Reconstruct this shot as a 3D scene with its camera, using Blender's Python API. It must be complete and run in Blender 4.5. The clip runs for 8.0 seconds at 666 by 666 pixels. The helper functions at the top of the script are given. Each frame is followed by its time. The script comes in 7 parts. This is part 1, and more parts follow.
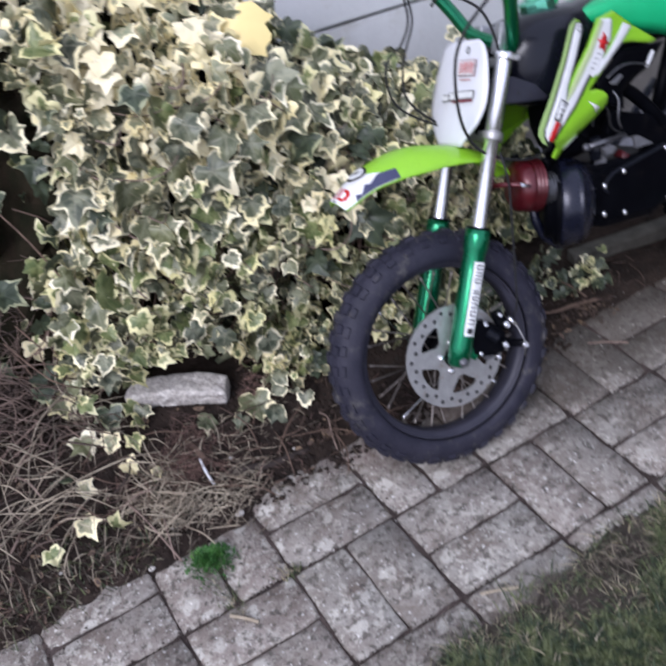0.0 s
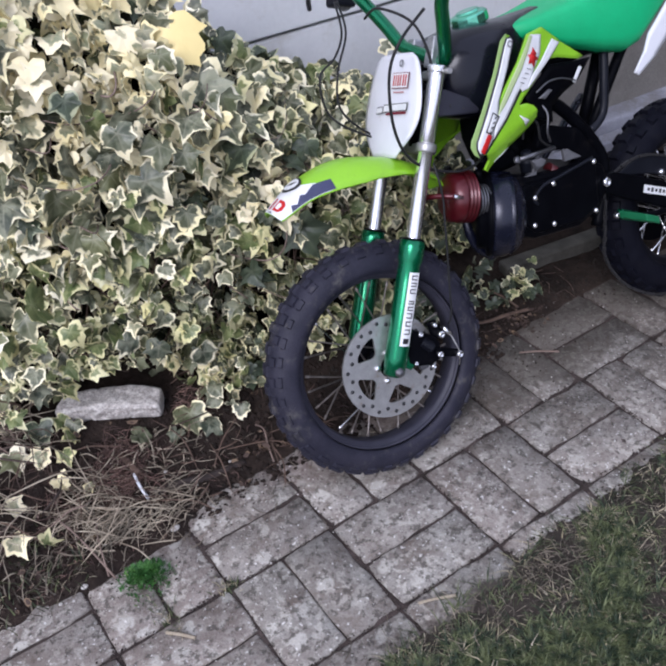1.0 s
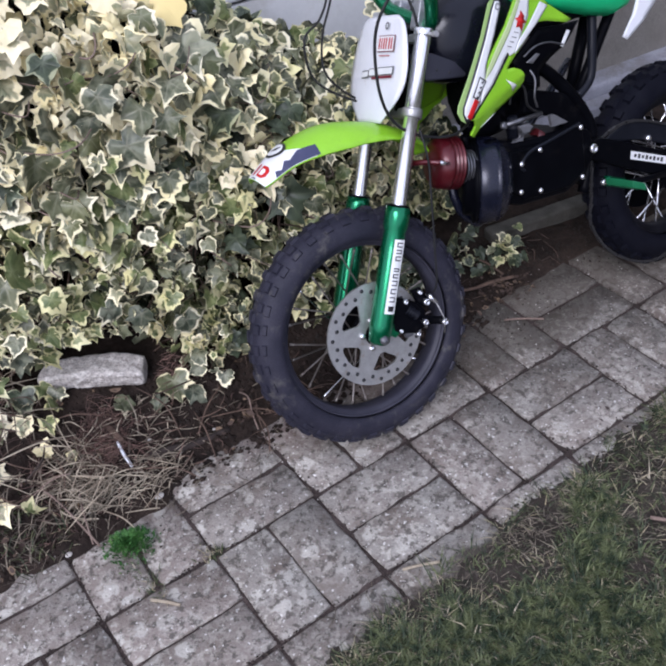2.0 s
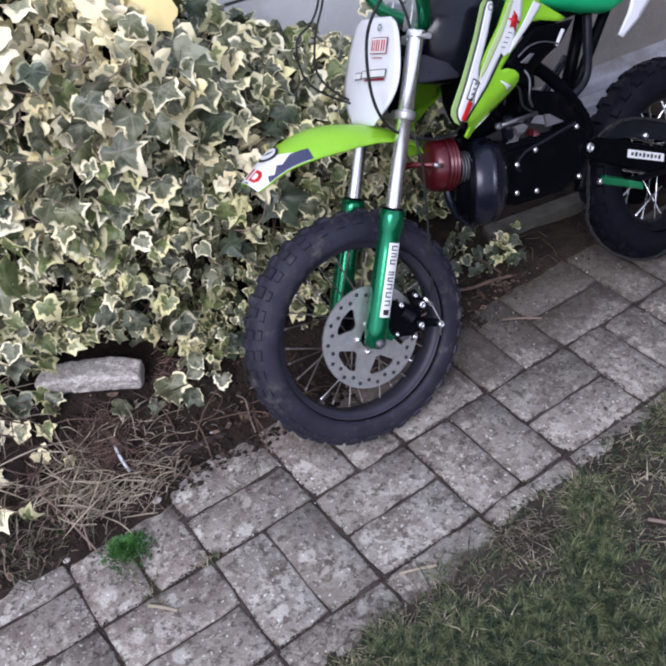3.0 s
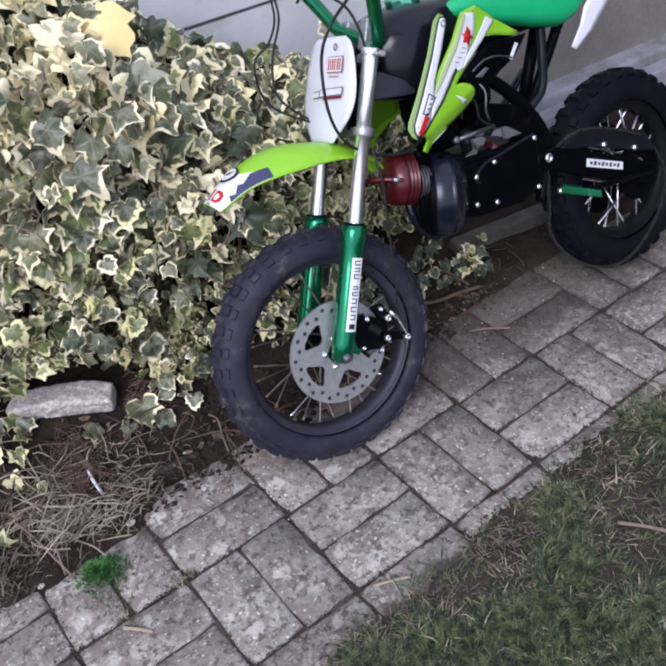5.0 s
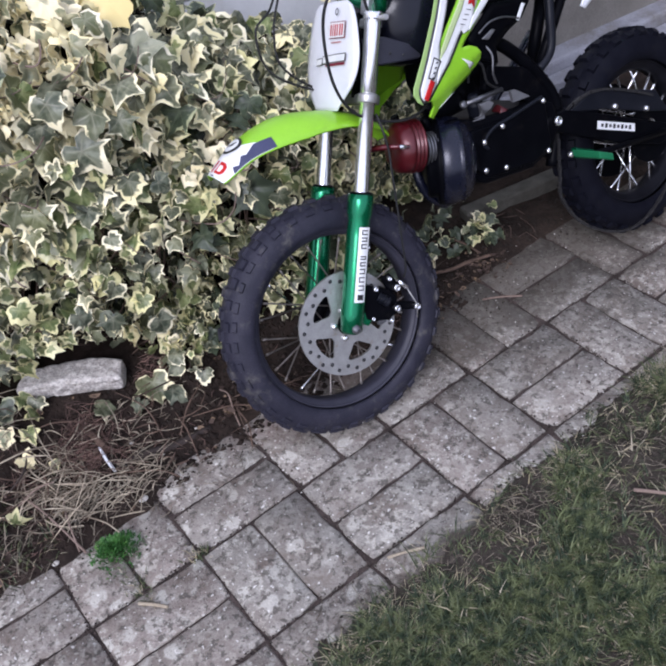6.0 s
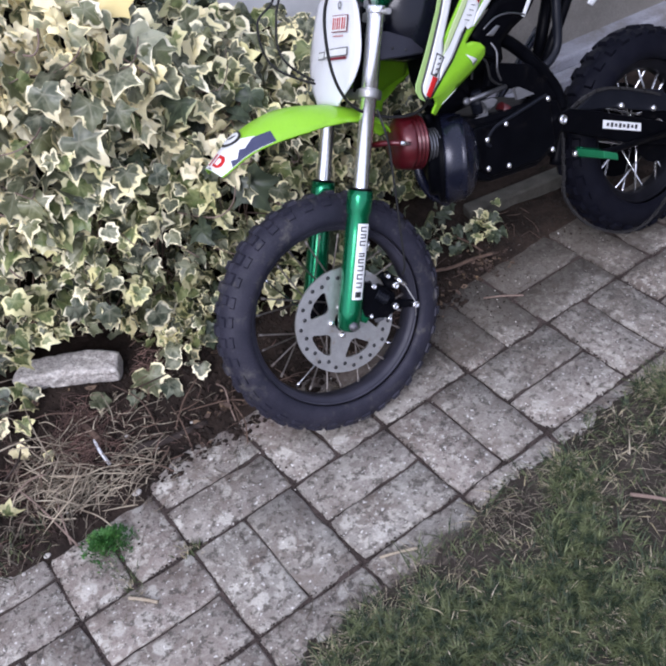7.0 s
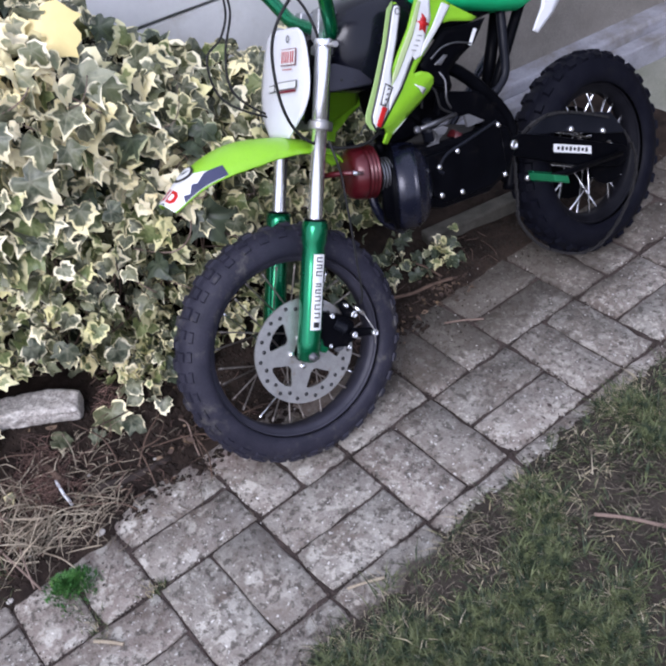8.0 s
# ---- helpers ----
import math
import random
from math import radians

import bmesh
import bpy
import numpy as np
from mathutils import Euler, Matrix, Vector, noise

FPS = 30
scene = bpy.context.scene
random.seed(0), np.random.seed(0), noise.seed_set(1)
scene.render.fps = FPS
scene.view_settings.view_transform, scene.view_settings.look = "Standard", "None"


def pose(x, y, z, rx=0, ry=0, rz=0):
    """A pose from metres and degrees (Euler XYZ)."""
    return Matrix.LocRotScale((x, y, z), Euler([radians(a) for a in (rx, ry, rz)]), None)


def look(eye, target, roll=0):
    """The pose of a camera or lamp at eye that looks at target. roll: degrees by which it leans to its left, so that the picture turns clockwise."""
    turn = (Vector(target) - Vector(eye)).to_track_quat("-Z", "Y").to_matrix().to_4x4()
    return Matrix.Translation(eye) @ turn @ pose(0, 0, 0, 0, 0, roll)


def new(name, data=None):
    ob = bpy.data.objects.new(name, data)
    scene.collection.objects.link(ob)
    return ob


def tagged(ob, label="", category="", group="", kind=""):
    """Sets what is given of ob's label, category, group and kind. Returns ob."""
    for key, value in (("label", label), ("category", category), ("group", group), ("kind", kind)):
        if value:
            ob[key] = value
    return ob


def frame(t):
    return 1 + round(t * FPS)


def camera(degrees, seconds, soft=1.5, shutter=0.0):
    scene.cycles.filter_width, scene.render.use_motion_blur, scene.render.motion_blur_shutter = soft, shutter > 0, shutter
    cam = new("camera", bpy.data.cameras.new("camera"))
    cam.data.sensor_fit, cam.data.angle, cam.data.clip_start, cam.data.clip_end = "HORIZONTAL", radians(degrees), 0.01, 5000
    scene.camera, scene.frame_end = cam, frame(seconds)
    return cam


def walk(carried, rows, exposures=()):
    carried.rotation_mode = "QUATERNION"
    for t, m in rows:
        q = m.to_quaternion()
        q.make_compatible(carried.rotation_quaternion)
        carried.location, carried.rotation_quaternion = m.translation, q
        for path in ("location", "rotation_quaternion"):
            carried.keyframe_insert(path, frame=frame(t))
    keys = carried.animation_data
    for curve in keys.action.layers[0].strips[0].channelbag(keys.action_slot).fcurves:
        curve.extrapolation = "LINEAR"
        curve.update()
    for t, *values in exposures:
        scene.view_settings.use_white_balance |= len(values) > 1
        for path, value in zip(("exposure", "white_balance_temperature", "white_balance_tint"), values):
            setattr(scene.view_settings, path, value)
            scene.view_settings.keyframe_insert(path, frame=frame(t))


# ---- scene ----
cam = camera(40.5, 8.0, soft=2.5, shutter=0.6)

PATH = [
    (0, (-0.26, -0.718, 1.26), (0.373, 0.707, 0.007), -9.9),
    (0.2, (-0.28, -0.711, 1.25), (0.355, 0.742, 0.028), -8.7),
    (0.3, (-0.291, -0.708, 1.244), (0.342, 0.742, 0.016), -8.5),
    (0.5, (-0.311, -0.701, 1.234), (0.368, 0.732, 0.008), -7.3),
    (0.7, (-0.293, -0.706, 1.243), (0.422, 0.698, 0.008), -7.6),
    (1, (-0.265, -0.714, 1.256), (0.505, 0.646, 0.008), -6.8),
    (1.2, (-0.266, -0.711, 1.254), (0.497, 0.638, -0.01), -6.7),
    (1.5, (-0.267, -0.707, 1.25), (0.506, 0.598, -0.054), -5.6),
    (2.8, (-0.238, -0.703, 1.262), (0.51, 0.604, -0.054), -7.1),
    (3, (-0.234, -0.702, 1.264), (0.513, 0.599, -0.059), -7.1),
    (3.2, (-0.232, -0.704, 1.263), (0.524, 0.599, -0.053), -7.3),
    (3.5, (-0.228, -0.708, 1.261), (0.533, 0.591, -0.056), -7.2),
    (4, (-0.229, -0.708, 1.265), (0.544, 0.591, -0.045), -7.2),
    (4.2, (-0.226, -0.712, 1.265), (0.551, 0.581, -0.048), -7.1),
    (5.5, (-0.209, -0.736, 1.264), (0.57, 0.581, -0.024), -9.3),
    (5.7, (-0.206, -0.734, 1.258), (0.527, 0.577, -0.063), -9.9),
    (6, (-0.202, -0.73, 1.248), (0.535, 0.567, -0.084), -10.5),
    (6.2, (-0.198, -0.728, 1.246), (0.529, 0.577, -0.083), -10.3),
    (6.5, (-0.193, -0.725, 1.242), (0.534, 0.577, -0.09), -10.1),
    (7, (-0.179, -0.729, 1.242), (0.536, 0.57, -0.099), -9.9),
    (7.2, (-0.172, -0.729, 1.242), (0.535, 0.583, -0.091), -10.2),
    (7.5, (-0.162, -0.73, 1.241), (0.543, 0.578, -0.097), -11.6),
    (7.7, (-0.16, -0.734, 1.242), (0.618, 0.578, -0.052), -10.9),
    (8, (-0.157, -0.739, 1.244), (0.633, 0.553, -0.063), -10.2),
]
walk(cam, [(t, look(eye, target, roll)) for t, eye, target, roll in PATH], exposures=[(0, 0.53, 5700, 19), (0.5, 0.57, 5700, 19), (1, 0.48, 5700, 19), (3.5, 0.55, 5700, 19), (6.5, 0.62, 5700, 19), (7.5, 0.72, 5700, 19), (8, 0.68, 5700, 19)])

# ---- daylight: a bright overcast sky, with a weak wide sun behind the cloud ----
world = bpy.data.worlds.new("overcast_sky")
scene.world = world
world.use_nodes = True
wn = world.node_tree
wn.nodes.clear()
w_out = wn.nodes.new("ShaderNodeOutputWorld")
w_bg = wn.nodes.new("ShaderNodeBackground")
w_sky = wn.nodes.new("ShaderNodeTexSky")
w_sky.sky_type = "NISHITA"
w_sky.sun_disc = False
w_sky.sun_elevation, w_sky.sun_rotation = radians(43), radians(233)
w_sky.dust_density, w_sky.air_density = 4.0, 1.0
w_mix = wn.nodes.new("ShaderNodeMixRGB")
w_mix.inputs[0].default_value = 0.75
w_mix.inputs[2].default_value = (7.2, 7.4, 8.2, 1)
w_bg.inputs[1].default_value = 0.112
wn.links.new(w_sky.outputs[0], w_mix.inputs[1])
wn.links.new(w_mix.outputs[0], w_bg.inputs[0])
wn.links.new(w_bg.outputs[0], w_out.inputs[0])

sun = new("sun", bpy.data.lights.new("sun", "SUN"))
sun.data.energy, sun.data.angle, sun.data.color = 1.5, radians(30), (1.0, 0.97, 0.93)
sun.matrix_world = look((-4.2, -3.0, 4.6), (0.5, 0.5, 0))

# ---- materials ----
def shifted(nt):
    """Object coordinates, moved by a random step for each object, so that alike pieces do not carry the same pattern."""
    co = nt.nodes.new("ShaderNodeTexCoord").outputs["Object"]
    info = nt.nodes.new("ShaderNodeObjectInfo").outputs["Random"]
    step = nt.nodes.new("ShaderNodeVectorMath")
    step.operation = "MULTIPLY_ADD"
    comb = nt.nodes.new("ShaderNodeCombineXYZ")
    for k in range(3):
        nt.links.new(info, comb.inputs[k])
    nt.links.new(comb.outputs[0], step.inputs[0])
    step.inputs[1].default_value = (37.0, 71.0, 53.0)
    nt.links.new(co, step.inputs[2])
    return step.outputs[0]


def material(name, base, rough=0.6, metal=0.0, second=None, scale=30.0, amount=0.5, fine=400.0, bump=0.0, bump_scale=200.0,
             coat=0.0, vary=0.0, grain=0.22, spec=0.5, wear=None, wear_scale=12.0, wear_amount=0.35, island=0.0):
    """A surface of two colours mixed by noise at two scales, with fine relief, optional stains and a small change from piece to piece."""
    m = bpy.data.materials.new(name)
    m.use_nodes = True
    nt = m.node_tree
    bsdf = nt.nodes["Principled BSDF"]
    bsdf.inputs["Metallic"].default_value = metal
    bsdf.inputs["Coat Weight"].default_value = coat
    bsdf.inputs["Specular IOR Level"].default_value = spec
    bsdf.inputs["Coat Roughness"].default_value = 0.12
    co = shifted(nt)

    def noise_tex(s, detail=4.0, rough_=0.6):
        n = nt.nodes.new("ShaderNodeTexNoise")
        n.inputs["Scale"].default_value, n.inputs["Detail"].default_value, n.inputs["Roughness"].default_value = s, detail, rough_
        nt.links.new(co, n.inputs["Vector"])
        return n.outputs["Fac"]

    def spread(value, low, high):
        r = nt.nodes.new("ShaderNodeMapRange")
        r.inputs["From Min"].default_value, r.inputs["From Max"].default_value = low, high
        nt.links.new(value, r.inputs["Value"])
        return r.outputs["Result"]

    def mix(fac, a, b, kind="MIX"):
        x = nt.nodes.new("ShaderNodeMixRGB")
        x.blend_type = kind
        for k, val in ((0, fac), (1, a), (2, b)):
            if isinstance(val, (float, int)):
                x.inputs[k].default_value = val
            elif isinstance(val, tuple):
                x.inputs[k].default_value = (*val[:3], 1)
            else:
                nt.links.new(val, x.inputs[k])
        return x.outputs[0]

    second = second or tuple(c * 0.75 for c in base)
    big = spread(noise_tex(scale), 0.5 - 0.25 * amount - 0.05, 0.5 + 0.25 * amount + 0.05)
    colour = mix(big, base, second)
    colour = mix(grain, colour, mix(spread(noise_tex(fine, 2), 0.3, 0.7), (0.0, 0.0, 0.0), (1, 1, 1)), "OVERLAY")
    if wear:
        colour = mix(spread(noise_tex(wear_scale, 6, 0.7), 0.62 - 0.3 * wear_amount, 0.72), colour, wear)
    if vary:
        info = nt.nodes.new("ShaderNodeObjectInfo")
        hsv = nt.nodes.new("ShaderNodeHueSaturation")
        nt.links.new(spread(info.outputs["Random"], 0.0, 1.0), hsv.inputs["Value"])
        r = hsv.inputs["Value"].links[0].from_node
        r.inputs["To Min"].default_value, r.inputs["To Max"].default_value = 1 - vary, 1 + vary
        nt.links.new(colour, hsv.inputs["Color"])
        colour = hsv.outputs["Color"]
    if island:
        isle = nt.nodes.new("ShaderNodeNewGeometry").outputs["Random Per Island"]
        hsv = nt.nodes.new("ShaderNodeHueSaturation")
        nt.links.new(spread(isle, 0.0, 1.0), hsv.inputs["Value"])
        r = hsv.inputs["Value"].links[0].from_node
        r.inputs["To Min"].default_value, r.inputs["To Max"].default_value = 1 - island, 1 + island
        nt.links.new(colour, hsv.inputs["Color"])
        colour = hsv.outputs["Color"]
    nt.links.new(colour, bsdf.inputs["Base Color"])
    rr = nt.nodes.new("ShaderNodeMapRange")
    rr.inputs["To Min"].default_value, rr.inputs["To Max"].default_value = max(rough - 0.12, 0.03), min(rough + 0.12, 1)
    nt.links.new(noise_tex(scale * 2.3), rr.inputs["Value"])
    nt.links.new(rr.outputs["Result"], bsdf.inputs["Roughness"])
    if bump:
        b = nt.nodes.new("ShaderNodeBump")
        b.inputs["Strength"].default_value, b.inputs["Distance"].default_value = min(bump, 1.0), 0.004
        nt.links.new(noise_tex(bump_scale, 5, 0.65), b.inputs["Height"])
        nt.links.new(b.outputs[0], bsdf.inputs["Normal"])
    return m


RUBBER = material("dusty_rubber", (0.0155, 0.0155, 0.026), 0.60, second=(0.026, 0.025, 0.038), scale=30, bump=0.2, wear=(0.085, 0.08, 0.075), wear_scale=26, wear_amount=0.24, spec=0.25)
# black of the rear tyre, made deeper to hold the shade inside that wheel
SHADED_RUBBER = material("black_shaded_rubber", (0.0040, 0.0042, 0.0080), 0.50, second=(0.007, 0.0074, 0.012), scale=30, bump=0.15, wear=(0.009, 0.009, 0.012), wear_scale=24, wear_amount=0.1, spec=0.07)
BLACK_PAINT = material("black_paint", (0.0016, 0.0017, 0.0027), 0.34, second=(0.0026, 0.0028, 0.0042), scale=25, coat=0.0, wear=(0.010, 0.009, 0.009), wear_scale=40, wear_amount=0.1, spec=0.04, grain=0.05)
COVER_BLACK = material("satin_black_cover", (0.0060, 0.0072, 0.0175), 0.27, 0.30, second=(0.0080, 0.0095, 0.021), scale=20, spec=0.6, grain=0.05)
TANK_BLACK = material("glossy_black_tank", (0.004, 0.0045, 0.009), 0.24, second=(0.006, 0.0065, 0.012), scale=20, coat=0.05, spec=0.34, grain=0.04)
DRY_MAT = material("withered_stalks", (0.235, 0.172, 0.138), 0.9, second=(0.10, 0.070, 0.056), scale=18, amount=0.8, island=0.75)
# red of the carburettor fitting, darkened to hold the shade it sits in
RED_SHADED = material("shaded_red", (0.060, 0.004, 0.006), 0.5, second=(0.040, 0.003, 0.005), scale=30, grain=0.05)
GRIT = material("white_grit", (0.58, 0.555, 0.51), 0.8, second=(0.42, 0.39, 0.35), scale=60)
BURIED = material("dark_root", (0.050, 0.036, 0.030), 0.92, second=(0.026, 0.019, 0.016), scale=40, bump=0.8, bump_scale=90)
DUST = material("trodden_earth", (0.036, 0.031, 0.026), 0.95, second=(0.020, 0.017, 0.014), scale=16, bump=0.7, bump_scale=80, spec=0.1)
DARK_BRACKET = material("dark_grey_plastic", (0.030, 0.030, 0.044), 0.5, second=(0.022, 0.022, 0.034), scale=25, grain=0.05)
ALU_DULL = material("dull_aluminium", (0.24, 0.24, 0.25), 0.5, 0.7, second=(0.2, 0.2, 0.21), scale=50, grain=0.06)
CHAIN_STEEL = material("dusty_chain", (0.020, 0.020, 0.022), 0.5, 0.4, second=(0.040, 0.038, 0.038), scale=200, grain=0.1)
DARK_RED = material("dark_red_sticker", (0.20, 0.012, 0.03), 0.4, second=(0.15, 0.01, 0.024), scale=40, grain=0.05)
PINK_STICKER = material("faded_red_sticker", (0.5, 0.2, 0.2), 0.4, second=(0.45, 0.18, 0.18), scale=40, grain=0.05)
STEEL_DARK = material("tarnished_steel", (0.20, 0.20, 0.21), 0.4, 0.8, second=(0.11, 0.11, 0.12), scale=60, grain=0.06)
RIM_LIME = material("pale_lime_edge", (0.34, 0.50, 0.17), 0.45, second=(0.30, 0.45, 0.14), scale=20, grain=0.04)
PALE_LIME = material("pale_lime_plastic", (0.50, 0.60, 0.30), 0.4, second=(0.45, 0.56, 0.26), scale=20, grain=0.04)
GREY_STICKER = material("grey_sticker", (0.16, 0.16, 0.17), 0.4, second=(0.22, 0.22, 0.23), scale=40, grain=0.05)
BLACK_PLASTIC = material("black_plastic", (0.006, 0.007, 0.011), 0.40, second=(0.010, 0.011, 0.016), scale=20, bump=0.1, bump_scale=500, spec=0.16, grain=0.05)
RIM_GREY = material("dusty_rim", (0.028, 0.028, 0.041), 0.5, second=(0.040, 0.039, 0.054), scale=30, spec=0.3, grain=0.06)
RIM_BLACK = material("rim_black", (0.0045, 0.0046, 0.0065), 0.42, second=(0.008, 0.008, 0.011), scale=30, spec=0.10, grain=0.05)
CHROME = material("bright_satin_metal", (0.90, 0.90, 0.92), 0.20, 0.95, second=(0.85, 0.85, 0.87), scale=30, grain=0.03)
STEEL = material("brushed_steel", (0.43, 0.425, 0.415), 0.42, 0.75, second=(0.35, 0.345, 0.335), scale=60, bump=0.1, bump_scale=700, wear=(0.3, 0.25, 0.2), wear_scale=50, wear_amount=0.12, grain=0.08)
ALU = material("aluminium", (0.5, 0.5, 0.51), 0.45, 0.85, second=(0.38, 0.38, 0.4), scale=40, bump=0.2)
GREEN_METAL = material("green_anodised", (0.003, 0.200, 0.080), 0.24, 0.80, second=(0.003, 0.155, 0.065), scale=25, coat=0.5, grain=0.04)
MINT_METAL = material("mint_anodised", (0.20, 0.62, 0.42), 0.20, 0.95, second=(0.16, 0.52, 0.35), scale=30, grain=0.03)
LIME = material("lime_plastic", (0.245, 0.53, 0.014), 0.38, second=(0.275, 0.58, 0.020), scale=14, coat=0.2, wear=(0.22, 0.45, 0.02), wear_scale=20, wear_amount=0.08, grain=0.04)
SEAT_GREEN = material("seat_vinyl", (0.012, 0.46, 0.17), 0.5, second=(0.010, 0.41, 0.15), scale=18, bump=0.12, bump_scale=900, grain=0.06)
WHITE_PLASTIC = material("white_plastic", (0.76, 0.77, 0.80), 0.38, second=(0.70, 0.71, 0.74), scale=12, wear=(0.55, 0.53, 0.5), wear_scale=30, wear_amount=0.08, grain=0.04)
WHITE_STICKER = material("white_sticker", (0.78, 0.79, 0.79), 0.4, second=(0.7, 0.71, 0.7), scale=40, grain=0.05)
RED_STICKER = material("red_sticker", (0.55, 0.012, 0.012), 0.4, second=(0.45, 0.01, 0.01), scale=40, grain=0.05)
DARK_STICKER = material("dark_sticker", (0.012, 0.012, 0.014), 0.4, second=(0.03, 0.03, 0.032), scale=40, grain=0.05)
NAVY_STICKER = material("navy_sticker", (0.030, 0.034, 0.085), 0.4, second=(0.05, 0.054, 0.11), scale=40, grain=0.05)
RED_METAL = material("red_anodised", (0.088, 0.0035, 0.008), 0.40, 0.35, second=(0.062, 0.0024, 0.0055), scale=30, coat=0.35, grain=0.05)
SOIL = material("dark_soil", (0.0150, 0.0115, 0.0098), 0.97, second=(0.040, 0.029, 0.0230), scale=22, fine=180, bump=1.0, bump_scale=48, spec=0.1)
YARD = material("mossy_concrete", (0.26, 0.26, 0.22), 0.9, second=(0.16, 0.17, 0.125), scale=10, amount=0.8, bump=0.6, bump_scale=90)
LAWN_SOIL = material("lawn_soil", (0.064, 0.053, 0.044), 0.97, second=(0.024, 0.021, 0.017), scale=9, amount=0.8, fine=160, bump=1.0, bump_scale=60, spec=0.1)
FIELD = material("rough_grass_ground", (0.062, 0.078, 0.030), 0.95, second=(0.070, 0.058, 0.040), scale=3, amount=0.7, fine=120, bump=1.0, bump_scale=50, spec=0.1)
JOINT = material("joint_sand", (0.090, 0.070, 0.063), 0.97, second=(0.040, 0.032, 0.028), scale=26, bump=0.8, bump_scale=150, spec=0.1)
STONE = material("old_concrete", (0.50, 0.465, 0.420), 0.9, second=(0.31, 0.28, 0.255), scale=24, amount=0.7, fine=260, grain=0.4, bump=1.0, bump_scale=110, wear=(0.84, 0.81, 0.74), wear_scale=75, wear_amount=0.48)
WALL_WHITE = material("white_boarding", (0.69, 0.70, 0.71), 0.5, second=(0.60, 0.61, 0.62), scale=5, fine=90, bump=0.05, wear=(0.50, 0.49, 0.46), wear_scale=6, wear_amount=0.25, grain=0.05)
RENDER_GREY = material("weathered_render", (0.240, 0.226, 0.205), 0.9, second=(0.148, 0.138, 0.122), scale=9, amount=0.8, bump=0.6, bump_scale=90, wear=(0.19, 0.175, 0.155), wear_scale=8, wear_amount=0.4)
KERB = material("pale_kerb", (0.36, 0.365, 0.405), 0.8, second=(0.21, 0.21, 0.235), scale=14, amount=0.8, bump=0.4, bump_scale=120, wear=(0.15, 0.135, 0.11), wear_scale=9, wear_amount=0.5)
STRAW = material("dry_straw", (0.46, 0.405, 0.300), 0.85, second=(0.16, 0.122, 0.084), scale=18, amount=0.8, island=0.6)
NEEDLE = material("rusty_needles", (0.185, 0.112, 0.088), 0.9, second=(0.050, 0.029, 0.023), scale=14, amount=0.8, island=0.7)
THATCH = material("dead_grass", (0.195, 0.165, 0.125), 0.9, second=(0.10, 0.082, 0.058), scale=18, amount=0.8, island=0.6)
TWIG = material("twig_bark", (0.13, 0.085, 0.060), 0.9, second=(0.075, 0.048, 0.035), scale=40, bump=0.5, island=0.5)
CABLE = material("cable_rubber", (0.012, 0.012, 0.013), 0.45, second=(0.02, 0.02, 0.02), scale=40, spec=0.2)
WOOD = material("weathered_timber", (0.092, 0.087, 0.072), 0.85, second=(0.042, 0.039, 0.031), scale=25, bump=0.6, bump_scale=80)
GAP_SHADE = material("ivy_gap_shade", (0.022, 0.016, 0.010), 0.95, second=(0.009, 0.011, 0.005), scale=22, bump=1.0, bump_scale=60, spec=0.1)


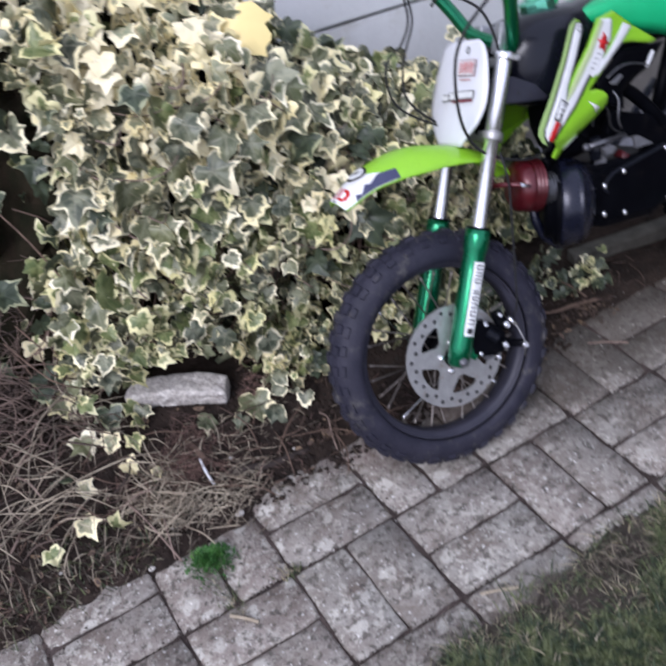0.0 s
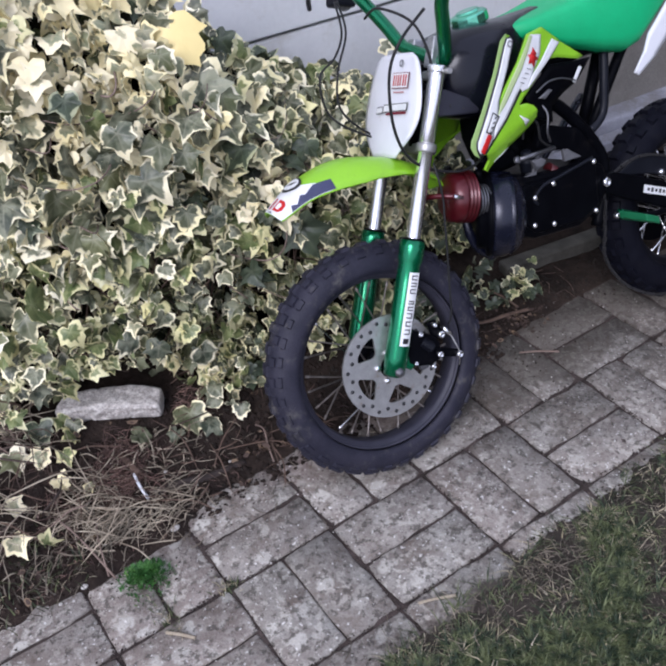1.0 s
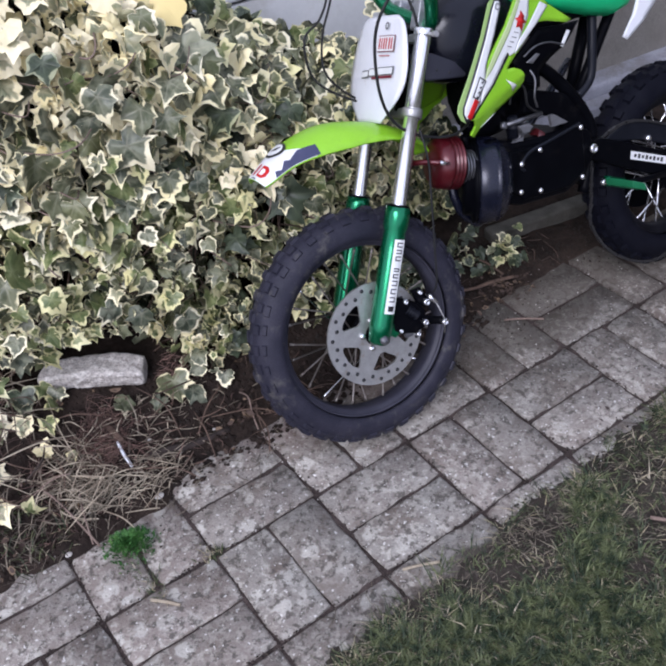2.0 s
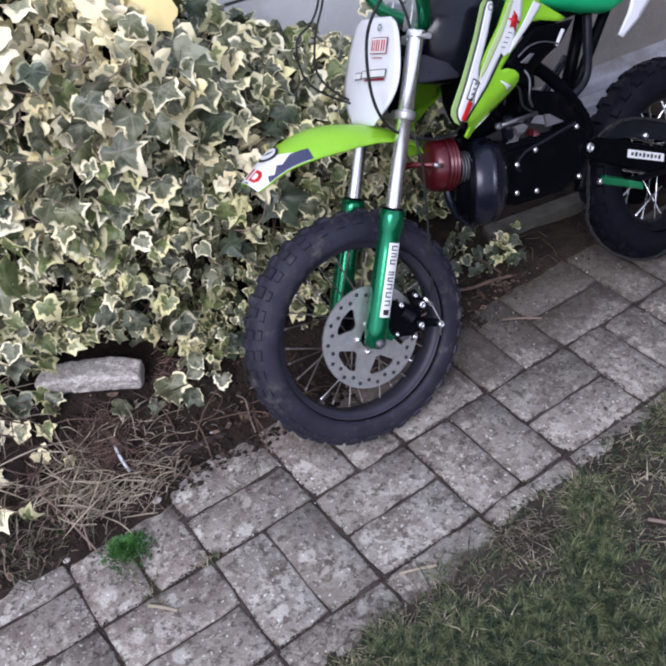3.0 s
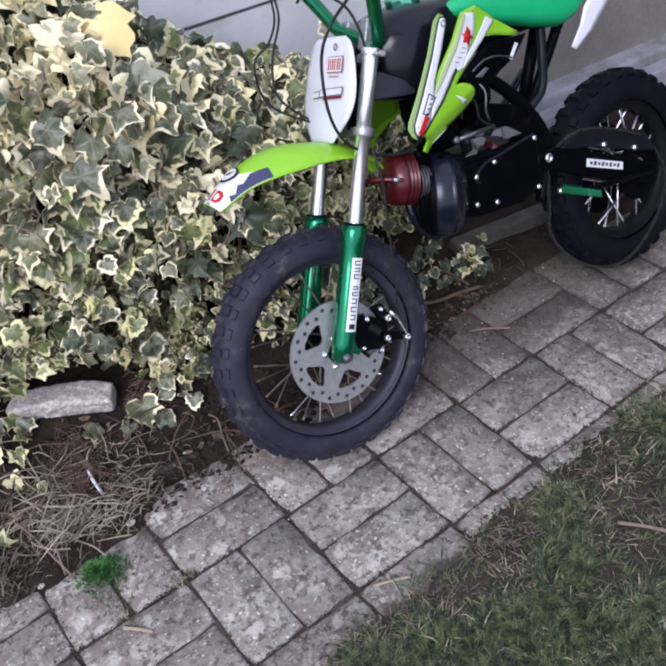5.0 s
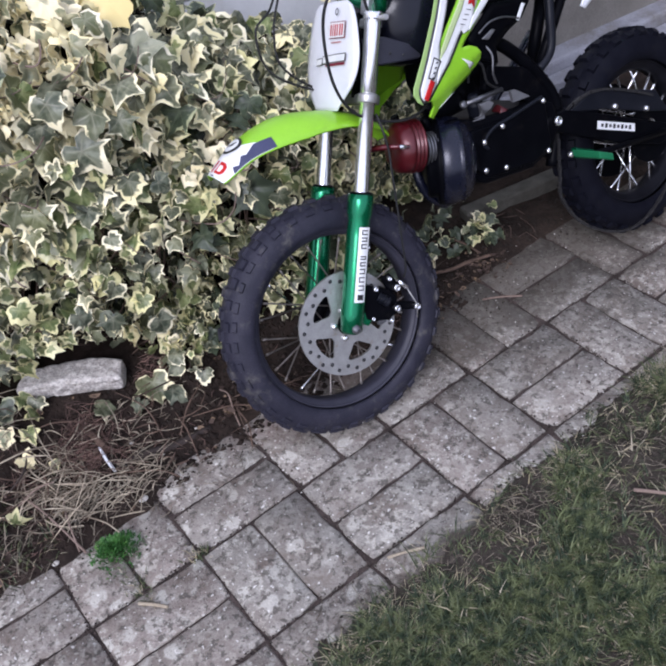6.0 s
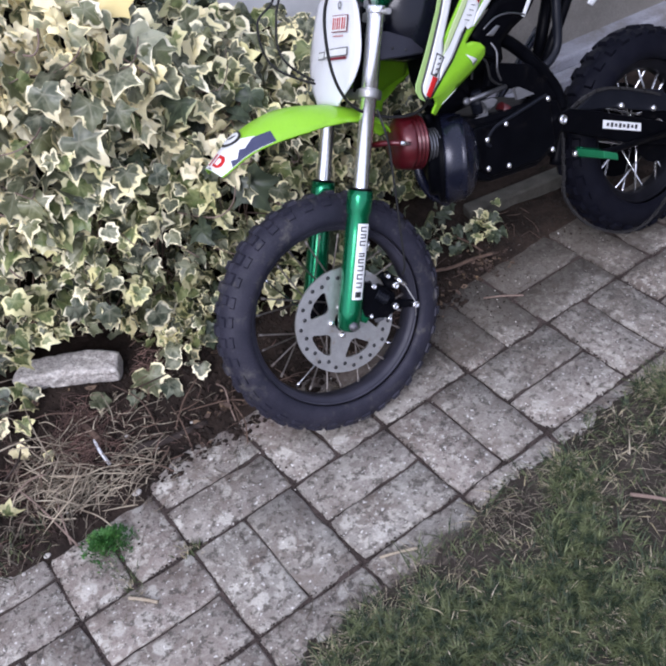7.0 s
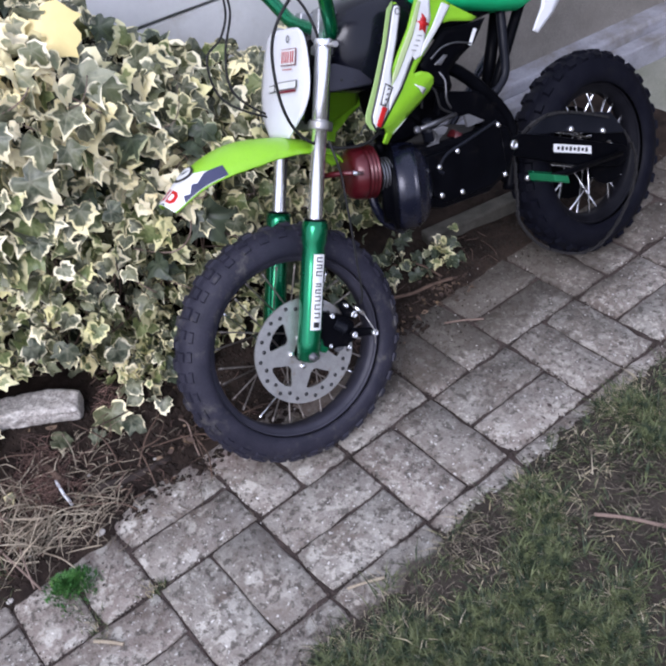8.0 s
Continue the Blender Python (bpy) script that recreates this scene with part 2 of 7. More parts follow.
def paver_material():
    """Worn concrete block: grey to pinkish from block to block, with dirt, pale lichen and white grit."""
    m = bpy.data.materials.new("worn_concrete_block")
    m.use_nodes = True
    nt = m.node_tree
    bsdf = nt.nodes["Principled BSDF"]
    bsdf.inputs["Roughness"].default_value = 0.88
    bsdf.inputs["Specular IOR Level"].default_value = 0.3
    co = shifted(nt)
    info = nt.nodes.new("ShaderNodeObjectInfo").outputs["Random"]

    def noise_tex(s, detail=4.0, rough_=0.6):
        n = nt.nodes.new("ShaderNodeTexNoise")
        n.inputs["Scale"].default_value, n.inputs["Detail"].default_value, n.inputs["Roughness"].default_value = s, detail, rough_
        nt.links.new(co, n.inputs["Vector"])
        return n.outputs["Fac"]

    def spread(value, low, high, to=(0.0, 1.0)):
        r = nt.nodes.new("ShaderNodeMapRange")
        r.inputs["From Min"].default_value, r.inputs["From Max"].default_value = low, high
        r.inputs["To Min"].default_value, r.inputs["To Max"].default_value = to
        nt.links.new(value, r.inputs["Value"])
        return r.outputs["Result"]

    def mix(fac, a, b, kind="MIX"):
        x = nt.nodes.new("ShaderNodeMixRGB")
        x.blend_type = kind
        for k, val in ((0, fac), (1, a), (2, b)):
            if isinstance(val, (float, int)):
                x.inputs[k].default_value = val
            elif isinstance(val, tuple):
                x.inputs[k].default_value = (*val[:3], 1)
            else:
                nt.links.new(val, x.inputs[k])
        return x.outputs[0]

    tint = nt.nodes.new("ShaderNodeMath")
    tint.operation = "FRACT"
    mul = nt.nodes.new("ShaderNodeMath")
    mul.operation = "MULTIPLY"
    mul.inputs[1].default_value = 9.7
    nt.links.new(info, mul.inputs[0])
    nt.links.new(mul.outputs[0], tint.inputs[0])
    base = mix(spread(tint.outputs[0], 0.35, 1.0), (0.256, 0.238, 0.210), (0.274, 0.224, 0.193))
    base = mix(spread(noise_tex(260, 3, 0.6), 0.32, 0.68, (0.0, 0.58)), base, (0.41, 0.395, 0.355))
    base = mix(spread(noise_tex(13, 6, 0.72), 0.38, 0.70), base, (0.156, 0.125, 0.104))
    thick = nt.nodes.new("ShaderNodeMath")
    thick.operation = "MULTIPLY"
    nt.links.new(spread(noise_tex(66, 5, 0.62), 0.510, 0.585, (0.0, 0.70)), thick.inputs[0])
    nt.links.new(spread(noise_tex(8, 3, 0.6), 0.36, 0.58, (0.25, 1.0)), thick.inputs[1])
    base = mix(thick.outputs[0], base, (0.49, 0.463, 0.402))
    crust = nt.nodes.new("ShaderNodeMath")
    crust.operation = "MULTIPLY"
    place = nt.nodes.new("ShaderNodeNewGeometry").outputs["Position"]
    axes = nt.nodes.new("ShaderNodeSeparateXYZ")
    nt.links.new(place, axes.inputs[0])
    swirl = nt.nodes.new("ShaderNodeVectorMath")
    swirl.operation = "MULTIPLY_ADD"
    wob = nt.nodes.new("ShaderNodeTexNoise")
    wob.inputs["Scale"].default_value, wob.inputs["Detail"].default_value = 60.0, 4.0
    nt.links.new(co, wob.inputs["Vector"])
    nt.links.new(wob.outputs["Color"], swirl.inputs[0])
    swirl.inputs[1].default_value = (0.030, 0.030, 0.030)
    nt.links.new(co, swirl.inputs[2])
    cells = nt.nodes.new("ShaderNodeTexVoronoi")
    cells.inputs["Scale"].default_value = 26.0
    nt.links.new(swirl.outputs[0], cells.inputs["Vector"])
    pick = nt.nodes.new("ShaderNodeSeparateXYZ")
    nt.links.new(cells.outputs["Color"], pick.inputs[0])
    blob = nt.nodes.new("ShaderNodeMath")
    blob.operation = "MULTIPLY"
    nt.links.new(spread(cells.outputs["Distance"], 0.46, 0.34), blob.inputs[0])
    nt.links.new(spread(pick.outputs[0], 0.45, 0.95, (0.0, 0.85)), blob.inputs[1])
    nt.links.new(blob.outputs[0], crust.inputs[0])
    nt.links.new(spread(axes.outputs["X"], 0.60, -0.05, (0.45, 1.0)), crust.inputs[1])
    base = mix(crust.outputs[0], base, (0.52, 0.497, 0.440))
    base = mix(spread(noise_tex(80, 5, 0.68), 0.475, 0.39, (0.0, 0.8)), base, (0.080, 0.071, 0.060))
    base = mix(spread(noise_tex(135, 2, 0.5), 0.66, 0.71, (0.0, 0.85)), base, (0.72, 0.70, 0.65))
    spill = nt.nodes.new("ShaderNodeTexNoise")
    spill.inputs["Scale"].default_value, spill.inputs["Detail"].default_value, spill.inputs["Roughness"].default_value = 13.0, 6.0, 0.68
    nt.links.new(place, spill.inputs["Vector"])
    # earth spilled from the bed, deepened to carry the bike's shade in the colour
    bed_dirt_shade = nt.nodes.new("ShaderNodeMath")
    bed_dirt_shade.operation = "ADD"
    nt.links.new(spread(axes.outputs["Y"], 0.02, 0.39, (-0.40, 0.30)), bed_dirt_shade.inputs[0])
    along = nt.nodes.new("ShaderNodeMath")
    along.operation = "ADD"
    nt.links.new(spread(axes.outputs["X"], 0.12, 0.70, (-0.36, 0.17)), along.inputs[0])
    nt.links.new(spill.outputs["Fac"], along.inputs[1])
    nt.links.new(along.outputs[0], bed_dirt_shade.inputs[1])
    near_lawn = nt.nodes.new("ShaderNodeMath")
    near_lawn.operation = "ADD"
    nt.links.new(spread(axes.outputs["Y"], -0.015, -0.075, (-0.34, 0.34)), near_lawn.inputs[0])
    off = nt.nodes.new("ShaderNodeMath")
    off.operation = "ADD"
    nt.links.new(spread(axes.outputs["X"], 0.10, 0.34, (-0.34, 0.0)), off.inputs[0])
    nt.links.new(spill.outputs["Fac"], off.inputs[1])
    nt.links.new(off.outputs[0], near_lawn.inputs[1])
    base = mix(spread(near_lawn.outputs[0], 0.40, 0.62, (0.0, 0.95)), base, (0.068, 0.056, 0.045))
    earth = mix(spread(axes.outputs["X"], 0.20, 0.60), (0.165, 0.106, 0.096), (0.068, 0.058, 0.047))
    base = mix(spread(bed_dirt_shade.outputs[0], 0.40, 0.72, (0.0, 0.78)), base, earth)
    value = nt.nodes.new("ShaderNodeHueSaturation")
    nt.links.new(spread(info, 0, 1, (0.87, 1.12)), value.inputs["Value"])
    nt.links.new(base, value.inputs["Color"])
    nt.links.new(value.outputs["Color"], bsdf.inputs["Base Color"])
    b = nt.nodes.new("ShaderNodeBump")
    b.inputs["Strength"].default_value, b.inputs["Distance"].default_value = 0.9, 0.004
    nt.links.new(noise_tex(130, 6, 0.7), b.inputs["Height"])
    nt.links.new(b.outputs[0], bsdf.inputs["Normal"])
    return m


PAVER = paver_material()


def leaf_material(name, dark, mid, cream, low, high, rough=0.42, olive=(0.17, 0.18, 0.07), olive_share=0.0):
    """An ivy leaf: a green middle and a pale uneven margin, whose width differs from leaf to leaf."""
    m = bpy.data.materials.new(name)
    m.use_nodes = True
    nt = m.node_tree
    bsdf = nt.nodes["Principled BSDF"]
    bsdf.inputs["Roughness"].default_value = rough
    bsdf.inputs["Specular IOR Level"].default_value = 0.42
    edge = nt.nodes.new("ShaderNodeAttribute")
    edge.attribute_name = "margin"
    co = shifted(nt)

    def noise_tex(s, detail=3.0):
        n = nt.nodes.new("ShaderNodeTexNoise")
        n.inputs["Scale"].default_value, n.inputs["Detail"].default_value = s, detail
        nt.links.new(co, n.inputs["Vector"])
        return n.outputs["Fac"]

    def math_node(kind, a, b):
        n = nt.nodes.new("ShaderNodeMath")
        n.operation = kind
        for k, val in enumerate((a, b)):
            if isinstance(val, (int, float)):
                n.inputs[k].default_value = val
            else:
                nt.links.new(val, n.inputs[k])
        return n.outputs[0]

    info = nt.nodes.new("ShaderNodeObjectInfo").outputs["Random"]
    isle = nt.nodes.new("ShaderNodeNewGeometry").outputs["Random Per Island"]
    rnd = math_node("FRACT", math_node("ADD", info, isle), 0.0)
    rnd2 = math_node("FRACT", math_node("MULTIPLY", rnd, 7.31), 0.0)
    wob = math_node("ADD", math_node("MULTIPLY", math_node("SUBTRACT", noise_tex(110.0), 0.5), 0.5), math_node("MULTIPLY", math_node("SUBTRACT", noise_tex(34.0, 2.0), 0.5), 1.5))
    rnd3 = math_node("FRACT", math_node("MULTIPLY", rnd, 13.7), 0.0)
    lim = nt.nodes.new("ShaderNodeMapRange")
    lim.inputs["To Min"].default_value, lim.inputs["To Max"].default_value = low, high
    nt.links.new(rnd, lim.inputs["Value"])
    fac = nt.nodes.new("ShaderNodeMapRange")
    nt.links.new(math_node("SUBTRACT", math_node("ADD", edge.outputs["Fac"], wob), lim.outputs["Result"]), fac.inputs["Value"])
    fac.inputs["From Min"].default_value, fac.inputs["From Max"].default_value = -0.05, 0.09

    def mix(f, a, b):
        x = nt.nodes.new("ShaderNodeMixRGB")
        for k, val in ((0, f), (1, a), (2, b)):
            if isinstance(val, tuple):
                x.inputs[k].default_value = (*val, 1)
            else:
                nt.links.new(val, x.inputs[k])
        return x.outputs[0]

    patch = nt.nodes.new("ShaderNodeMapRange")
    patch.inputs["From Min"].default_value, patch.inputs["From Max"].default_value = 0.42, 0.58
    nt.links.new(noise_tex(60.0), patch.inputs["Value"])
    green = mix(patch.outputs["Result"], dark, mid)
    green = mix(math_node("MULTIPLY", rnd2, 0.55), green, tuple(c * 0.55 for c in dark))
    green = mix(math_node("MULTIPLY", math_node("POWER", rnd3, 2.0), olive_share), green, olive)
    vein = nt.nodes.new("ShaderNodeAttribute")
    vein.attribute_name = "vein"
    vfac = math_node("MULTIPLY", math_node("POWER", vein.outputs["Fac"], 2.5), 0.30)
    green = mix(vfac, green, tuple(0.5 * a + 0.5 * b for a, b in zip(mid, cream)))
    pale = mix(math_node("MULTIPLY", rnd2, 0.6), cream, tuple((cream[0] * 0.95, cream[1] * 0.90, cream[2] * 0.55)))
    colour = mix(fac.outputs["Result"], green, pale)
    nt.links.new(colour, bsdf.inputs["Base Color"])
    b = nt.nodes.new("ShaderNodeBump")
    b.inputs["Strength"].default_value, b.inputs["Distance"].default_value = 0.6, 0.003
    nt.links.new(noise_tex(70.0), b.inputs["Height"])
    nt.links.new(b.outputs[0], bsdf.inputs["Normal"])
    return m


LEAF = leaf_material("variegated_leaf", (0.060, 0.072, 0.046), (0.250, 0.260, 0.172), (0.88, 0.82, 0.59), 0.60, 1.06, olive_share=0.7)
LEAF_LARGE = leaf_material("large_variegated_leaf", (0.050, 0.064, 0.042), (0.200, 0.215, 0.148), (0.86, 0.80, 0.58), 0.76, 1.14, olive_share=0.5)
LEAF_YELLOW = leaf_material("yellow_green_leaf", (0.12, 0.16, 0.055), (0.25, 0.28, 0.11), (0.72, 0.69, 0.42), 0.30, 1.0)
LEAF_CREAM = leaf_material("cream_leaf", (0.25, 0.27, 0.16), (0.46, 0.43, 0.26), (0.88, 0.80, 0.55), -0.15, 0.80)
LEAF_PALE = leaf_material("pale_leaf", (0.5, 0.5, 0.28), (0.6, 0.57, 0.33), (0.80, 0.67, 0.34), -1.2, -0.6)
# plain green leaves, also the darkened copies that carry shade deep in the ivy
LEAF_DARK = leaf_material("plain_and_shaded_leaf", (0.040, 0.054, 0.032), (0.075, 0.098, 0.058), (0.38, 0.40, 0.26), 0.75, 1.25)
GRASS = leaf_material("grass_blade", (0.020, 0.036, 0.014), (0.134, 0.156, 0.062), (0.40, 0.35, 0.26), 0.45, 1.6, rough=0.6)
MOSS = leaf_material("weed_blade", (0.028, 0.105, 0.018), (0.065, 0.19, 0.035), (0.14, 0.27, 0.07), 0.3, 1.6, rough=0.6)
DEAD_LEAF = leaf_material("dead_leaf", (0.048, 0.030, 0.022), (0.085, 0.056, 0.042), (0.18, 0.125, 0.085), 0.2, 1.3, rough=0.8)
# a lighter copy of the green metal, with the light on the peg's top in it
PEG_LIT_GREEN = material("lit_green_metal", (0.020, 0.210, 0.085), 0.42, 0.2, second=(0.014, 0.160, 0.065), scale=25, grain=0.05)
SPOKE = material("dull_spoke", (0.30, 0.28, 0.26), 0.5, 0.6, second=(0.17, 0.14, 0.12), scale=40, amount=0.8)


# ---- building helpers ----
class Geo:
    """Collects the vertices and faces of one mesh."""

    def __init__(self):
        self.v, self.f, self.smooth, self.margin, self.vein = [], [], [], [], []

    def add(self, verts, faces, smooth=False):
        n = len(self.v)
        self.v += [Vector(p) for p in verts]
        self.f += [[n + i for i in f] for f in faces]
        self.smooth += [smooth] * len(faces)
        return self

    def moved(self, m):
        self.v = [m @ p for p in self.v]
        return self

    def box(self, c, size, m=None):
        x, y, z = (s / 2 for s in size)
        m = m or Matrix()
        pts = [m @ Vector((i * x, j * y, k * z)) + Vector(c) for i in (-1, 1) for j in (-1, 1) for k in (-1, 1)]
        return self.add(pts, [(0, 1, 3, 2), (4, 6, 7, 5), (0, 4, 5, 1), (2, 3, 7, 6), (0, 2, 6, 4), (1, 5, 7, 3)])

    def tube(self, pts, r, n=10, closed=False, caps=True):
        """A round bar along points; r is one radius or a radius for each point."""
        pts = [Vector(p) for p in pts]
        k = len(pts)
        rs = r if isinstance(r, (list, tuple)) else [r] * k
        verts, side = [], None
        for i, p in enumerate(pts):
            a, b = (pts[(i - 1) % k], pts[(i + 1) % k]) if closed else (pts[max(i - 1, 0)], pts[min(i + 1, k - 1)])
            d = (b - a).normalized()
            if side is None:
                side = d.orthogonal().normalized()
            side = (side - d * side.dot(d)).normalized()
            up = d.cross(side)
            verts += [p + rs[i] * (math.cos(q) * side + math.sin(q) * up) for q in (2 * math.pi * j / n for j in range(n))]
        rings = k if closed else k - 1
        faces = [(i * n + j, i * n + (j + 1) % n, ((i + 1) % k) * n + (j + 1) % n, ((i + 1) % k) * n + j) for i in range(rings) for j in range(n)]
        self.add(verts, faces, True)
        if caps and not closed:
            m = len(self.v) - len(verts)
            self.f += [[m + j for j in reversed(range(n))], [m + (k - 1) * n + j for j in range(n)]]
            self.smooth += [False, False]
        return self

    def lathe(self, c, axis, profile, n=48, smooth=True, closed=False):
        """Turns (along, radius) points round an axis through c."""
        axis = Vector(axis).normalized()
        a = axis.orthogonal().normalized()
        b = axis.cross(a)
        k = len(profile)
        verts = [Vector(c) + axis * h + r * (math.cos(q) * a + math.sin(q) * b) for h, r in profile for q in (2 * math.pi * j / n for j in range(n))]
        rows = k if closed else k - 1
        faces = [(i * n + j, i * n + (j + 1) % n, ((i + 1) % k) * n + (j + 1) % n, ((i + 1) % k) * n + j) for i in range(rows) for j in range(n)]
        return self.add(verts, faces, smooth)

    def slab(self, outline, a, b):
        """A flat outline of points, given as functions of depth: outline(d) at depths a and b, joined."""
        top, low = [Vector(p) for p in outline(a)], [Vector(p) for p in outline(b)]
        n = len(top)
        faces = [tuple(range(n)), tuple(reversed(range(n, 2 * n)))] + [(i, n + i, n + (i + 1) % n, (i + 1) % n) for i in range(n)]
        return self.add(top + low, faces)

    def data(self, name, material_):
        me = bpy.data.meshes.new(name)
        me.from_pydata([tuple(p) for p in self.v], [], self.f)
        me.polygons.foreach_set("use_smooth", self.smooth)
        if self.margin:
            me.attributes.new("margin", "FLOAT", "POINT").data.foreach_set("value", self.margin)
        if self.vein:
            me.attributes.new("vein", "FLOAT", "POINT").data.foreach_set("value", self.vein)
        me.materials.append(material_)
        bm = bmesh.new()
        bm.from_mesh(me)
        if not self.margin:
            bmesh.ops.recalc_face_normals(bm, faces=bm.faces)
        bm.to_mesh(me)
        bm.free()
        me.update()
        return me


def part(name, geo, material_, parent=None, label="", bevel=0.0, segments=2):
    """Links a Geo or a bmesh as one mesh object under a thing or a part."""
    if isinstance(geo, Geo):
        me = geo.data(name, material_)
    else:
        me = bpy.data.meshes.new(name)
        geo.to_mesh(me)
        geo.free()
        me.materials.append(material_)
    ob = new(name, me)
    ob.parent = parent
    if label:
        tagged(ob, label)
    if bevel:
        mod = ob.modifiers.new("bevel", "BEVEL")
        mod.width, mod.segments, mod.limit_method, mod.angle_limit = bevel, segments, "ANGLE", radians(35)
        mod.harden_normals = False
    return ob


def thing(name, label, category, group="", kind="", m=None):
    ob = new(name)
    ob.empty_display_size = 0.05
    if m is not None:
        ob.matrix_world = m
    return tagged(ob, label, category, group, kind)


def panel(name, outline, y_of, thick, material_, parent, label="", cuts=2):
    """A moulded panel: an outline in x and z, filled, its y given by a function, with thickness."""
    bm = bmesh.new()
    ring = [bm.verts.new((x, 0, z)) for x, z in outline]
    edges = [bm.edges.new((ring[i], ring[(i + 1) % len(ring)])) for i in range(len(ring))]
    bmesh.ops.triangle_fill(bm, use_beauty=True, edges=edges)
    for _ in range(cuts):
        bmesh.ops.subdivide_edges(bm, edges=bm.edges[:], cuts=1, use_grid_fill=True)
    for vert in bm.verts:
        vert.co.y = y_of(vert.co.x, vert.co.z)
    bmesh.ops.recalc_face_normals(bm, faces=bm.faces)
    for f in bm.faces:
        f.smooth = True
    ob = part(name, bm, material_, parent, label)
    mod = ob.modifiers.new("thickness", "SOLIDIFY")
    mod.thickness, mod.offset = thick, 0
    return ob


def smooth_path(pts, steps=8, closed=False):
    """A Catmull-Rom curve through points."""
    pts = [Vector(p) for p in pts]
    k, out = len(pts), []
    for i in range(k if closed else k - 1):
        p0, p1, p2, p3 = (pts[(i + d) % k] if closed else pts[min(max(i + d, 0), k - 1)] for d in (-1, 0, 1, 2))
        for s in range(steps):
            t = s / steps
            out.append(0.5 * ((2 * p1) + (p2 - p0) * t + (2 * p0 - 5 * p1 + 4 * p2 - p3) * t * t + (3 * p1 - p0 - 3 * p2 + p3) * t ** 3))
    if not closed:
        out.append(pts[-1])
    return out


# ---- the ground, the path, the bed and the wall ----
P = 0.204            # one square of the basket weave: two pavers side by side


def bank(x, y):
    """The height of the planted bed: it spills over the edge of the path and rises to the ivy."""
    edge = 0.352 + 0.050 * min(max((x + 0.03) / 0.12, 0.0), 1.0) - 0.050 * math.exp(-((x - 0.62) / 0.075) ** 2) + 0.016 * noise.noise((x * 8, 1, 0)) + 0.010 * noise.noise((x * 27, 5, 0))
    over = min(max((y - edge) / 0.03, -1.0), 1.0)
    up = min(max((y - 0.44) / 0.24, 0.0), 1.0)
    fade = min(max((1.05 - x) / 0.5, 0.0), 1.0)
    low = 0.006 * over if over > 0 else 0.03 * over
    return low + (0.060 * up * up * (3 - 2 * up) * fade + noise.noise((x * 9, y * 9, 0)) * 0.007 + noise.noise((x * 30, y * 30, 4)) * 0.005) * max(over, 0.0)


def sheet(name, x0, x1, y0, y1, nx, ny, height, material_, label, category):
    g = Geo()
    pts = [(x0 + (x1 - x0) * i / nx, y0 + (y1 - y0) * j / ny) for i in range(nx + 1) for j in range(ny + 1)]
    g.add([(x, y, height(x, y)) for x, y in pts],
          [(i * (ny + 1) + j, (i + 1) * (ny + 1) + j, (i + 1) * (ny + 1) + j + 1, i * (ny + 1) + j + 1) for i in range(nx) for j in range(ny)], True)
    return tagged(part(name, g, material_), label, category, kind="structure")


def lawn_edge(x):
    """How far the turf has crept over the outer row of pavers."""
    return -0.088 + 0.038 * min(max((x - 0.08) / 0.22, 0.0), 1.0) + 0.012 * min(max((x - 0.55) / 0.12, 0.0), 1.0)


def lawn_height(x, y):
    """The lawn creeps over the outer row of pavers with a ragged, rounded edge."""
    edge = lawn_edge(x) + 0.018 * noise.noise((x * 7, 0, 3)) + 0.014 * noise.noise((x * 26, 0, 9))
    body = 0.004 + 0.008 * noise.noise((x * 6, y * 6, 1)) + 0.006 * noise.noise((x * 24, y * 24, 2))
    over = min(max((edge - y) / 0.050, -1.0), 1.0)
    crumb = 0.004 * noise.noise((x * 60, y * 60, 4)) + 0.003 * noise.noise((x * 130, y * 130, 6))
    return body * over + crumb * min(over * 4, 1.0) if over > 0 else 0.010 * over + crumb * 0.6


sheet("ground", -300, 300, -300, 300, 40, 40, lambda x, y: -0.05, FIELD, "worn grassy earth reaching far round the garden", "ground")
sheet("lawn", -2.2, 2.6, -1.6, -0.02, 480, 200,
      lawn_height,
      LAWN_SOIL, "thin worn lawn with bare brown earth", "lawn")
sheet("soil_bed", -2.2, 1.75, 0.31, 0.98, 300, 90, bank, SOIL, "dark earth bed rising behind the path", "soil")
pavement = sheet("pavement", -2.2, 2.6, -0.12, 0.44, 600, 90, lambda x, y: -0.0054 + 0.0034 * noise.noise((x * 14, y * 14, 6)) + 0.0026 * noise.noise((x * 70, y * 70, 2)), JOINT, "block path of grey concrete pavers in basket weave", "path")

# the wall of the house, not quite parallel to the path: boarding above, rendered base, a pale kerb along its foot
TURN = Matrix.Translation((0.65, 0.965, 0)) @ Matrix.Rotation(radians(-5), 4, "Z")
wall = tagged(part("wall_north", Geo().box((0.5, 0.10, 0.22), (9.0, 0.16, 0.56)), RENDER_GREY), "grey weathered rendered wall base of the house", "wall", kind="structure")
wall.matrix_world = TURN
for z0, z1, y0 in ((0.395, 0.552, 0.008), (0.560, 0.83, 0.0), (0.838, 1.11, 0.0), (1.118, 1.39, 0.0), (1.398, 2.4, 0.0)):
    part("board", Geo().box((0.5, y0 + 0.05, (z0 + z1) / 2), (9.0, 0.10, z1 - z0)), WALL_WHITE, wall, "pale painted wall board", bevel=0.004)
part("backing", Geo().box((0.5, 0.14, 1.40), (9.0, 0.16, 2.2)), RENDER_GREY, wall)
kerb = tagged(part("kerb", Geo().box((0.6, 0.0, 0.020), (2.7, 0.09, 0.13)), KERB, bevel=0.010), "pale grey kerb along the foot of the wall", "kerb", kind="structure")
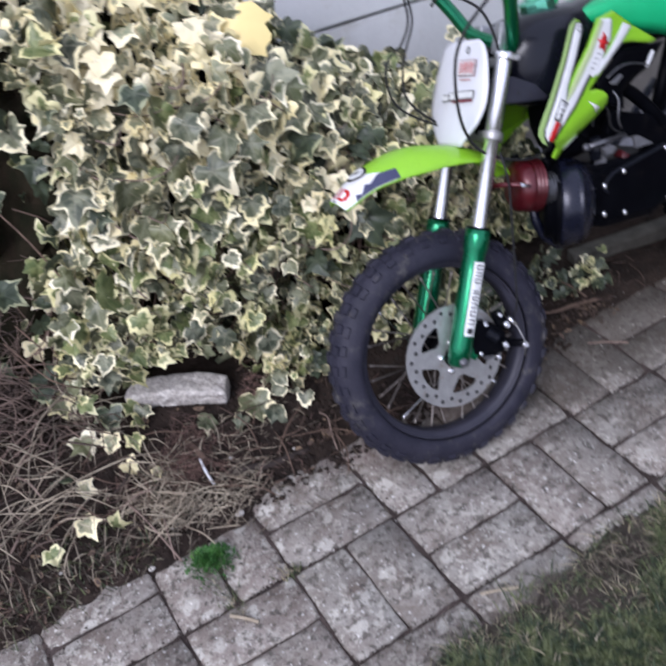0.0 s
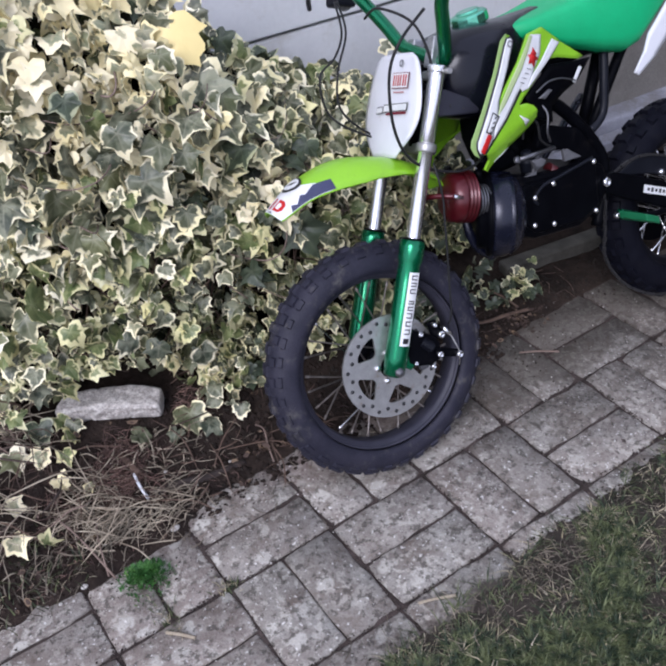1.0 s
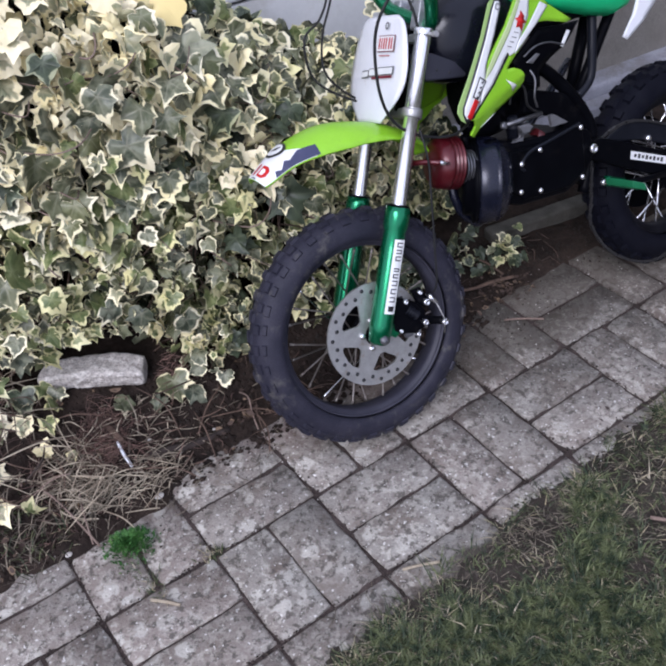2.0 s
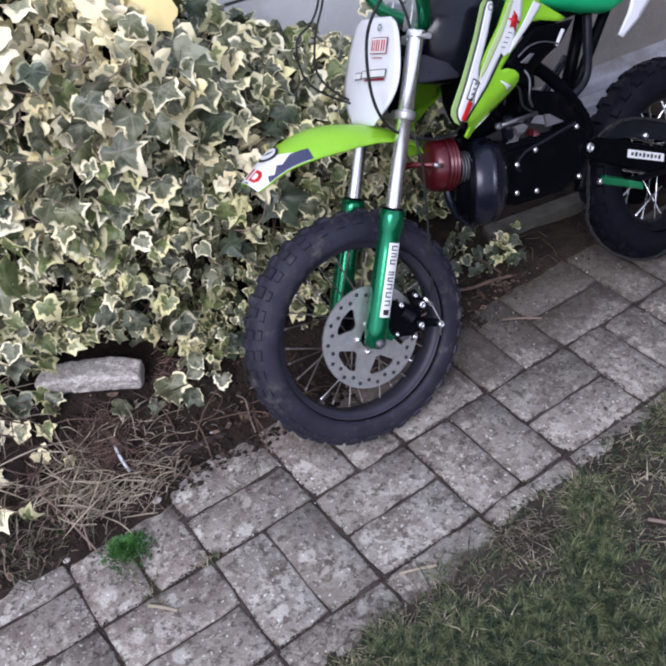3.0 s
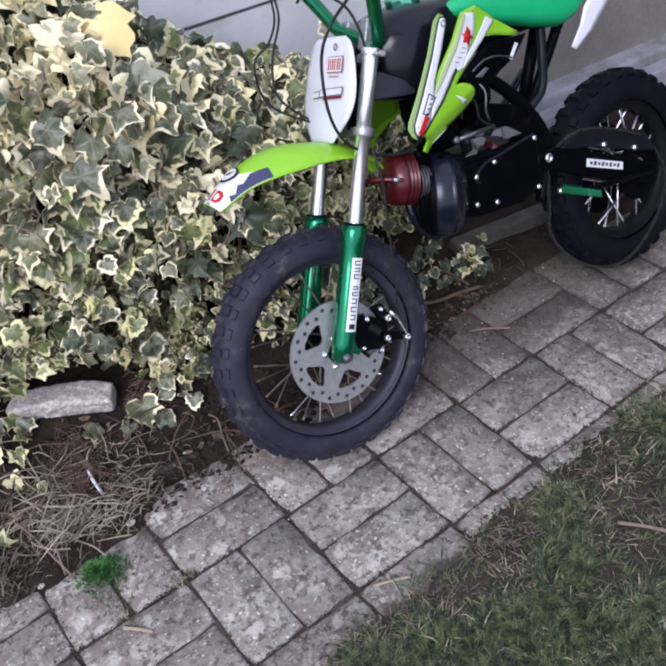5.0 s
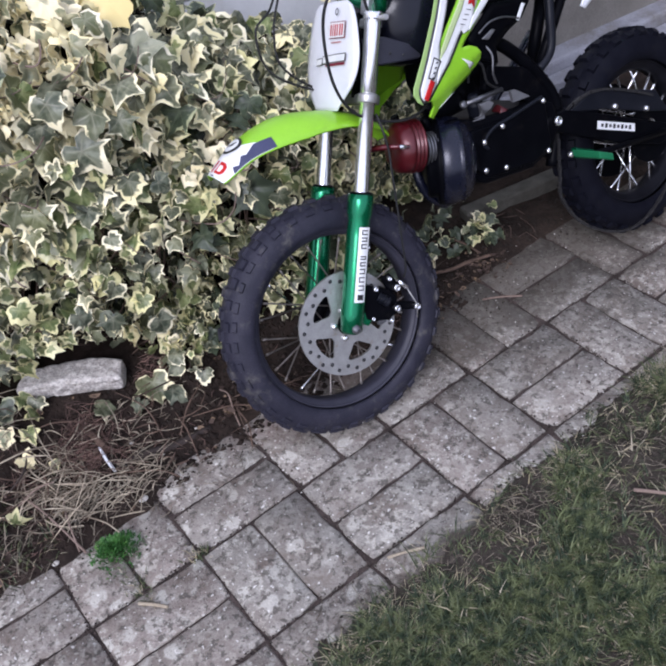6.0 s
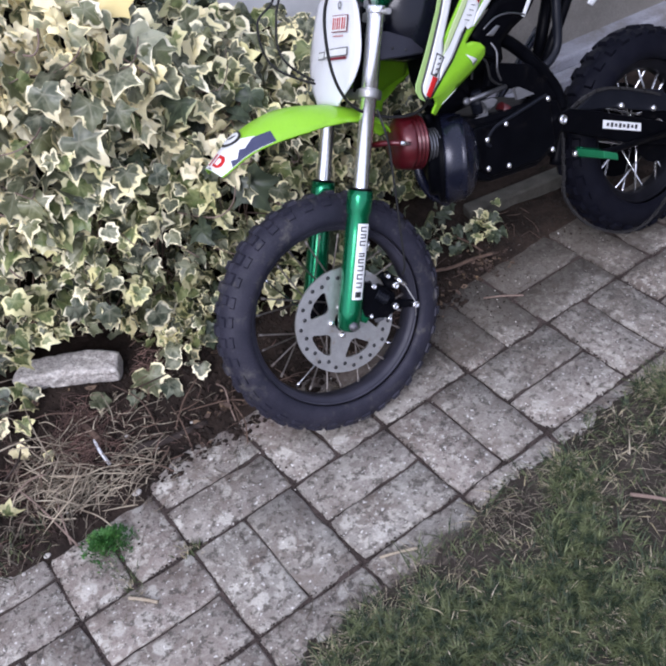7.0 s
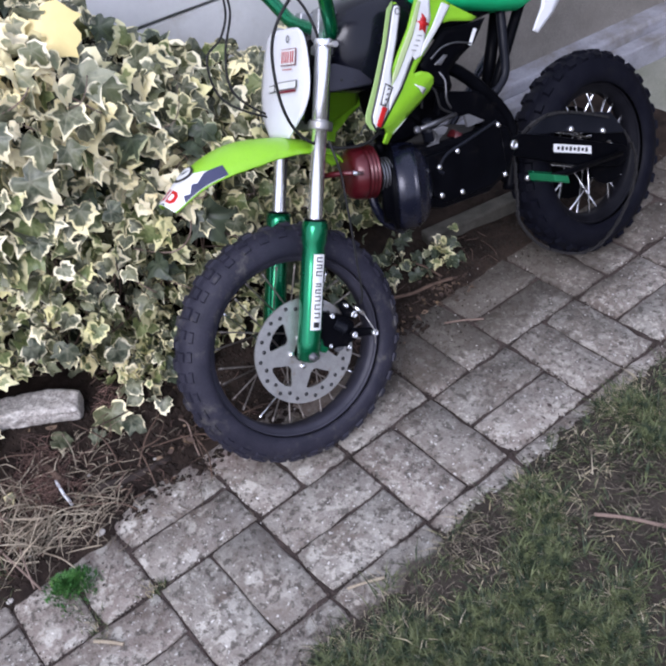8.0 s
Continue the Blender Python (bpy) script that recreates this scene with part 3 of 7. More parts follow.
kerb.matrix_world = TURN
part("kerb_front", Geo().box((0.6, -0.072, 0.004), (2.7, 0.05, 0.10)), KERB, kerb, bevel=0.006)
sheet("yard", 1.45, 2.6, 0.41, 0.98, 30, 14, lambda x, y: -0.012 + 0.006 * noise.noise((x * 8, y * 8, 3)), YARD, "mossy pale concrete strip beside the path", "ground")

# an unseen slab, added past the right edge to hold sky light off the path
fence = tagged(part("fence", Geo().box((2.62, -1.1, 0.90), (0.05, 3.86, 1.9)), WOOD), "unseen timber slab added to dim the light from the right", "fence", kind="structure")


# ---- the small motocross bike, leaning back against the ivy ----
# Its own frame: x ahead, y to its left, z up in its plane, from the ground under the front axle.
LEAN = Matrix(((-0.99932, 0.03528, -0.01111, 0.4034), (-0.03699, -0.95319, 0.30009, 0.2487), (0.0, 0.30029, 0.95385, 0.0), (0, 0, 0, 1)))
bike = thing("dirt_bike", "small green and black motocross bike leaning back against the ivy", "motorbike", m=LEAN)

AXLE_F, AXLE_R = Vector((0, 0, 0.2172)), Vector((-0.803, 0, 0.2140))
FORK = Vector((-0.449, 0, 0.893)).normalized()
FORK_LOW = Vector((0.006, 0, 0.211))
AHEAD = Vector((0.893, 0, 0.449)).normalized()
HEAD = FORK_LOW - 0.03 * AHEAD
STEER = Matrix.Translation(HEAD) @ Matrix.Rotation(radians(-6.5), 4, FORK) @ Matrix.Translation(-HEAD)


def fork_at(s, y=0.0, ahead=0.0):
    """A point s metres up the fork from its foot."""
    return FORK_LOW + FORK * s + AHEAD * ahead + Vector((0, y, 0))


def tyre(radius, tube, rim_r, knobs, rows, seed):
    """A knobbly tyre: a rounded carcass and rows of tread blocks."""
    g = Geo()
    rc = radius - tube - 0.006
    prof = []
    for i in range(15):
        a = radians(-128 + 256 * i / 14)
        prof.append((tube * math.sin(a) * 0.98, max(rc + tube * math.cos(a), rim_r + 0.007)))
    g.lathe((0, 0, 0), (0, 1, 0), prof, n=72)
    g.lathe((0, 0, 0), (0, 1, 0), [(tube * 0.80, rim_r + 0.012), (tube * 0.86, rim_r + 0.016), (tube * 0.80, rim_r + 0.020)], n=72)
    g.lathe((0, 0, 0), (0, 1, 0), [(-tube * 0.80, rim_r + 0.012), (-tube * 0.86, rim_r + 0.016), (-tube * 0.80, rim_r + 0.020)], n=72)
    rng = random.Random(seed)
    for row, (tilt, wide, deep) in enumerate(rows):
        for k in range(knobs):
            a = 2 * math.pi * (k + (0.5 if row % 2 else 0.0)) / knobs + rng.uniform(-0.006, 0.006)
            t = radians(tilt)
            m = Matrix.Rotation(a, 4, "Y") @ Matrix.Translation((0, 0, rc)) @ Matrix.Rotation(-t, 4, "X") @ Matrix.Translation((0, 0, tube + 0.001))
            lng = 2 * math.pi * radius / knobs * 0.56 * rng.uniform(0.86, 1.08)
            lo = [Vector((sx * lng / 2, sy * wide / 2, -0.004)) for sx, sy in ((-1, -1), (1, -1), (1, 1), (-1, 1))]
            worn = deep * rng.uniform(0.65, 1.1)
            hi = [Vector((p.x * 0.70, p.y * 0.78, worn)) for p in lo]
            g.add([m @ p for p in lo + hi], [(4, 5, 6, 7), (0, 1, 5, 4), (1, 2, 6, 5), (2, 3, 7, 6), (3, 0, 4, 7)])
    return g


def rim(rim_r, wide, deep):
    g = Geo()
    h = wide / 2
    prof = [(-h, rim_r + 0.004), (-h + 0.002, rim_r + 0.008), (-h + 0.005, rim_r + 0.004), (-h + 0.008, rim_r - deep * 0.6), (-h * 0.4, rim_r - deep), (h * 0.4, rim_r - deep),
            (h - 0.008, rim_r - deep * 0.6), (h - 0.005, rim_r + 0.004), (h - 0.002, rim_r + 0.008), (h, rim_r + 0.004), (h - 0.006, rim_r + 0.002), (-h + 0.006, rim_r + 0.002)]
    return g.lathe((0, 0, 0), (0, 1, 0), prof, n=72, closed=True)


def hub(wide, r):
    return Geo().lathe((0, 0, 0), (0, 1, 0), [(-wide, 0.001), (-wide, r * 0.6), (-wide * 0.8, r * 0.62), (-wide * 0.75, r), (-wide * 0.6, r), (-wide * 0.5, r * 0.6),
                                              (wide * 0.5, r * 0.6), (wide * 0.6, r), (wide * 0.75, r), (wide * 0.8, r * 0.62), (wide, r * 0.6), (wide, 0.001)], n=28)


def spoke_set(rim_r, r, wide, count, parent, seed):
    for k in range(count):
        side = 1 if k % 2 else -1
        cross = 1 if (k // 2) % 2 else -1
        a = 2 * math.pi * k / count
        fat = 1.7 if seed == 2 else 1.0
        b = a + cross * radians(48 if seed == 1 else 78)
        p = Vector((r * math.cos(b), side * wide * 0.68, r * math.sin(b)))
        q = Vector(((rim_r - 0.012) * math.cos(a), side * 0.003, (rim_r - 0.012) * math.sin(a)))
        # every seventh front spoke is bright metal, imitating those that catch the light
        part("spoke", Geo().tube([p, p.lerp(q, 0.93), p.lerp(q, 0.94), q], [0.0015 * fat, 0.0015 * fat, 0.0025, 0.0025], n=5), CHROME if (k * 5 + seed) % (7 if seed == 1 else 1) == 0 else SPOKE, parent)


def disc(radius, hole_r, windows, y):
    """A brake disc with wide rounded windows round its hub, as a flat sheet of strips."""
    g = Geo()

    known = {}

    def ring_pt(r, a):
        key = (round(r, 5), round(math.cos(a), 4), round(math.sin(a), 4))
        if key not in known:
            known[key] = len(g.v)
            g.v.append(Vector((r * math.cos(a), y, r * math.sin(a))))
        return known[key]

    def strip(rows, steps):
        ids = [[ring_pt(r, a0 + (a1 - a0) * k / steps) for k in range(steps + 1)] for r, a0, a1 in rows]
        for p, q in zip(ids, ids[1:]):
            g.f.extend([p[k], p[k + 1], q[k + 1], q[k]] for k in range(steps))
            g.smooth.extend([False] * steps)
    sector = 2 * math.pi / windows
    half = [(0.038, 0.0), (0.0385, 0.10), (0.041, 0.17), (0.046, 0.24), (0.053, 0.32), (0.060, 0.385), (0.064, 0.40), (0.0665, 0.36), (0.068, 0.24), (0.0683, 0.0)]
    for k in range(windows):
        mid = k * sector
        strip([(hole_r, mid - sector / 2, mid + sector / 2), (0.038, mid - sector / 2, mid + sector / 2)], 8)
        strip([(r, mid - sector / 2, mid - h) for r, h in half], 4)
        strip([(r, mid + h, mid + sector / 2) for r, h in half], 4)
        strip([(0.0683, mid - sector / 2, mid + sector / 2), (0.078, mid - sector / 2, mid + sector / 2), (radius, mid - sector / 2, mid + sector / 2)], 8)
    return g


def wheel(name, axle, steer, radius, tube, rim_r, rim_w, knobs, rows, count, label, seed):
    w = part(name, hub(0.042, 0.034), BLACK_PAINT, bike, label)
    w.matrix_local = steer @ Matrix.Translation(axle)
    part("tyre", tyre(radius, tube, rim_r, knobs, rows, seed), RUBBER if steer is STEER else SHADED_RUBBER, w, "dusty black knobbly tyre" if steer is STEER else "deep black knobbly tyre")
    part("rim", rim(rim_r, rim_w, 0.006 if steer is STEER else 0.014), RIM_GREY if steer is STEER else RIM_BLACK, w)
    # thin dark rings that draw the shade of the groove between tyre and rim
    for side in (1, -1):
        part("bead_line", Geo().tube([((rim_r + 0.0085) * math.cos(2 * math.pi * k / 72), side * (rim_w / 2 + 0.0045), (rim_r + 0.0085) * math.sin(2 * math.pi * k / 72)) for k in range(72)], 0.0012, n=6, closed=True), RIM_BLACK, w)
    spoke_set(rim_r, 0.030, 0.042, count, w, seed)
    return w


ROWS_F = ((0, 0.016, 0.0034), (27, 0.012, 0.0029), (-27, 0.012, 0.0029), (50, 0.009, 0.0017), (-50, 0.009, 0.0017))
front = wheel("front_wheel", AXLE_F, STEER, 0.2165, 0.036, 0.154, 0.050, 36, ROWS_F, 28, "black spoked front wheel with a drilled disc", 1)
ROWS_R = ((0, 0.023, 0.0052), (35, 0.017, 0.0052), (-35, 0.017, 0.0052))
rear = wheel("rear_wheel", AXLE_R, Matrix(), 0.2135, 0.042, 0.140, 0.052, 32, ROWS_R, 24, "black spoked rear wheel with a blocky tyre", 2)

DISC_Y = 0.050
brake_disc = part("brake_disc", disc(0.0925, 0.02, 5, DISC_Y), STEEL, front, "drilled steel brake disc")
disc_mod = brake_disc.modifiers.new("thickness", "SOLIDIFY")
disc_mod.thickness, disc_mod.offset = 0.004, 0
brake_disc.matrix_local = Matrix.Rotation(radians(20), 4, "Y")
# small dark discs laid on the steel, painted for the dark of its holes
for k in range(30):
    a = 2 * math.pi * k / 30 - radians(20)
    r = 0.0835 if k % 2 else 0.0765
    part("drilled_hole", Geo().lathe((r * math.cos(a), DISC_Y + 0.0026, r * math.sin(a)), (0, 1, 0), [(0, 0.0035), (0.0006, 0.0035), (0.0007, 0.0002)], n=10), DARK_STICKER, front)
for k in range(5):
    a = 2 * math.pi * (k + 0.5) / 5 - radians(20)
    part("disc_bolt", Geo().lathe((0.026 * math.cos(a), DISC_Y + 0.002, 0.026 * math.sin(a)), (0, 1, 0), [(0, 0.0055), (0.004, 0.0055), (0.005, 0.004), (0.005, 0.0002)], n=10), CHROME, front)


# an added black disc that darkens the rear wheel behind its spokes
part("rear_disc", Geo().lathe((0, -0.045, 0), (0, 1, 0), [(-0.002, 0.02), (-0.002, 0.098), (0.002, 0.098), (0.002, 0.02)], n=48, smooth=False, closed=True), BLACK_PAINT, rear, "black disc added behind the rear spokes")


def steered(name, geo, material_, label="", bevel=0.0, parent=None):
    ob = part(name, geo, material_, parent or bike, label, bevel)
    if parent is None:
        ob.matrix_local = STEER
    return ob


# fork legs: green lower tubes, chrome stanchions
for y in (0.070, -0.070):
    leg = steered("fork_leg", Geo().lathe(fork_at(0, y), FORK, [(-0.005, 0.001), (-0.005, 0.013), (0.000, 0.0185), (0.03, 0.0205), (0.16, 0.0195), (0.190, 0.0185), (0.197, 0.0210),
                                                              (0.220, 0.0215), (0.230, 0.0205), (0.232, 0.014)], n=32), GREEN_METAL, "glossy green fork leg with a chrome upper tube")
    part("dust_seal", Geo().lathe(fork_at(0, y), FORK, [(0.230, 0.0195), (0.2325, 0.0185), (0.234, 0.0150), (0.234, 0.012)], n=28), BLACK_PAINT, leg)
    part("stanchion", Geo().lathe(fork_at(0, y), FORK, [(0.225, 0.0122), (0.385, 0.0122), (0.386, 0.0130), (0.500, 0.0132), (0.512, 0.0132), (0.515, 0.0120), (0.515, 0.001)], n=32), CHROME, leg, "chrome fork tube")
    part("axle_nut", Geo().lathe(fork_at(0.006, y + math.copysign(0.016, y)), (0, math.copysign(1, y), 0), [(0, 0.0088), (0.005, 0.0088), (0.006, 0.0066), (0.009, 0.006), (0.010, 0.0045), (0.010, 0.001)], n=6), STEEL_DARK, leg)
    part("lower_clamp", Geo().lathe(fork_at(0, y), FORK, [(0.376, 0.0125), (0.376, 0.0160), (0.378, 0.0168), (0.388, 0.0168), (0.390, 0.0160), (0.390, 0.0125)], n=28), STEEL, leg)
    part("upper_clamp", Geo().lathe(fork_at(0, y), FORK, [(0.503, 0.0128), (0.503, 0.0152), (0.505, 0.0160), (0.513, 0.0160), (0.515, 0.0150), (0.515, 0.0110)], n=28), CHROME, leg)
    if y > 0:
        part("caliper_lug", Geo().slab(lambda d: [fork_at(q, 0.062 + d, a) for q, a in ((0.012, -0.014), (0.006, -0.034), (0.020, -0.042), (0.052, -0.030), (0.060, -0.014))], -0.007, 0.009), GREEN_METAL, leg, bevel=0.002)
        # the long white label with dark marks on the outer face of the leg
        up, out_ = FORK, (Vector((0, 1, 0)) * 0.93 + AHEAD * -0.06).normalized()
        side = up.cross(out_).normalized()

        def strip(s0, s1, w, lift, off=0.0):
            g = Geo()
            n = 6
            for s in (s0, s1):
                for k in range(n + 1):
                    a = (off + w * (k / n - 0.5)) / 0.0205
                    g.v.append(fork_at(s, y) + (out_ * math.cos(a) + side * math.sin(a)) * (0.0205 + lift))
            g.f = [[k, k + 1, n + 2 + k, n + 1 + k] for k in range(n)]
            g.smooth = [True] * n
            return g
        part("label", strip(0.052, 0.178, 0.0200, 0.0006), WHITE_STICKER, leg, "white label with a row of dark marks")
        for k, (a, b) in enumerate(((0.056, 0.066), (0.072, 0.082), (0.086, 0.096), (0.100, 0.110), (0.113, 0.121), (0.124, 0.131), (0.142, 0.151), (0.154, 0.162), (0.165, 0.174))):
            mark = strip(a + 0.0004, a + 0.0024, 0.0104, 0.0012)
            for piece in (strip(b - 0.0024, b - 0.0004, 0.0104, 0.0012),) + ((strip(a + 0.0024, b - 0.0024, 0.0018, 0.0012, 0.0043 if k % 2 else -0.0043),) if k else (strip(a + 0.0024, b - 0.0024, 0.0104, 0.0012),)):
                base_n = len(mark.v)
                mark.v += piece.v
                mark.f += [[base_n + i for i in f] for f in piece.f]
                mark.smooth += piece.smooth
            part("mark", mark, DARK_STICKER, leg)

clamps = Geo()
for s in (0.383, 0.503):
    clamps.slab(lambda d, s=s: [fork_at(s + d, y, a) for y, a in ((0.062, 0.012), (0.03, -0.01), (-0.03, -0.01), (-0.062, 0.012), (-0.062, -0.014), (-0.03, -0.046), (0.03, -0.046), (0.062, -0.014))], -0.008, 0.008)
steered("triple_clamp", clamps, STEEL, "grey metal fork clamps", bevel=0.003)
steered("pinch_bolt", Geo().tube([fork_at(0.506, 0.094, -0.004), fork_at(0.506, 0.103, -0.004)], [0.0048, 0.0048], n=8).tube([fork_at(0.506, 0.074, -0.004), fork_at(0.506, 0.096, -0.004)], 0.0034), STEEL)
part("head_tube", Geo().tube([HEAD + FORK * 0.385, HEAD + FORK * 0.52], 0.021, n=20), BLACK_PAINT, bike)

# brake caliper behind the leg
cal = steered("brake_caliper", Geo().slab(lambda d: [(x, 0.060 + d, z) for x, z in ((-0.030, 0.262), (-0.053, 0.268), (-0.070, 0.254), (-0.084, 0.244), (-0.096, 0.226), (-0.090, 0.196), (-0.066, 0.192), (-0.040, 0.202), (-0.026, 0.214))], -0.024, 0.012),
              BLACK_PAINT, "black brake caliper with bright bolts", bevel=0.004)
for x, y, z, r in ((-0.062, 0.070, 0.256, 0.0046), (-0.090, 0.076, 0.263, 0.0040), (-0.098, 0.076, 0.241, 0.0062), (-0.082, 0.084, 0.211, 0.0056), (-0.121, 0.080, 0.193, 0.0062), (-0.039, 0.070, 0.210, 0.0036), (-0.070, 0.070, 0.190, 0.0042)):
    part("bolt", Geo().lathe((x, y, z), (0, 1, 0), [(-0.004, r * 0.9), (0, r), (0.004, r), (0.006, r * 0.72), (0.0045, r * 0.5), (0.0045, 0.0003)], n=12), CHROME, cal)
bellows = [(0.0, 0.0005), (0.0, 0.0085)] + [q for k in range(5) for q in ((0.0042 * k + 0.0012, 0.0098), (0.0042 * k + 0.0026, 0.0098), (0.0042 * k + 0.0034, 0.0066), (0.0042 * k + 0.0042, 0.0066))] + [(0.0225, 0.0070), (0.0225, 0.0005)]
part("bellows", Geo().lathe((-0.064, 0.068, 0.240), (-0.55, 0.50, -0.80), bellows, n=20), BLACK_PLASTIC, cal, "black ribbed rubber bellows")
part("lever_arm", Geo().slab(lambda d: [(x, 0.074 + d, z) for x, z in ((-0.080, 0.216), (-0.090, 0.218), (-0.124, 0.200), (-0.126, 0.190), (-0.116, 0.188), (-0.082, 0.204))], -0.003, 0.003), BLACK_PAINT, cal, bevel=0.002)
part("cable_stop", Geo().tube([(-0.104, 0.080, 0.252), (-0.114, 0.080, 0.234)], [0.0030, 0.0044], n=8), CHROME, cal)
part("bracket", Geo().slab(lambda d: [(x, 0.066 + d, z) for x, z in ((-0.080, 0.268), (-0.098, 0.268), (-0.108, 0.240), (-0.098, 0.228), (-0.084, 0.240))], -0.004, 0.004), BLACK_PAINT, cal, bevel=0.002)
part("mount", Geo().box((-0.054, 0.066, 0.198), (0.016, 0.010, 0.014)), STEEL_DARK, cal, bevel=0.002)
part("inner_cable", Geo().tube([(-0.113, 0.082, 0.236), (-0.120, 0.086, 0.199), (-0.112, 0.086, 0.176)], 0.0009, n=6), STEEL, cal)

# front mudguard: an arched trough that sweeps ahead of the fork to a pointed tip
guard_line = smooth_path([(-0.214, 0, 0.462), (-0.190, 0, 0.500), (-0.138, 0, 0.538), (-0.080, 0, 0.562), (-0.030, 0, 0.573), (0.015, 0, 0.570), (0.058, 0, 0.558), (0.106, 0, 0.534)], 6)
guard_n = len(guard_line)


def guard_half(t):
    """Half the mudguard's width along its length: narrow behind, widest near the front, then a blunt tip."""
    return 0.026 + 0.042 * min(t / 0.36, 1.0) - (0.034 * ((t - 0.66) / 0.34) ** 1.3 if t > 0.66 else 0.0)


def guard_at(t, c, lift=0.0):
    """A point on the mudguard's skin: t along it from its tail, c across it from -1 to 1."""
    f = min(max(t, 0.0), 1.0) * (guard_n - 1)
    i = min(int(f), guard_n - 2)
    p, d = guard_line[i].lerp(guard_line[i + 1], f - i), (guard_line[i + 1] - guard_line[i]).normalized()
    up = Vector((-d.z, 0, d.x))
    if up.z < 0:
        up = -up
    droop = 0.010 + 0.026 * min(max((t - 0.10) / 0.40, 0.0), 1.0) - 0.020 * max(0.0, t - 0.6) / 0.4
    return p + Vector((0, c * guard_half(t), 0)) + up * (lift + 0.004 - droop * abs(c) ** 2.2)


skin = Geo()
for i in range(49):
    skin.v += [guard_at(i / 48, k / 6 - 1) for k in range(13)]
skin.f = [[i * 13 + k, i * 13 + k + 1, (i + 1) * 13 + k + 1, (i + 1) * 13 + k] for i in range(48) for k in range(12)]
skin.smooth = [True] * len(skin.f)
guard = steered("front_mudguard", skin, LIME, "lime green front mudguard with a white marked tip")
gm = guard.modifiers.new("thickness", "SOLIDIFY")
gm.thickness, gm.offset = 0.003, -1


def guard_sticker(name, outline, lift, material_, label="", cuts=3):
    """A sticker on the mudguard, outlined along and across it."""
    bm = bmesh.new()
    ring = [bm.verts.new((t, c * 0.2, 0)) for t, c in outline]
    edges = [bm.edges.new((ring[i], ring[(i + 1) % len(ring)])) for i in range(len(ring))]
    bmesh.ops.triangle_fill(bm, use_beauty=True, edges=edges)
    for _ in range(cuts):
        bmesh.ops.subdivide_edges(bm, edges=bm.edges[:], cuts=1, use_grid_fill=True)
    for vert in bm.verts:
        vert.co = guard_at(vert.co.x, vert.co.y * 5, lift)
    bmesh.ops.recalc_face_normals(bm, faces=bm.faces)
    for f in bm.faces:
        f.smooth = True
    return part(name, bm, material_, guard, label)


def oval(t, c, rt, rc, n=18):
    return [(t + rt * math.cos(2 * math.pi * k / n), c + rc * math.sin(2 * math.pi * k / n)) for k in range(n)]


guard_sticker("tip_sticker", [(1.0, -0.98), (1.0, 0.99), (0.72, 0.99), (0.72, 0.80), (0.80, 0.50), (0.862, 0.12), (0.875, -0.45), (0.87, -0.98)], 0.0012, WHITE_STICKER, "white tip sticker with a red mark")
guard_sticker("tip_flash", [(0.935, 0.99), (0.918, 0.80), (0.900, 0.90), (0.865, 0.72), (0.845, 0.80), (0.78, 0.66), (0.685, 0.74), (0.70, 0.99), (0.82, 0.99)], 0.0020, NAVY_STICKER, "dark blue jagged flash")
guard_sticker("tip_ring", oval(0.836, 0.00, 0.052, 0.44), 0.0024, DARK_STICKER)
guard_sticker("tip_ring", oval(0.836, 0.00, 0.040, 0.33), 0.0030, WHITE_STICKER)
guard_sticker("tip_ring", [(0.856, -0.18), (0.842, 0.12), (0.812, 0.22), (0.828, 0.04)], 0.0036, DARK_STICKER, cuts=1)
guard_sticker("tip_mark", [(0.972, 0.26), (0.972, 0.60), (0.955, 0.70), (0.930, 0.66), (0.918, 0.52), (0.918, 0.24)], 0.0022, RED_STICKER, cuts=1)
guard_sticker("tip_mark", [(0.960, 0.36), (0.960, 0.54), (0.940, 0.56), (0.931, 0.48), (0.931, 0.34)], 0.0028, WHITE_STICKER, cuts=1)
guard_sticker("tip_mark", [(0.975, -0.02), (0.975, 0.10), (0.918, 0.10), (0.918, -0.02)], 0.0022, RED_STICKER, cuts=1)
guard_sticker("tip_mark", [(0.996, 0.05), (0.996, 0.45), (0.985, 0.30)], 0.0022, NAVY_STICKER, cuts=1)

# number board ahead of the fork
def board_pt(y, s, bow=0.0):
    return fork_at(s, y, 0.036 - 1.2 * y * y + bow)


nb = Geo()
cols = 12
levels = [0.360 + 0.172 * k / 22 for k in range(23)]


def board_half(s):
    """Half the board's width up its height: rounded feet, widest below the middle, rounded shoulders."""
    pts = [(0.350, 0.024), (0.362, 0.032), (0.380, 0.050), (0.400, 0.068), (0.425, 0.079), (0.450, 0.080), (0.480, 0.074), (0.505, 0.066), (0.520, 0.058), (0.528, 0.050), (0.532, 0.040), (0.540, 0.020)]
    for k in range(1, len(pts) - 2):
        if s <= pts[k + 1][0]:
            (_, w0), (s1, w1), (s2, w2), (_, w3) = pts[k - 1:k + 3]
            t = (s - s1) / (s2 - s1)
            return 0.5 * (2 * w1 + (w2 - w0) * t + (2 * w0 - 5 * w1 + 4 * w2 - w3) * t * t + (3 * w1 - w0 - 3 * w2 + w3) * t ** 3)
    return pts[-2][1]


for s in levels:
    for k in range(cols + 1):
        c = 2 * k / cols - 1
        nb.v.append(board_pt(board_half(s) * (1.60 if c < 0 else 1.0) * c, s))
nb.f = [[i * (cols + 1) + k, i * (cols + 1) + k + 1, (i + 1) * (cols + 1) + k + 1, (i + 1) * (cols + 1) + k] for i in range(len(levels) - 1) for k in range(cols)]
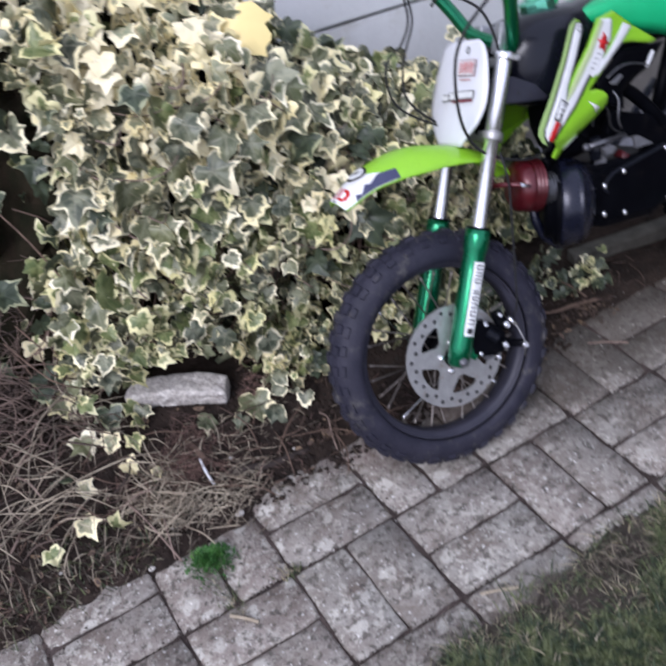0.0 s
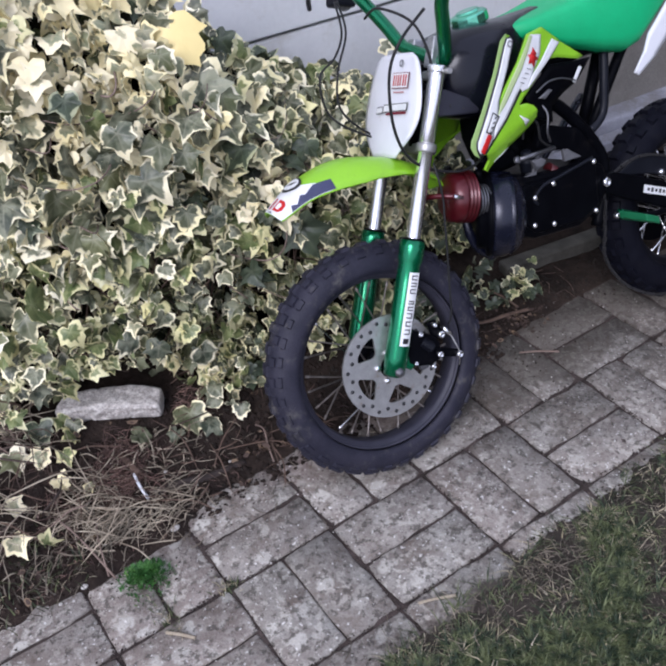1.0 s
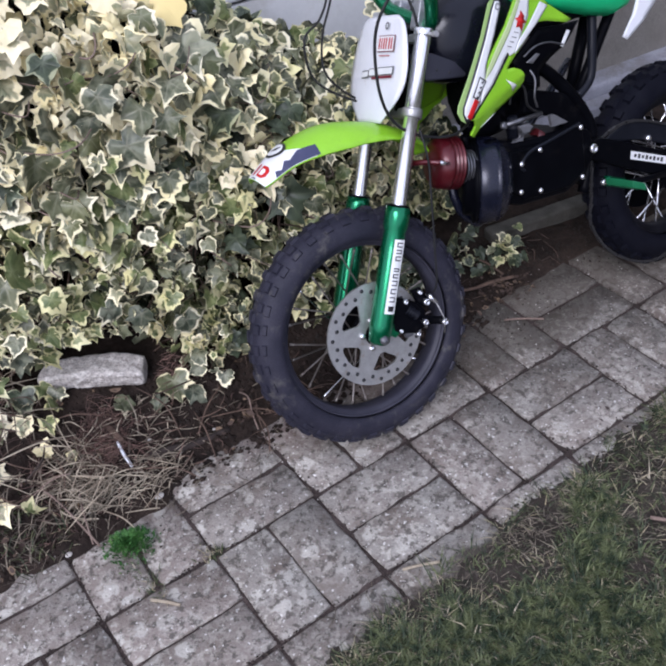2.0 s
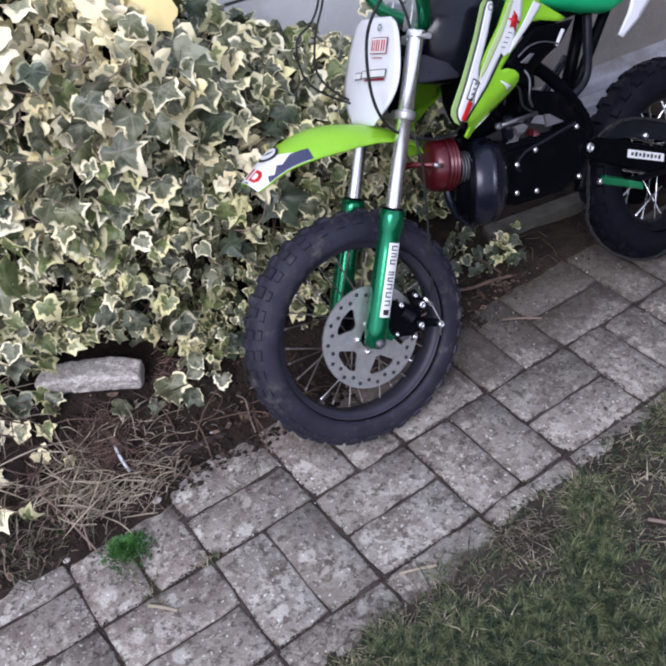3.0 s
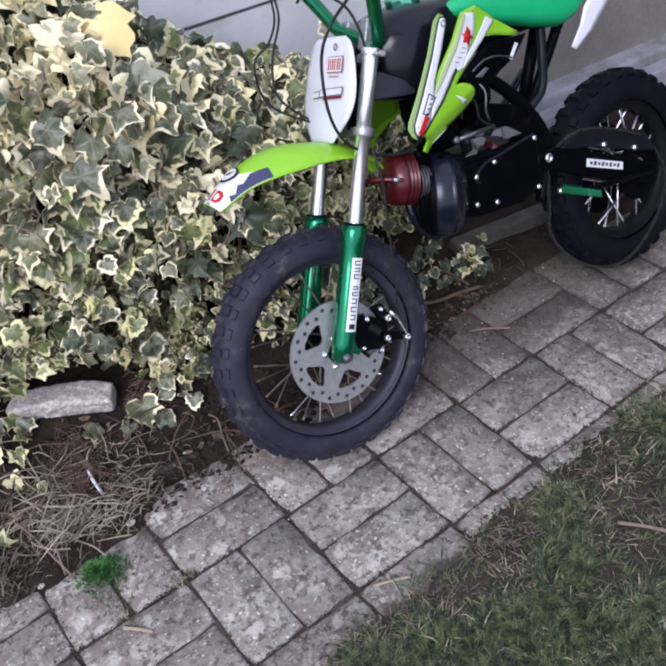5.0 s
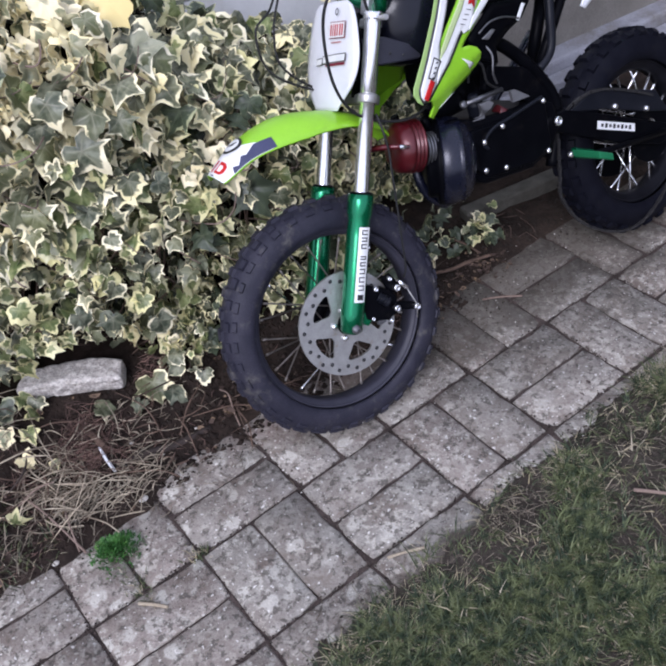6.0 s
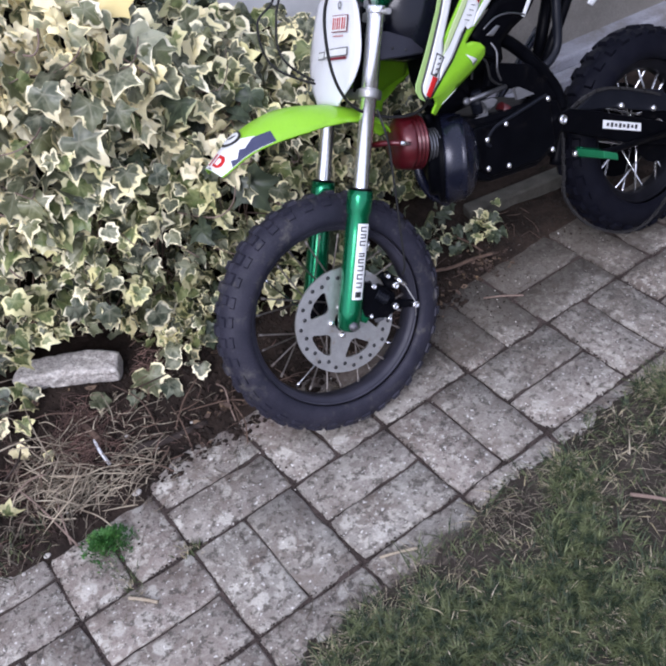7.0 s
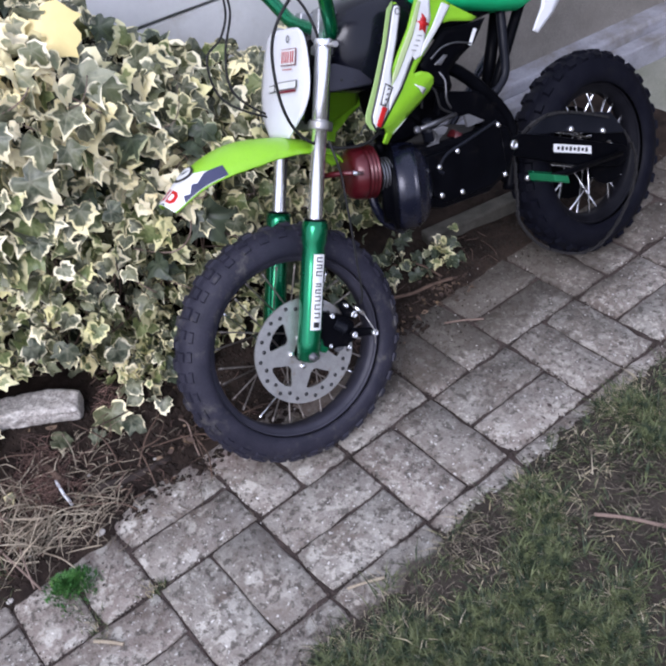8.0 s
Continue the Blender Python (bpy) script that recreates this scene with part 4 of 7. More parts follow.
nb.smooth = [True] * len(nb.f)
number_board = steered("number_board", nb, WHITE_PLASTIC, "white plastic front number board with red and dark stickers")
bm_ = number_board.modifiers.new("thickness", "SOLIDIFY")
bm_.thickness = 0.003


def board_patch(y0, y1, s0, s1, lift=0.003, skew=0.0):
    g = Geo()
    for s in (s0, s1):
        for k in range(5):
            y = y0 + (y1 - y0) * k / 4
            g.v.append(board_pt(y, s + skew * (y - y0), lift))
    g.f = [[k, k + 1, 6 + k, 5 + k] for k in range(4)]
    g.smooth = [True] * 4
    return g


for y0, y1, s0, s1, mat_, skew in ((-0.004, 0.046, 0.474, 0.500, DARK_RED, 0), (-0.0025, 0.0445, 0.4753, 0.4987, WHITE_STICKER, 0), (0.002, 0.0055, 0.478, 0.496, RED_STICKER, 0), (0.0095, 0.012, 0.478, 0.496, RED_STICKER, 0),
                                   (0.016, 0.0195, 0.478, 0.496, RED_STICKER, 0), (0.023, 0.026, 0.478, 0.496, RED_STICKER, 0), (0.031, 0.0345, 0.478, 0.496, RED_STICKER, 0), (0.038, 0.041, 0.478, 0.496, RED_STICKER, 0),
                                   (0.004, 0.036, 0.4670, 0.4690, PINK_STICKER, 0), (-0.012, 0.050, 0.4300, 0.4340, DARK_RED, 0.05), (-0.052, -0.024, 0.4320, 0.4440, DARK_STICKER, 0.05), (-0.050, -0.026, 0.4335, 0.4425, WHITE_STICKER, 0.05),
                                   (-0.024, 0.052, 0.4345, 0.4475, DARK_STICKER, 0.05), (-0.022, 0.0502, 0.4358, 0.4462, WHITE_STICKER, 0.05)):
    part("sticker", board_patch(y0, y1, s0, s1, 0.0030 + 0.0006 * (mat_ in (WHITE_STICKER, RED_STICKER)) + 0.0008 * (y1 - y0 < 0.010), skew), mat_, number_board)
ring_c = board_pt(0.019, 0.515, 0.0035)
part("sticker", Geo().lathe(ring_c, AHEAD, [(0, 0.0036), (0.0004, 0.0036), (0.0004, 0.0060), (0, 0.0060)], n=20, closed=True), GREY_STICKER, number_board)

# handlebar, its clamp, grips and levers
def bar_pt(y, s, ahead):
    return fork_at(s, y, ahead - 0.03)


bar_line = smooth_path([bar_pt(y, s, a) for y, s, a in ((-0.34, 0.660, 0.020), (-0.25, 0.657, 0.060), (-0.18, 0.650, 0.084), (-0.14, 0.631, 0.080), (-0.09, 0.588, 0.052), (-0.055, 0.556, 0.034), (-0.030, 0.546, 0.026), (0.030, 0.530, 0.010),
                                                       (0.055, 0.530, 0.010), (0.090, 0.574, 0.043), (0.120, 0.604, 0.070), (0.160, 0.640, 0.086), (0.23, 0.655, 0.066), (0.34, 0.660, 0.016))], 5)
handlebar = steered("handlebar", Geo().tube(bar_line, 0.0115, n=14), GREEN_METAL, "green handlebar with a cross bar")
part("cross_bar", Geo().tube([bar_pt(-0.158, 0.641, 0.084), bar_pt(0.150, 0.632, 0.084)], 0.006, n=10), GREEN_METAL, handlebar)
for y in (-0.032, 0.032):
    part("bar_clamp", Geo().box(bar_pt(y, 0.540, 0.012), (0.034, 0.022, 0.05), Matrix.Rotation(radians(-26.7), 3, "Y")), ALU, handlebar, bevel=0.003)
for y in (-1, 1):
    part("grip", Geo().tube([bar_pt(y * 0.245, 0.657, 0.061), bar_pt(y * 0.345, 0.660, 0.016)], 0.016, n=16), BLACK_PLASTIC, handlebar)
    part("lever", Geo().tube(smooth_path([bar_pt(y * 0.20, 0.645, 0.100), bar_pt(y * 0.24, 0.638, 0.135), bar_pt(y * 0.32, 0.630, 0.100)]), 0.005, n=8), BLACK_PLASTIC, handlebar)
    part("lever_bracket", Geo().box(bar_pt(y * 0.212, 0.642, 0.086), (0.044, 0.046, 0.036), Matrix.Rotation(radians(-20), 3, "Y")), BLACK_PLASTIC, handlebar, bevel=0.006)

# cables
for pts, r in (([(-0.190, 0.10, 0.770), (-0.135, 0.095, 0.735), (-0.112, 0.08, 0.690), (-0.101, 0.075, 0.614), (-0.118, 0.07, 0.556), (-0.160, 0.07, 0.519), (-0.215, 0.075, 0.497), (-0.262, 0.07, 0.500), (-0.300, 0.05, 0.520)], 0.0026),
               ([(-0.200, -0.08, 0.765), (-0.190, -0.02, 0.780), (-0.222, 0.02, 0.745), (-0.226, 0.04, 0.684), (-0.214, 0.04, 0.640)], 0.0024),
               ([(-0.200, -0.16, 0.80), (-0.161, -0.10, 0.754), (-0.135, -0.10, 0.719), (-0.096, -0.10, 0.696), (-0.095, -0.10, 0.631), (-0.141, -0.08, 0.581), (-0.21, -0.05, 0.540)], 0.0021),
               ([(-0.205, -0.16, 0.80), (-0.169, -0.10, 0.751), (-0.132, -0.10, 0.691), (-0.121, -0.10, 0.629), (-0.165, -0.08, 0.568), (-0.22, -0.04, 0.530)], 0.0021),
               ([(-0.160, 0.075, 0.530), (-0.154, 0.088, 0.500), (-0.152, 0.090, 0.470), (-0.146, 0.090, 0.437), (-0.137, 0.090, 0.387), (-0.126, 0.090, 0.329), (-0.115, 0.090, 0.275), (-0.108, 0.084, 0.256)], 0.0019)):
    part("cable", Geo().tube(smooth_path(pts, 7), r, n=7), CABLE, bike)

# tank cover, dark and rounded, between the shrouds
tank = Geo()
tank_rows = ((-0.235, 0.040, 0.600, 0.655), (-0.250, 0.062, 0.575, 0.688), (-0.285, 0.078, 0.560, 0.708), (-0.330, 0.082, 0.560, 0.712), (-0.390, 0.072, 0.570, 0.703), (-0.440, 0.046, 0.580, 0.699), (-0.500, 0.030, 0.600, 0.698))
ring_n = 20
for x, w, z0, z1 in tank_rows:
    for k in range(ring_n):
        a = 2 * math.pi * k / ring_n
        c, s = math.cos(a), math.sin(a)
        tank.v.append(Vector((x, w * math.copysign(abs(c) ** 0.6, c), (z0 + z1) / 2 + (z1 - z0) / 2 * math.copysign(abs(s) ** 0.6, s))))
tank.f = [[i * ring_n + k, i * ring_n + (k + 1) % ring_n, (i + 1) * ring_n + (k + 1) % ring_n, (i + 1) * ring_n + k] for i in range(len(tank_rows) - 1) for k in range(ring_n)]
tank.f += [list(range(ring_n)), list(range(len(tank.v) - ring_n, len(tank.v)))]
tank.smooth = [True] * len(tank.f)
part("fuel_tank", tank, TANK_BLACK, bike, "dark plastic fuel tank")
part("tank_cap", Geo().lathe((-0.357, 0, 0.703), (0.1, 0, 1), [(0, 0.027), (0.004, 0.033), (0.020, 0.033), (0.023, 0.030), (0.024, 0.022), (0.028, 0.020), (0.028, 0.001)], n=12, smooth=False), MINT_METAL, bike, "bright mint-green metal filler cap", bevel=0.0015)
part("tank_bracket", Geo().slab(lambda d: [(x, 0.056 + d, z) for x, z in ((-0.200, 0.640), (-0.224, 0.633), (-0.265, 0.607), (-0.290, 0.592), (-0.280, 0.576), (-0.245, 0.584), (-0.197, 0.596))], -0.02, 0.012), DARK_BRACKET, bike, "dark grey bracket with two holes", bevel=0.003)
for x, z in ((-0.224, 0.606), (-0.248, 0.594)):
    part("screw", Geo().lathe((x, 0.069, z), (0, 1, 0), [(0, 0.0022), (0.0008, 0.0022), (0.0009, 0.0002)], n=8), DARK_STICKER, bike)
panel("inner_shroud", [(-0.185, 0.590), (-0.300, 0.578), (-0.345, 0.560), (-0.340, 0.505), (-0.277, 0.500), (-0.210, 0.520)], lambda x, z: -0.095 + 0.65 * (z - 0.50), 0.003, LIME, bike)


# radiator shrouds: two long blades joined at the foot, and a fin behind
def blade_y(x, z):
    crease = 0.514 + 0.27 * (-0.254 - x)        # the fin folds inwards below this line
    fold = 0.6 * max(0.0, crease - z) if z < 0.57 and x < -0.250 else 0.0
    return 0.098 + 0.20 * (z - 0.52) * (0.68 - z) + 0.05 * (x + 0.33) - fold


for sgn in (1, -1):
    def y_of(x, z, lift=0.0):
        return sgn * (blade_y(x, z) + lift)
    # a slim blade ahead, a broad one behind it and a folded fin at the foot
    sh = panel("shroud", [(-0.342, 0.687), (-0.350, 0.683), (-0.354, 0.676), (-0.351, 0.666), (-0.329, 0.634), (-0.301, 0.592), (-0.320, 0.608), (-0.357, 0.638), (-0.390, 0.674), (-0.425, 0.676), (-0.462, 0.643), (-0.432, 0.622),
                          (-0.388, 0.597), (-0.367, 0.584), (-0.352, 0.575), (-0.343, 0.568), (-0.359, 0.566), (-0.374, 0.558), (-0.383, 0.547), (-0.386, 0.535), (-0.376, 0.526), (-0.351, 0.515), (-0.316, 0.505), (-0.294, 0.495), (-0.276, 0.489),
                          (-0.265, 0.477), (-0.255, 0.484), (-0.262, 0.499), (-0.253, 0.513), (-0.236, 0.517), (-0.226, 0.525), (-0.222, 0.537), (-0.226, 0.545), (-0.258, 0.582), (-0.299, 0.634), (-0.330, 0.680)],
               y_of, 0.004, LIME, bike, "lime and white side shroud with stickers", cuts=3)
    for name_, outline, lift, mat_ in (
            ("blade_rim", [(-0.342, 0.689), (-0.326, 0.681), (-0.296, 0.636), (-0.254, 0.584), (-0.221, 0.547), (-0.217, 0.537), (-0.222, 0.523), (-0.232, 0.514), (-0.229, 0.529), (-0.231, 0.540), (-0.262, 0.578), (-0.302, 0.630), (-0.331, 0.672), (-0.340, 0.681)], 0.0030, RIM_LIME),
            ("stripe_border", [(-0.339, 0.682), (-0.330, 0.673), (-0.301, 0.631), (-0.261, 0.579), (-0.230, 0.541), (-0.228, 0.530), (-0.231, 0.517), (-0.248, 0.516), (-0.269, 0.530), (-0.307, 0.554), (-0.351, 0.590), (-0.347, 0.597), (-0.307, 0.571), (-0.289, 0.566), (-0.298, 0.591), (-0.328, 0.632), (-0.350, 0.665), (-0.353, 0.675), (-0.350, 0.682)], 0.0034, DARK_STICKER),
            ("stripe", [(-0.341, 0.680), (-0.333, 0.671), (-0.305, 0.629), (-0.265, 0.577), (-0.234, 0.540), (-0.231, 0.530), (-0.234, 0.521), (-0.246, 0.521), (-0.265, 0.533), (-0.287, 0.567), (-0.296, 0.592), (-0.326, 0.633), (-0.347, 0.666), (-0.350, 0.675), (-0.348, 0.679)], 0.0044, WHITE_STICKER),
            ("stripe", [(-0.394, 0.672), (-0.367, 0.641), (-0.335, 0.612), (-0.298, 0.580), (-0.284, 0.564), (-0.268, 0.534), (-0.306, 0.559), (-0.348, 0.596), (-0.352, 0.588), (-0.366, 0.590), (-0.387, 0.615), (-0.408, 0.636), (-0.418, 0.666)], 0.0044, WHITE_STICKER),
            ("pale_edge", [(-0.391, 0.672), (-0.358, 0.638), (-0.321, 0.607), (-0.296, 0.583), (-0.287, 0.568), (-0.307, 0.580), (-0.332, 0.601), (-0.358, 0.623), (-0.379, 0.646), (-0.397, 0.668)], 0.0052, PALE_LIME),
            ("stripe", [(-0.441, 0.652), (-0.457, 0.641), (-0.430, 0.623), (-0.387, 0.600), (-0.363, 0.588), (-0.377, 0.605), (-0.406, 0.624)], 0.0050, WHITE_STICKER),
            ("label_border", [(-0.277, 0.578), (-0.290, 0.566), (-0.264, 0.543), (-0.254, 0.551)], 0.0052, DARK_STICKER),
            ("label", [(-0.277, 0.575), (-0.286, 0.566), (-0.264, 0.546), (-0.257, 0.551)], 0.0060, WHITE_STICKER),
            ("red_mark", [(-0.258, 0.547), (-0.266, 0.540), (-0.242, 0.517), (-0.235, 0.524)], 0.0054, RED_STICKER),
            ("white_flash", [(-0.336, 0.553), (-0.364, 0.534), (-0.354, 0.527)], 0.0036, WHITE_STICKER),
            ("white_flash", [(-0.276, 0.491), (-0.314, 0.504), (-0.295, 0.496)], 0.0036, WHITE_STICKER)):
        panel(name_, outline, lambda x, z, lift=lift: y_of(x, z, lift), 0.001, mat_, sh)
    # a red cross and slim grey bars on the broad blade, dark bars in the small label
    for outline in ([(-0.392, 0.651), (-0.398, 0.640), (-0.387, 0.618), (-0.383, 0.630)], [(-0.377, 0.643), (-0.391, 0.640), (-0.402, 0.628), (-0.386, 0.630)], [(-0.376, 0.628), (-0.387, 0.645), (-0.396, 0.638), (-0.385, 0.627)]):
        panel("red_mark", outline, lambda x, z: y_of(x, z, 0.0060), 0.001, RED_STICKER, sh, cuts=0)
    for k in range(4):
        a = Vector((-0.374, 0.622)).lerp(Vector((-0.353, 0.605)), k / 3)
        panel("grey_mark", [(a.x - 0.0060, a.y - 0.0050), (a.x - 0.0035, a.y - 0.0025), (a.x + 0.0045, a.y + 0.0010), (a.x + 0.0020, a.y - 0.0015)], lambda x, z: y_of(x, z, 0.0056), 0.001, GREY_STICKER, sh, cuts=0)
        c = Vector((-0.2795, 0.5690)).lerp(Vector((-0.2625, 0.5495)), k / 3)
        panel("mark", [(c.x - 0.0030, c.y - 0.0020), (c.x - 0.0012, c.y), (c.x + 0.0032, c.y - 0.0012), (c.x + 0.0014, c.y - 0.0032)], lambda x, z: y_of(x, z, 0.0068), 0.001, DARK_STICKER, sh, cuts=0)
    part("bolt_ring", Geo().lathe((-0.3435, y_of(-0.344, 0.671, 0.0050), 0.671), (0, sgn, 0), [(0.0, 0.0056), (0.0012, 0.0054), (0.0014, 0.0042), (0.0006, 0.0038)], n=16), GREY_STICKER, sh)
    # dark side panel below the seat, with a lime spike above it
    panel("spike", [(-0.430, 0.655), (-0.462, 0.642), (-0.512, 0.602), (-0.500, 0.600), (-0.455, 0.616), (-0.424, 0.622)], lambda x, z: sgn * 0.092, 0.004, LIME, bike, "lime plastic spike")
    sp = panel("side_panel", [(-0.372, 0.572), (-0.440, 0.608), (-0.505, 0.596), (-0.540, 0.592), (-0.500, 0.562), (-0.462, 0.552), (-0.430, 0.538), (-0.425, 0.510), (-0.390, 0.530)], lambda x, z: sgn * (0.082 + 0.1 * (x + 0.48) * (-x - 0.40)), 0.004, BLACK_PAINT, bike, "black side panel")
    part("wire", Geo().tube(smooth_path([(-0.392, sgn * 0.092, 0.574), (-0.418, sgn * 0.096, 0.584), (-0.452, sgn * 0.094, 0.580), (-0.486, sgn * 0.092, 0.566)], 6), 0.0016, n=6), STEEL_DARK, sp)
    panel("grey_patch", [(-0.398, 0.562), (-0.424, 0.570), (-0.432, 0.566), (-0.412, 0.556)], lambda x, z: sgn * 0.0885, 0.001, ALU_DULL, sp)
    panel("light_mark", [(-0.505, 0.586), (-0.512, 0.582), (-0.490, 0.560), (-0.484, 0.564)], lambda x, z: sgn * 0.0868, 0.001, WHITE_STICKER, sp)

# seat: green vinyl, with a straight lower edge and a rounded nose
seat = Geo()
seat_rows = ((-0.384, 0.030, 0.676, 0.686), (-0.395, 0.060, 0.668, 0.690), (-0.430, 0.074, 0.652, 0.692), (-0.500, 0.082, 0.622, 0.695), (-0.580, 0.088, 0.590, 0.706), (-0.640, 0.092, 0.570, 0.716), (-0.675, 0.092, 0.574, 0.726),
             (-0.730, 0.088, 0.606, 0.732), (-0.800, 0.080, 0.650, 0.742), (-0.850, 0.060, 0.690, 0.746))
for x, w, z0, z1 in seat_rows:
    for k in range(ring_n):
        a = 2 * math.pi * k / ring_n
        c, s = math.cos(a), math.sin(a)
        seat.v.append(Vector((x, w * math.copysign(abs(c) ** 0.35, c), (z0 + z1) / 2 + (z1 - z0) / 2 * math.copysign(abs(s) ** 0.45, s))))
seat.f = [[i * ring_n + k, i * ring_n + (k + 1) % ring_n, (i + 1) * ring_n + (k + 1) % ring_n, (i + 1) * ring_n + k] for i in range(len(seat_rows) - 1) for k in range(ring_n)]
seat.f += [list(range(ring_n)), list(range(len(seat.v) - ring_n, len(seat.v)))]
seat.smooth = [True] * len(seat.f)
part("seat", seat, SEAT_GREEN, bike, "bright green vinyl seat")
panel("tail_panel", [(-0.640, 0.532), (-0.672, 0.562), (-0.690, 0.590), (-0.760, 0.640), (-0.900, 0.720), (-0.880, 0.740), (-0.960, 0.760), (-1.00, 0.745), (-0.860, 0.650), (-0.745, 0.575), (-0.700, 0.545), (-0.650, 0.524)],
      lambda x, z: 0.088 - 0.02 * (x + 0.65) ** 2, 0.004, WHITE_PLASTIC, bike, "white pointed tail panel")
rear_guard = Geo()
rear_line = smooth_path([(-0.70, 0, 0.66), (-0.82, 0, 0.69), (-0.95, 0, 0.725), (-1.06, 0, 0.735)], 5)
for p in rear_line:
    for k in range(9):
        c = k / 4 - 1
        rear_guard.v.append(p + Vector((0, c * 0.062, -0.014 * c * c)))
rear_guard.f = [[i * 9 + k, i * 9 + k + 1, (i + 1) * 9 + k + 1, (i + 1) * 9 + k] for i in range(len(rear_line) - 1) for k in range(8)]
rear_guard.smooth = [True] * len(rear_guard.f)
rg = part("rear_mudguard", rear_guard, LIME, bike, "lime rear mudguard")
rm = rg.modifiers.new("thickness", "SOLIDIFY")
rm.thickness = 0.003

# frame: black tubes
tubes = Geo()
for y in (0.042, -0.042):
    spine = [HEAD + FORK * 0.46 + Vector((-0.02, y * 0.4, 0)), (-0.34, y, 0.585), (-0.46, y * 1.2, 0.535)]
    tubes.tube(smooth_path(spine + [(-0.545, y * 1.3, 0.43), (-0.56, y * 1.3, 0.36), (-0.52, y * 1.3, 0.27)] if y > 0 else spine, 6), 0.012, n=12)
    if y > 0:
        tubes.tube([(-0.545, y, 0.440), (-0.600, y, 0.500), (-0.66, y, 0.565), (-0.76, y, 0.66)], 0.010, n=10)
    tubes.tube([(-0.40, y, 0.60), (-0.60, y, 0.595), (-0.80, y, 0.665)], 0.010, n=10)
    tubes.tube(smooth_path([(-0.272, y, 0.475), (-0.29, y, 0.38), (-0.34, y, 0.335), (-0.50, y, 0.325)], 6), 0.0075, n=12)
part("frame", tubes, BLACK_PAINT, bike, "black tubular frame")
for y in (0.052,):
    part("frame_plate", Geo().slab(lambda d: [(x, y + d, z) for x, z in ((-0.42, 0.508), (-0.50, 0.475), (-0.556, 0.438), (-0.568, 0.385), (-0.548, 0.300), (-0.518, 0.285), (-0.480, 0.330), (-0.500, 0.395), (-0.470, 0.440), (-0.400, 0.470))], -0.008, 0.008), BLACK_PAINT, bike, bevel=0.003)

# shock absorber: two bright struts behind the post
part("shock_absorber", Geo().tube([(-0.560, 0.012, 0.440), (-0.640, 0.012, 0.580)], 0.012, n=16).tube([(-0.50, 0.0, 0.33), (-0.555, 0, 0.45)], 0.010, n=12), BLACK_PAINT, bike)
part("hose", Geo().tube(smooth_path([(-0.552, 0.045, 0.450), (-0.585, 0.05, 0.475), (-0.600, 0.05, 0.53), (-0.615, 0.045, 0.58)], 6), 0.009, n=10), BLACK_PLASTIC, bike)

# engine: crankcase, round cover, finned red part, exhaust
case = part("engine", Geo().slab(lambda d: [(x, d, z) for x, z in ((-0.262, 0.455), (-0.300, 0.462), (-0.345, 0.440), (-0.420, 0.425), (-0.495, 0.412), (-0.535, 0.395), (-0.545, 0.350), (-0.505, 0.312), (-0.450, 0.300), (-0.340, 0.320), (-0.300, 0.340), (-0.258, 0.385), (-0.240, 0.410))], -0.060, 0.084),
            BLACK_PAINT, bike, "black engine with bright cover bolts", bevel=0.010)
part("side_cover", Geo().slab(lambda d: [(x, d, z) for x, z in ((-0.325, 0.428), (-0.395, 0.416), (-0.500, 0.420), (-0.508, 0.405), (-0.500, 0.325), (-0.455, 0.312), (-0.340, 0.332), (-0.318, 0.355))], 0.080, 0.090), BLACK_PAINT, case, bevel=0.004)
part("flywheel_housing", Geo().lathe((-0.275, 0.040, 0.390), (-0.80, 0.56, -0.20), [(-0.022, 0.001), (-0.022, 0.056), (-0.018, 0.060), (-0.006, 0.062), (-0.002, 0.0755), (0.000, 0.0742), (0.003, 0.0742), (0.004, 0.0750), (0.004, 0.001)], n=52), BLACK_PAINT, case)
part("flywheel_cover", Geo().lathe((-0.275, 0.040, 0.390), (-0.80, 0.56, -0.20), [(0.003, 0.060), (0.003, 0.0742), (0.007, 0.0765), (0.020, 0.0768), (0.032, 0.0750), (0.0390, 0.0728), (0.0394, 0.0742), (0.0408, 0.0736), (0.0412, 0.0715), (0.049, 0.067), (0.057, 0.056), (0.064, 0.039), (0.067, 0.020), (0.068, 0.008), (0.068, 0.001)], n=60), COVER_BLACK, case, "dark blue-black rounded engine cover")
for x, z in ((-0.335, 0.350), (-0.381, 0.335), (-0.395, 0.407), (-0.347, 0.398), (-0.501, 0.410), (-0.488, 0.319)):
    part("bolt", Geo().lathe((x, 0.089, z), (0, 1, 0), [(0, 0.0050), (0.003, 0.0050), (0.005, 0.0032), (0.005, 0.0003)], n=10), CHROME, case)
part("swing_pivot", Geo().lathe((-0.527, 0.088, 0.360), (0, 1, 0), [(0, 0.0085), (0.005, 0.0085), (0.006, 0.0055), (0.004, 0.0050), (0.004, 0.0005)], n=12), CHROME, bike)
part("cover_rib", Geo().tube(smooth_path([(-0.352, 0.090, 0.384), (-0.346, 0.090, 0.396), (-0.372, 0.090, 0.412), (-0.420, 0.090, 0.414), (-0.500, 0.090, 0.418)], 5), 0.003, n=8), BLACK_PLASTIC, case)
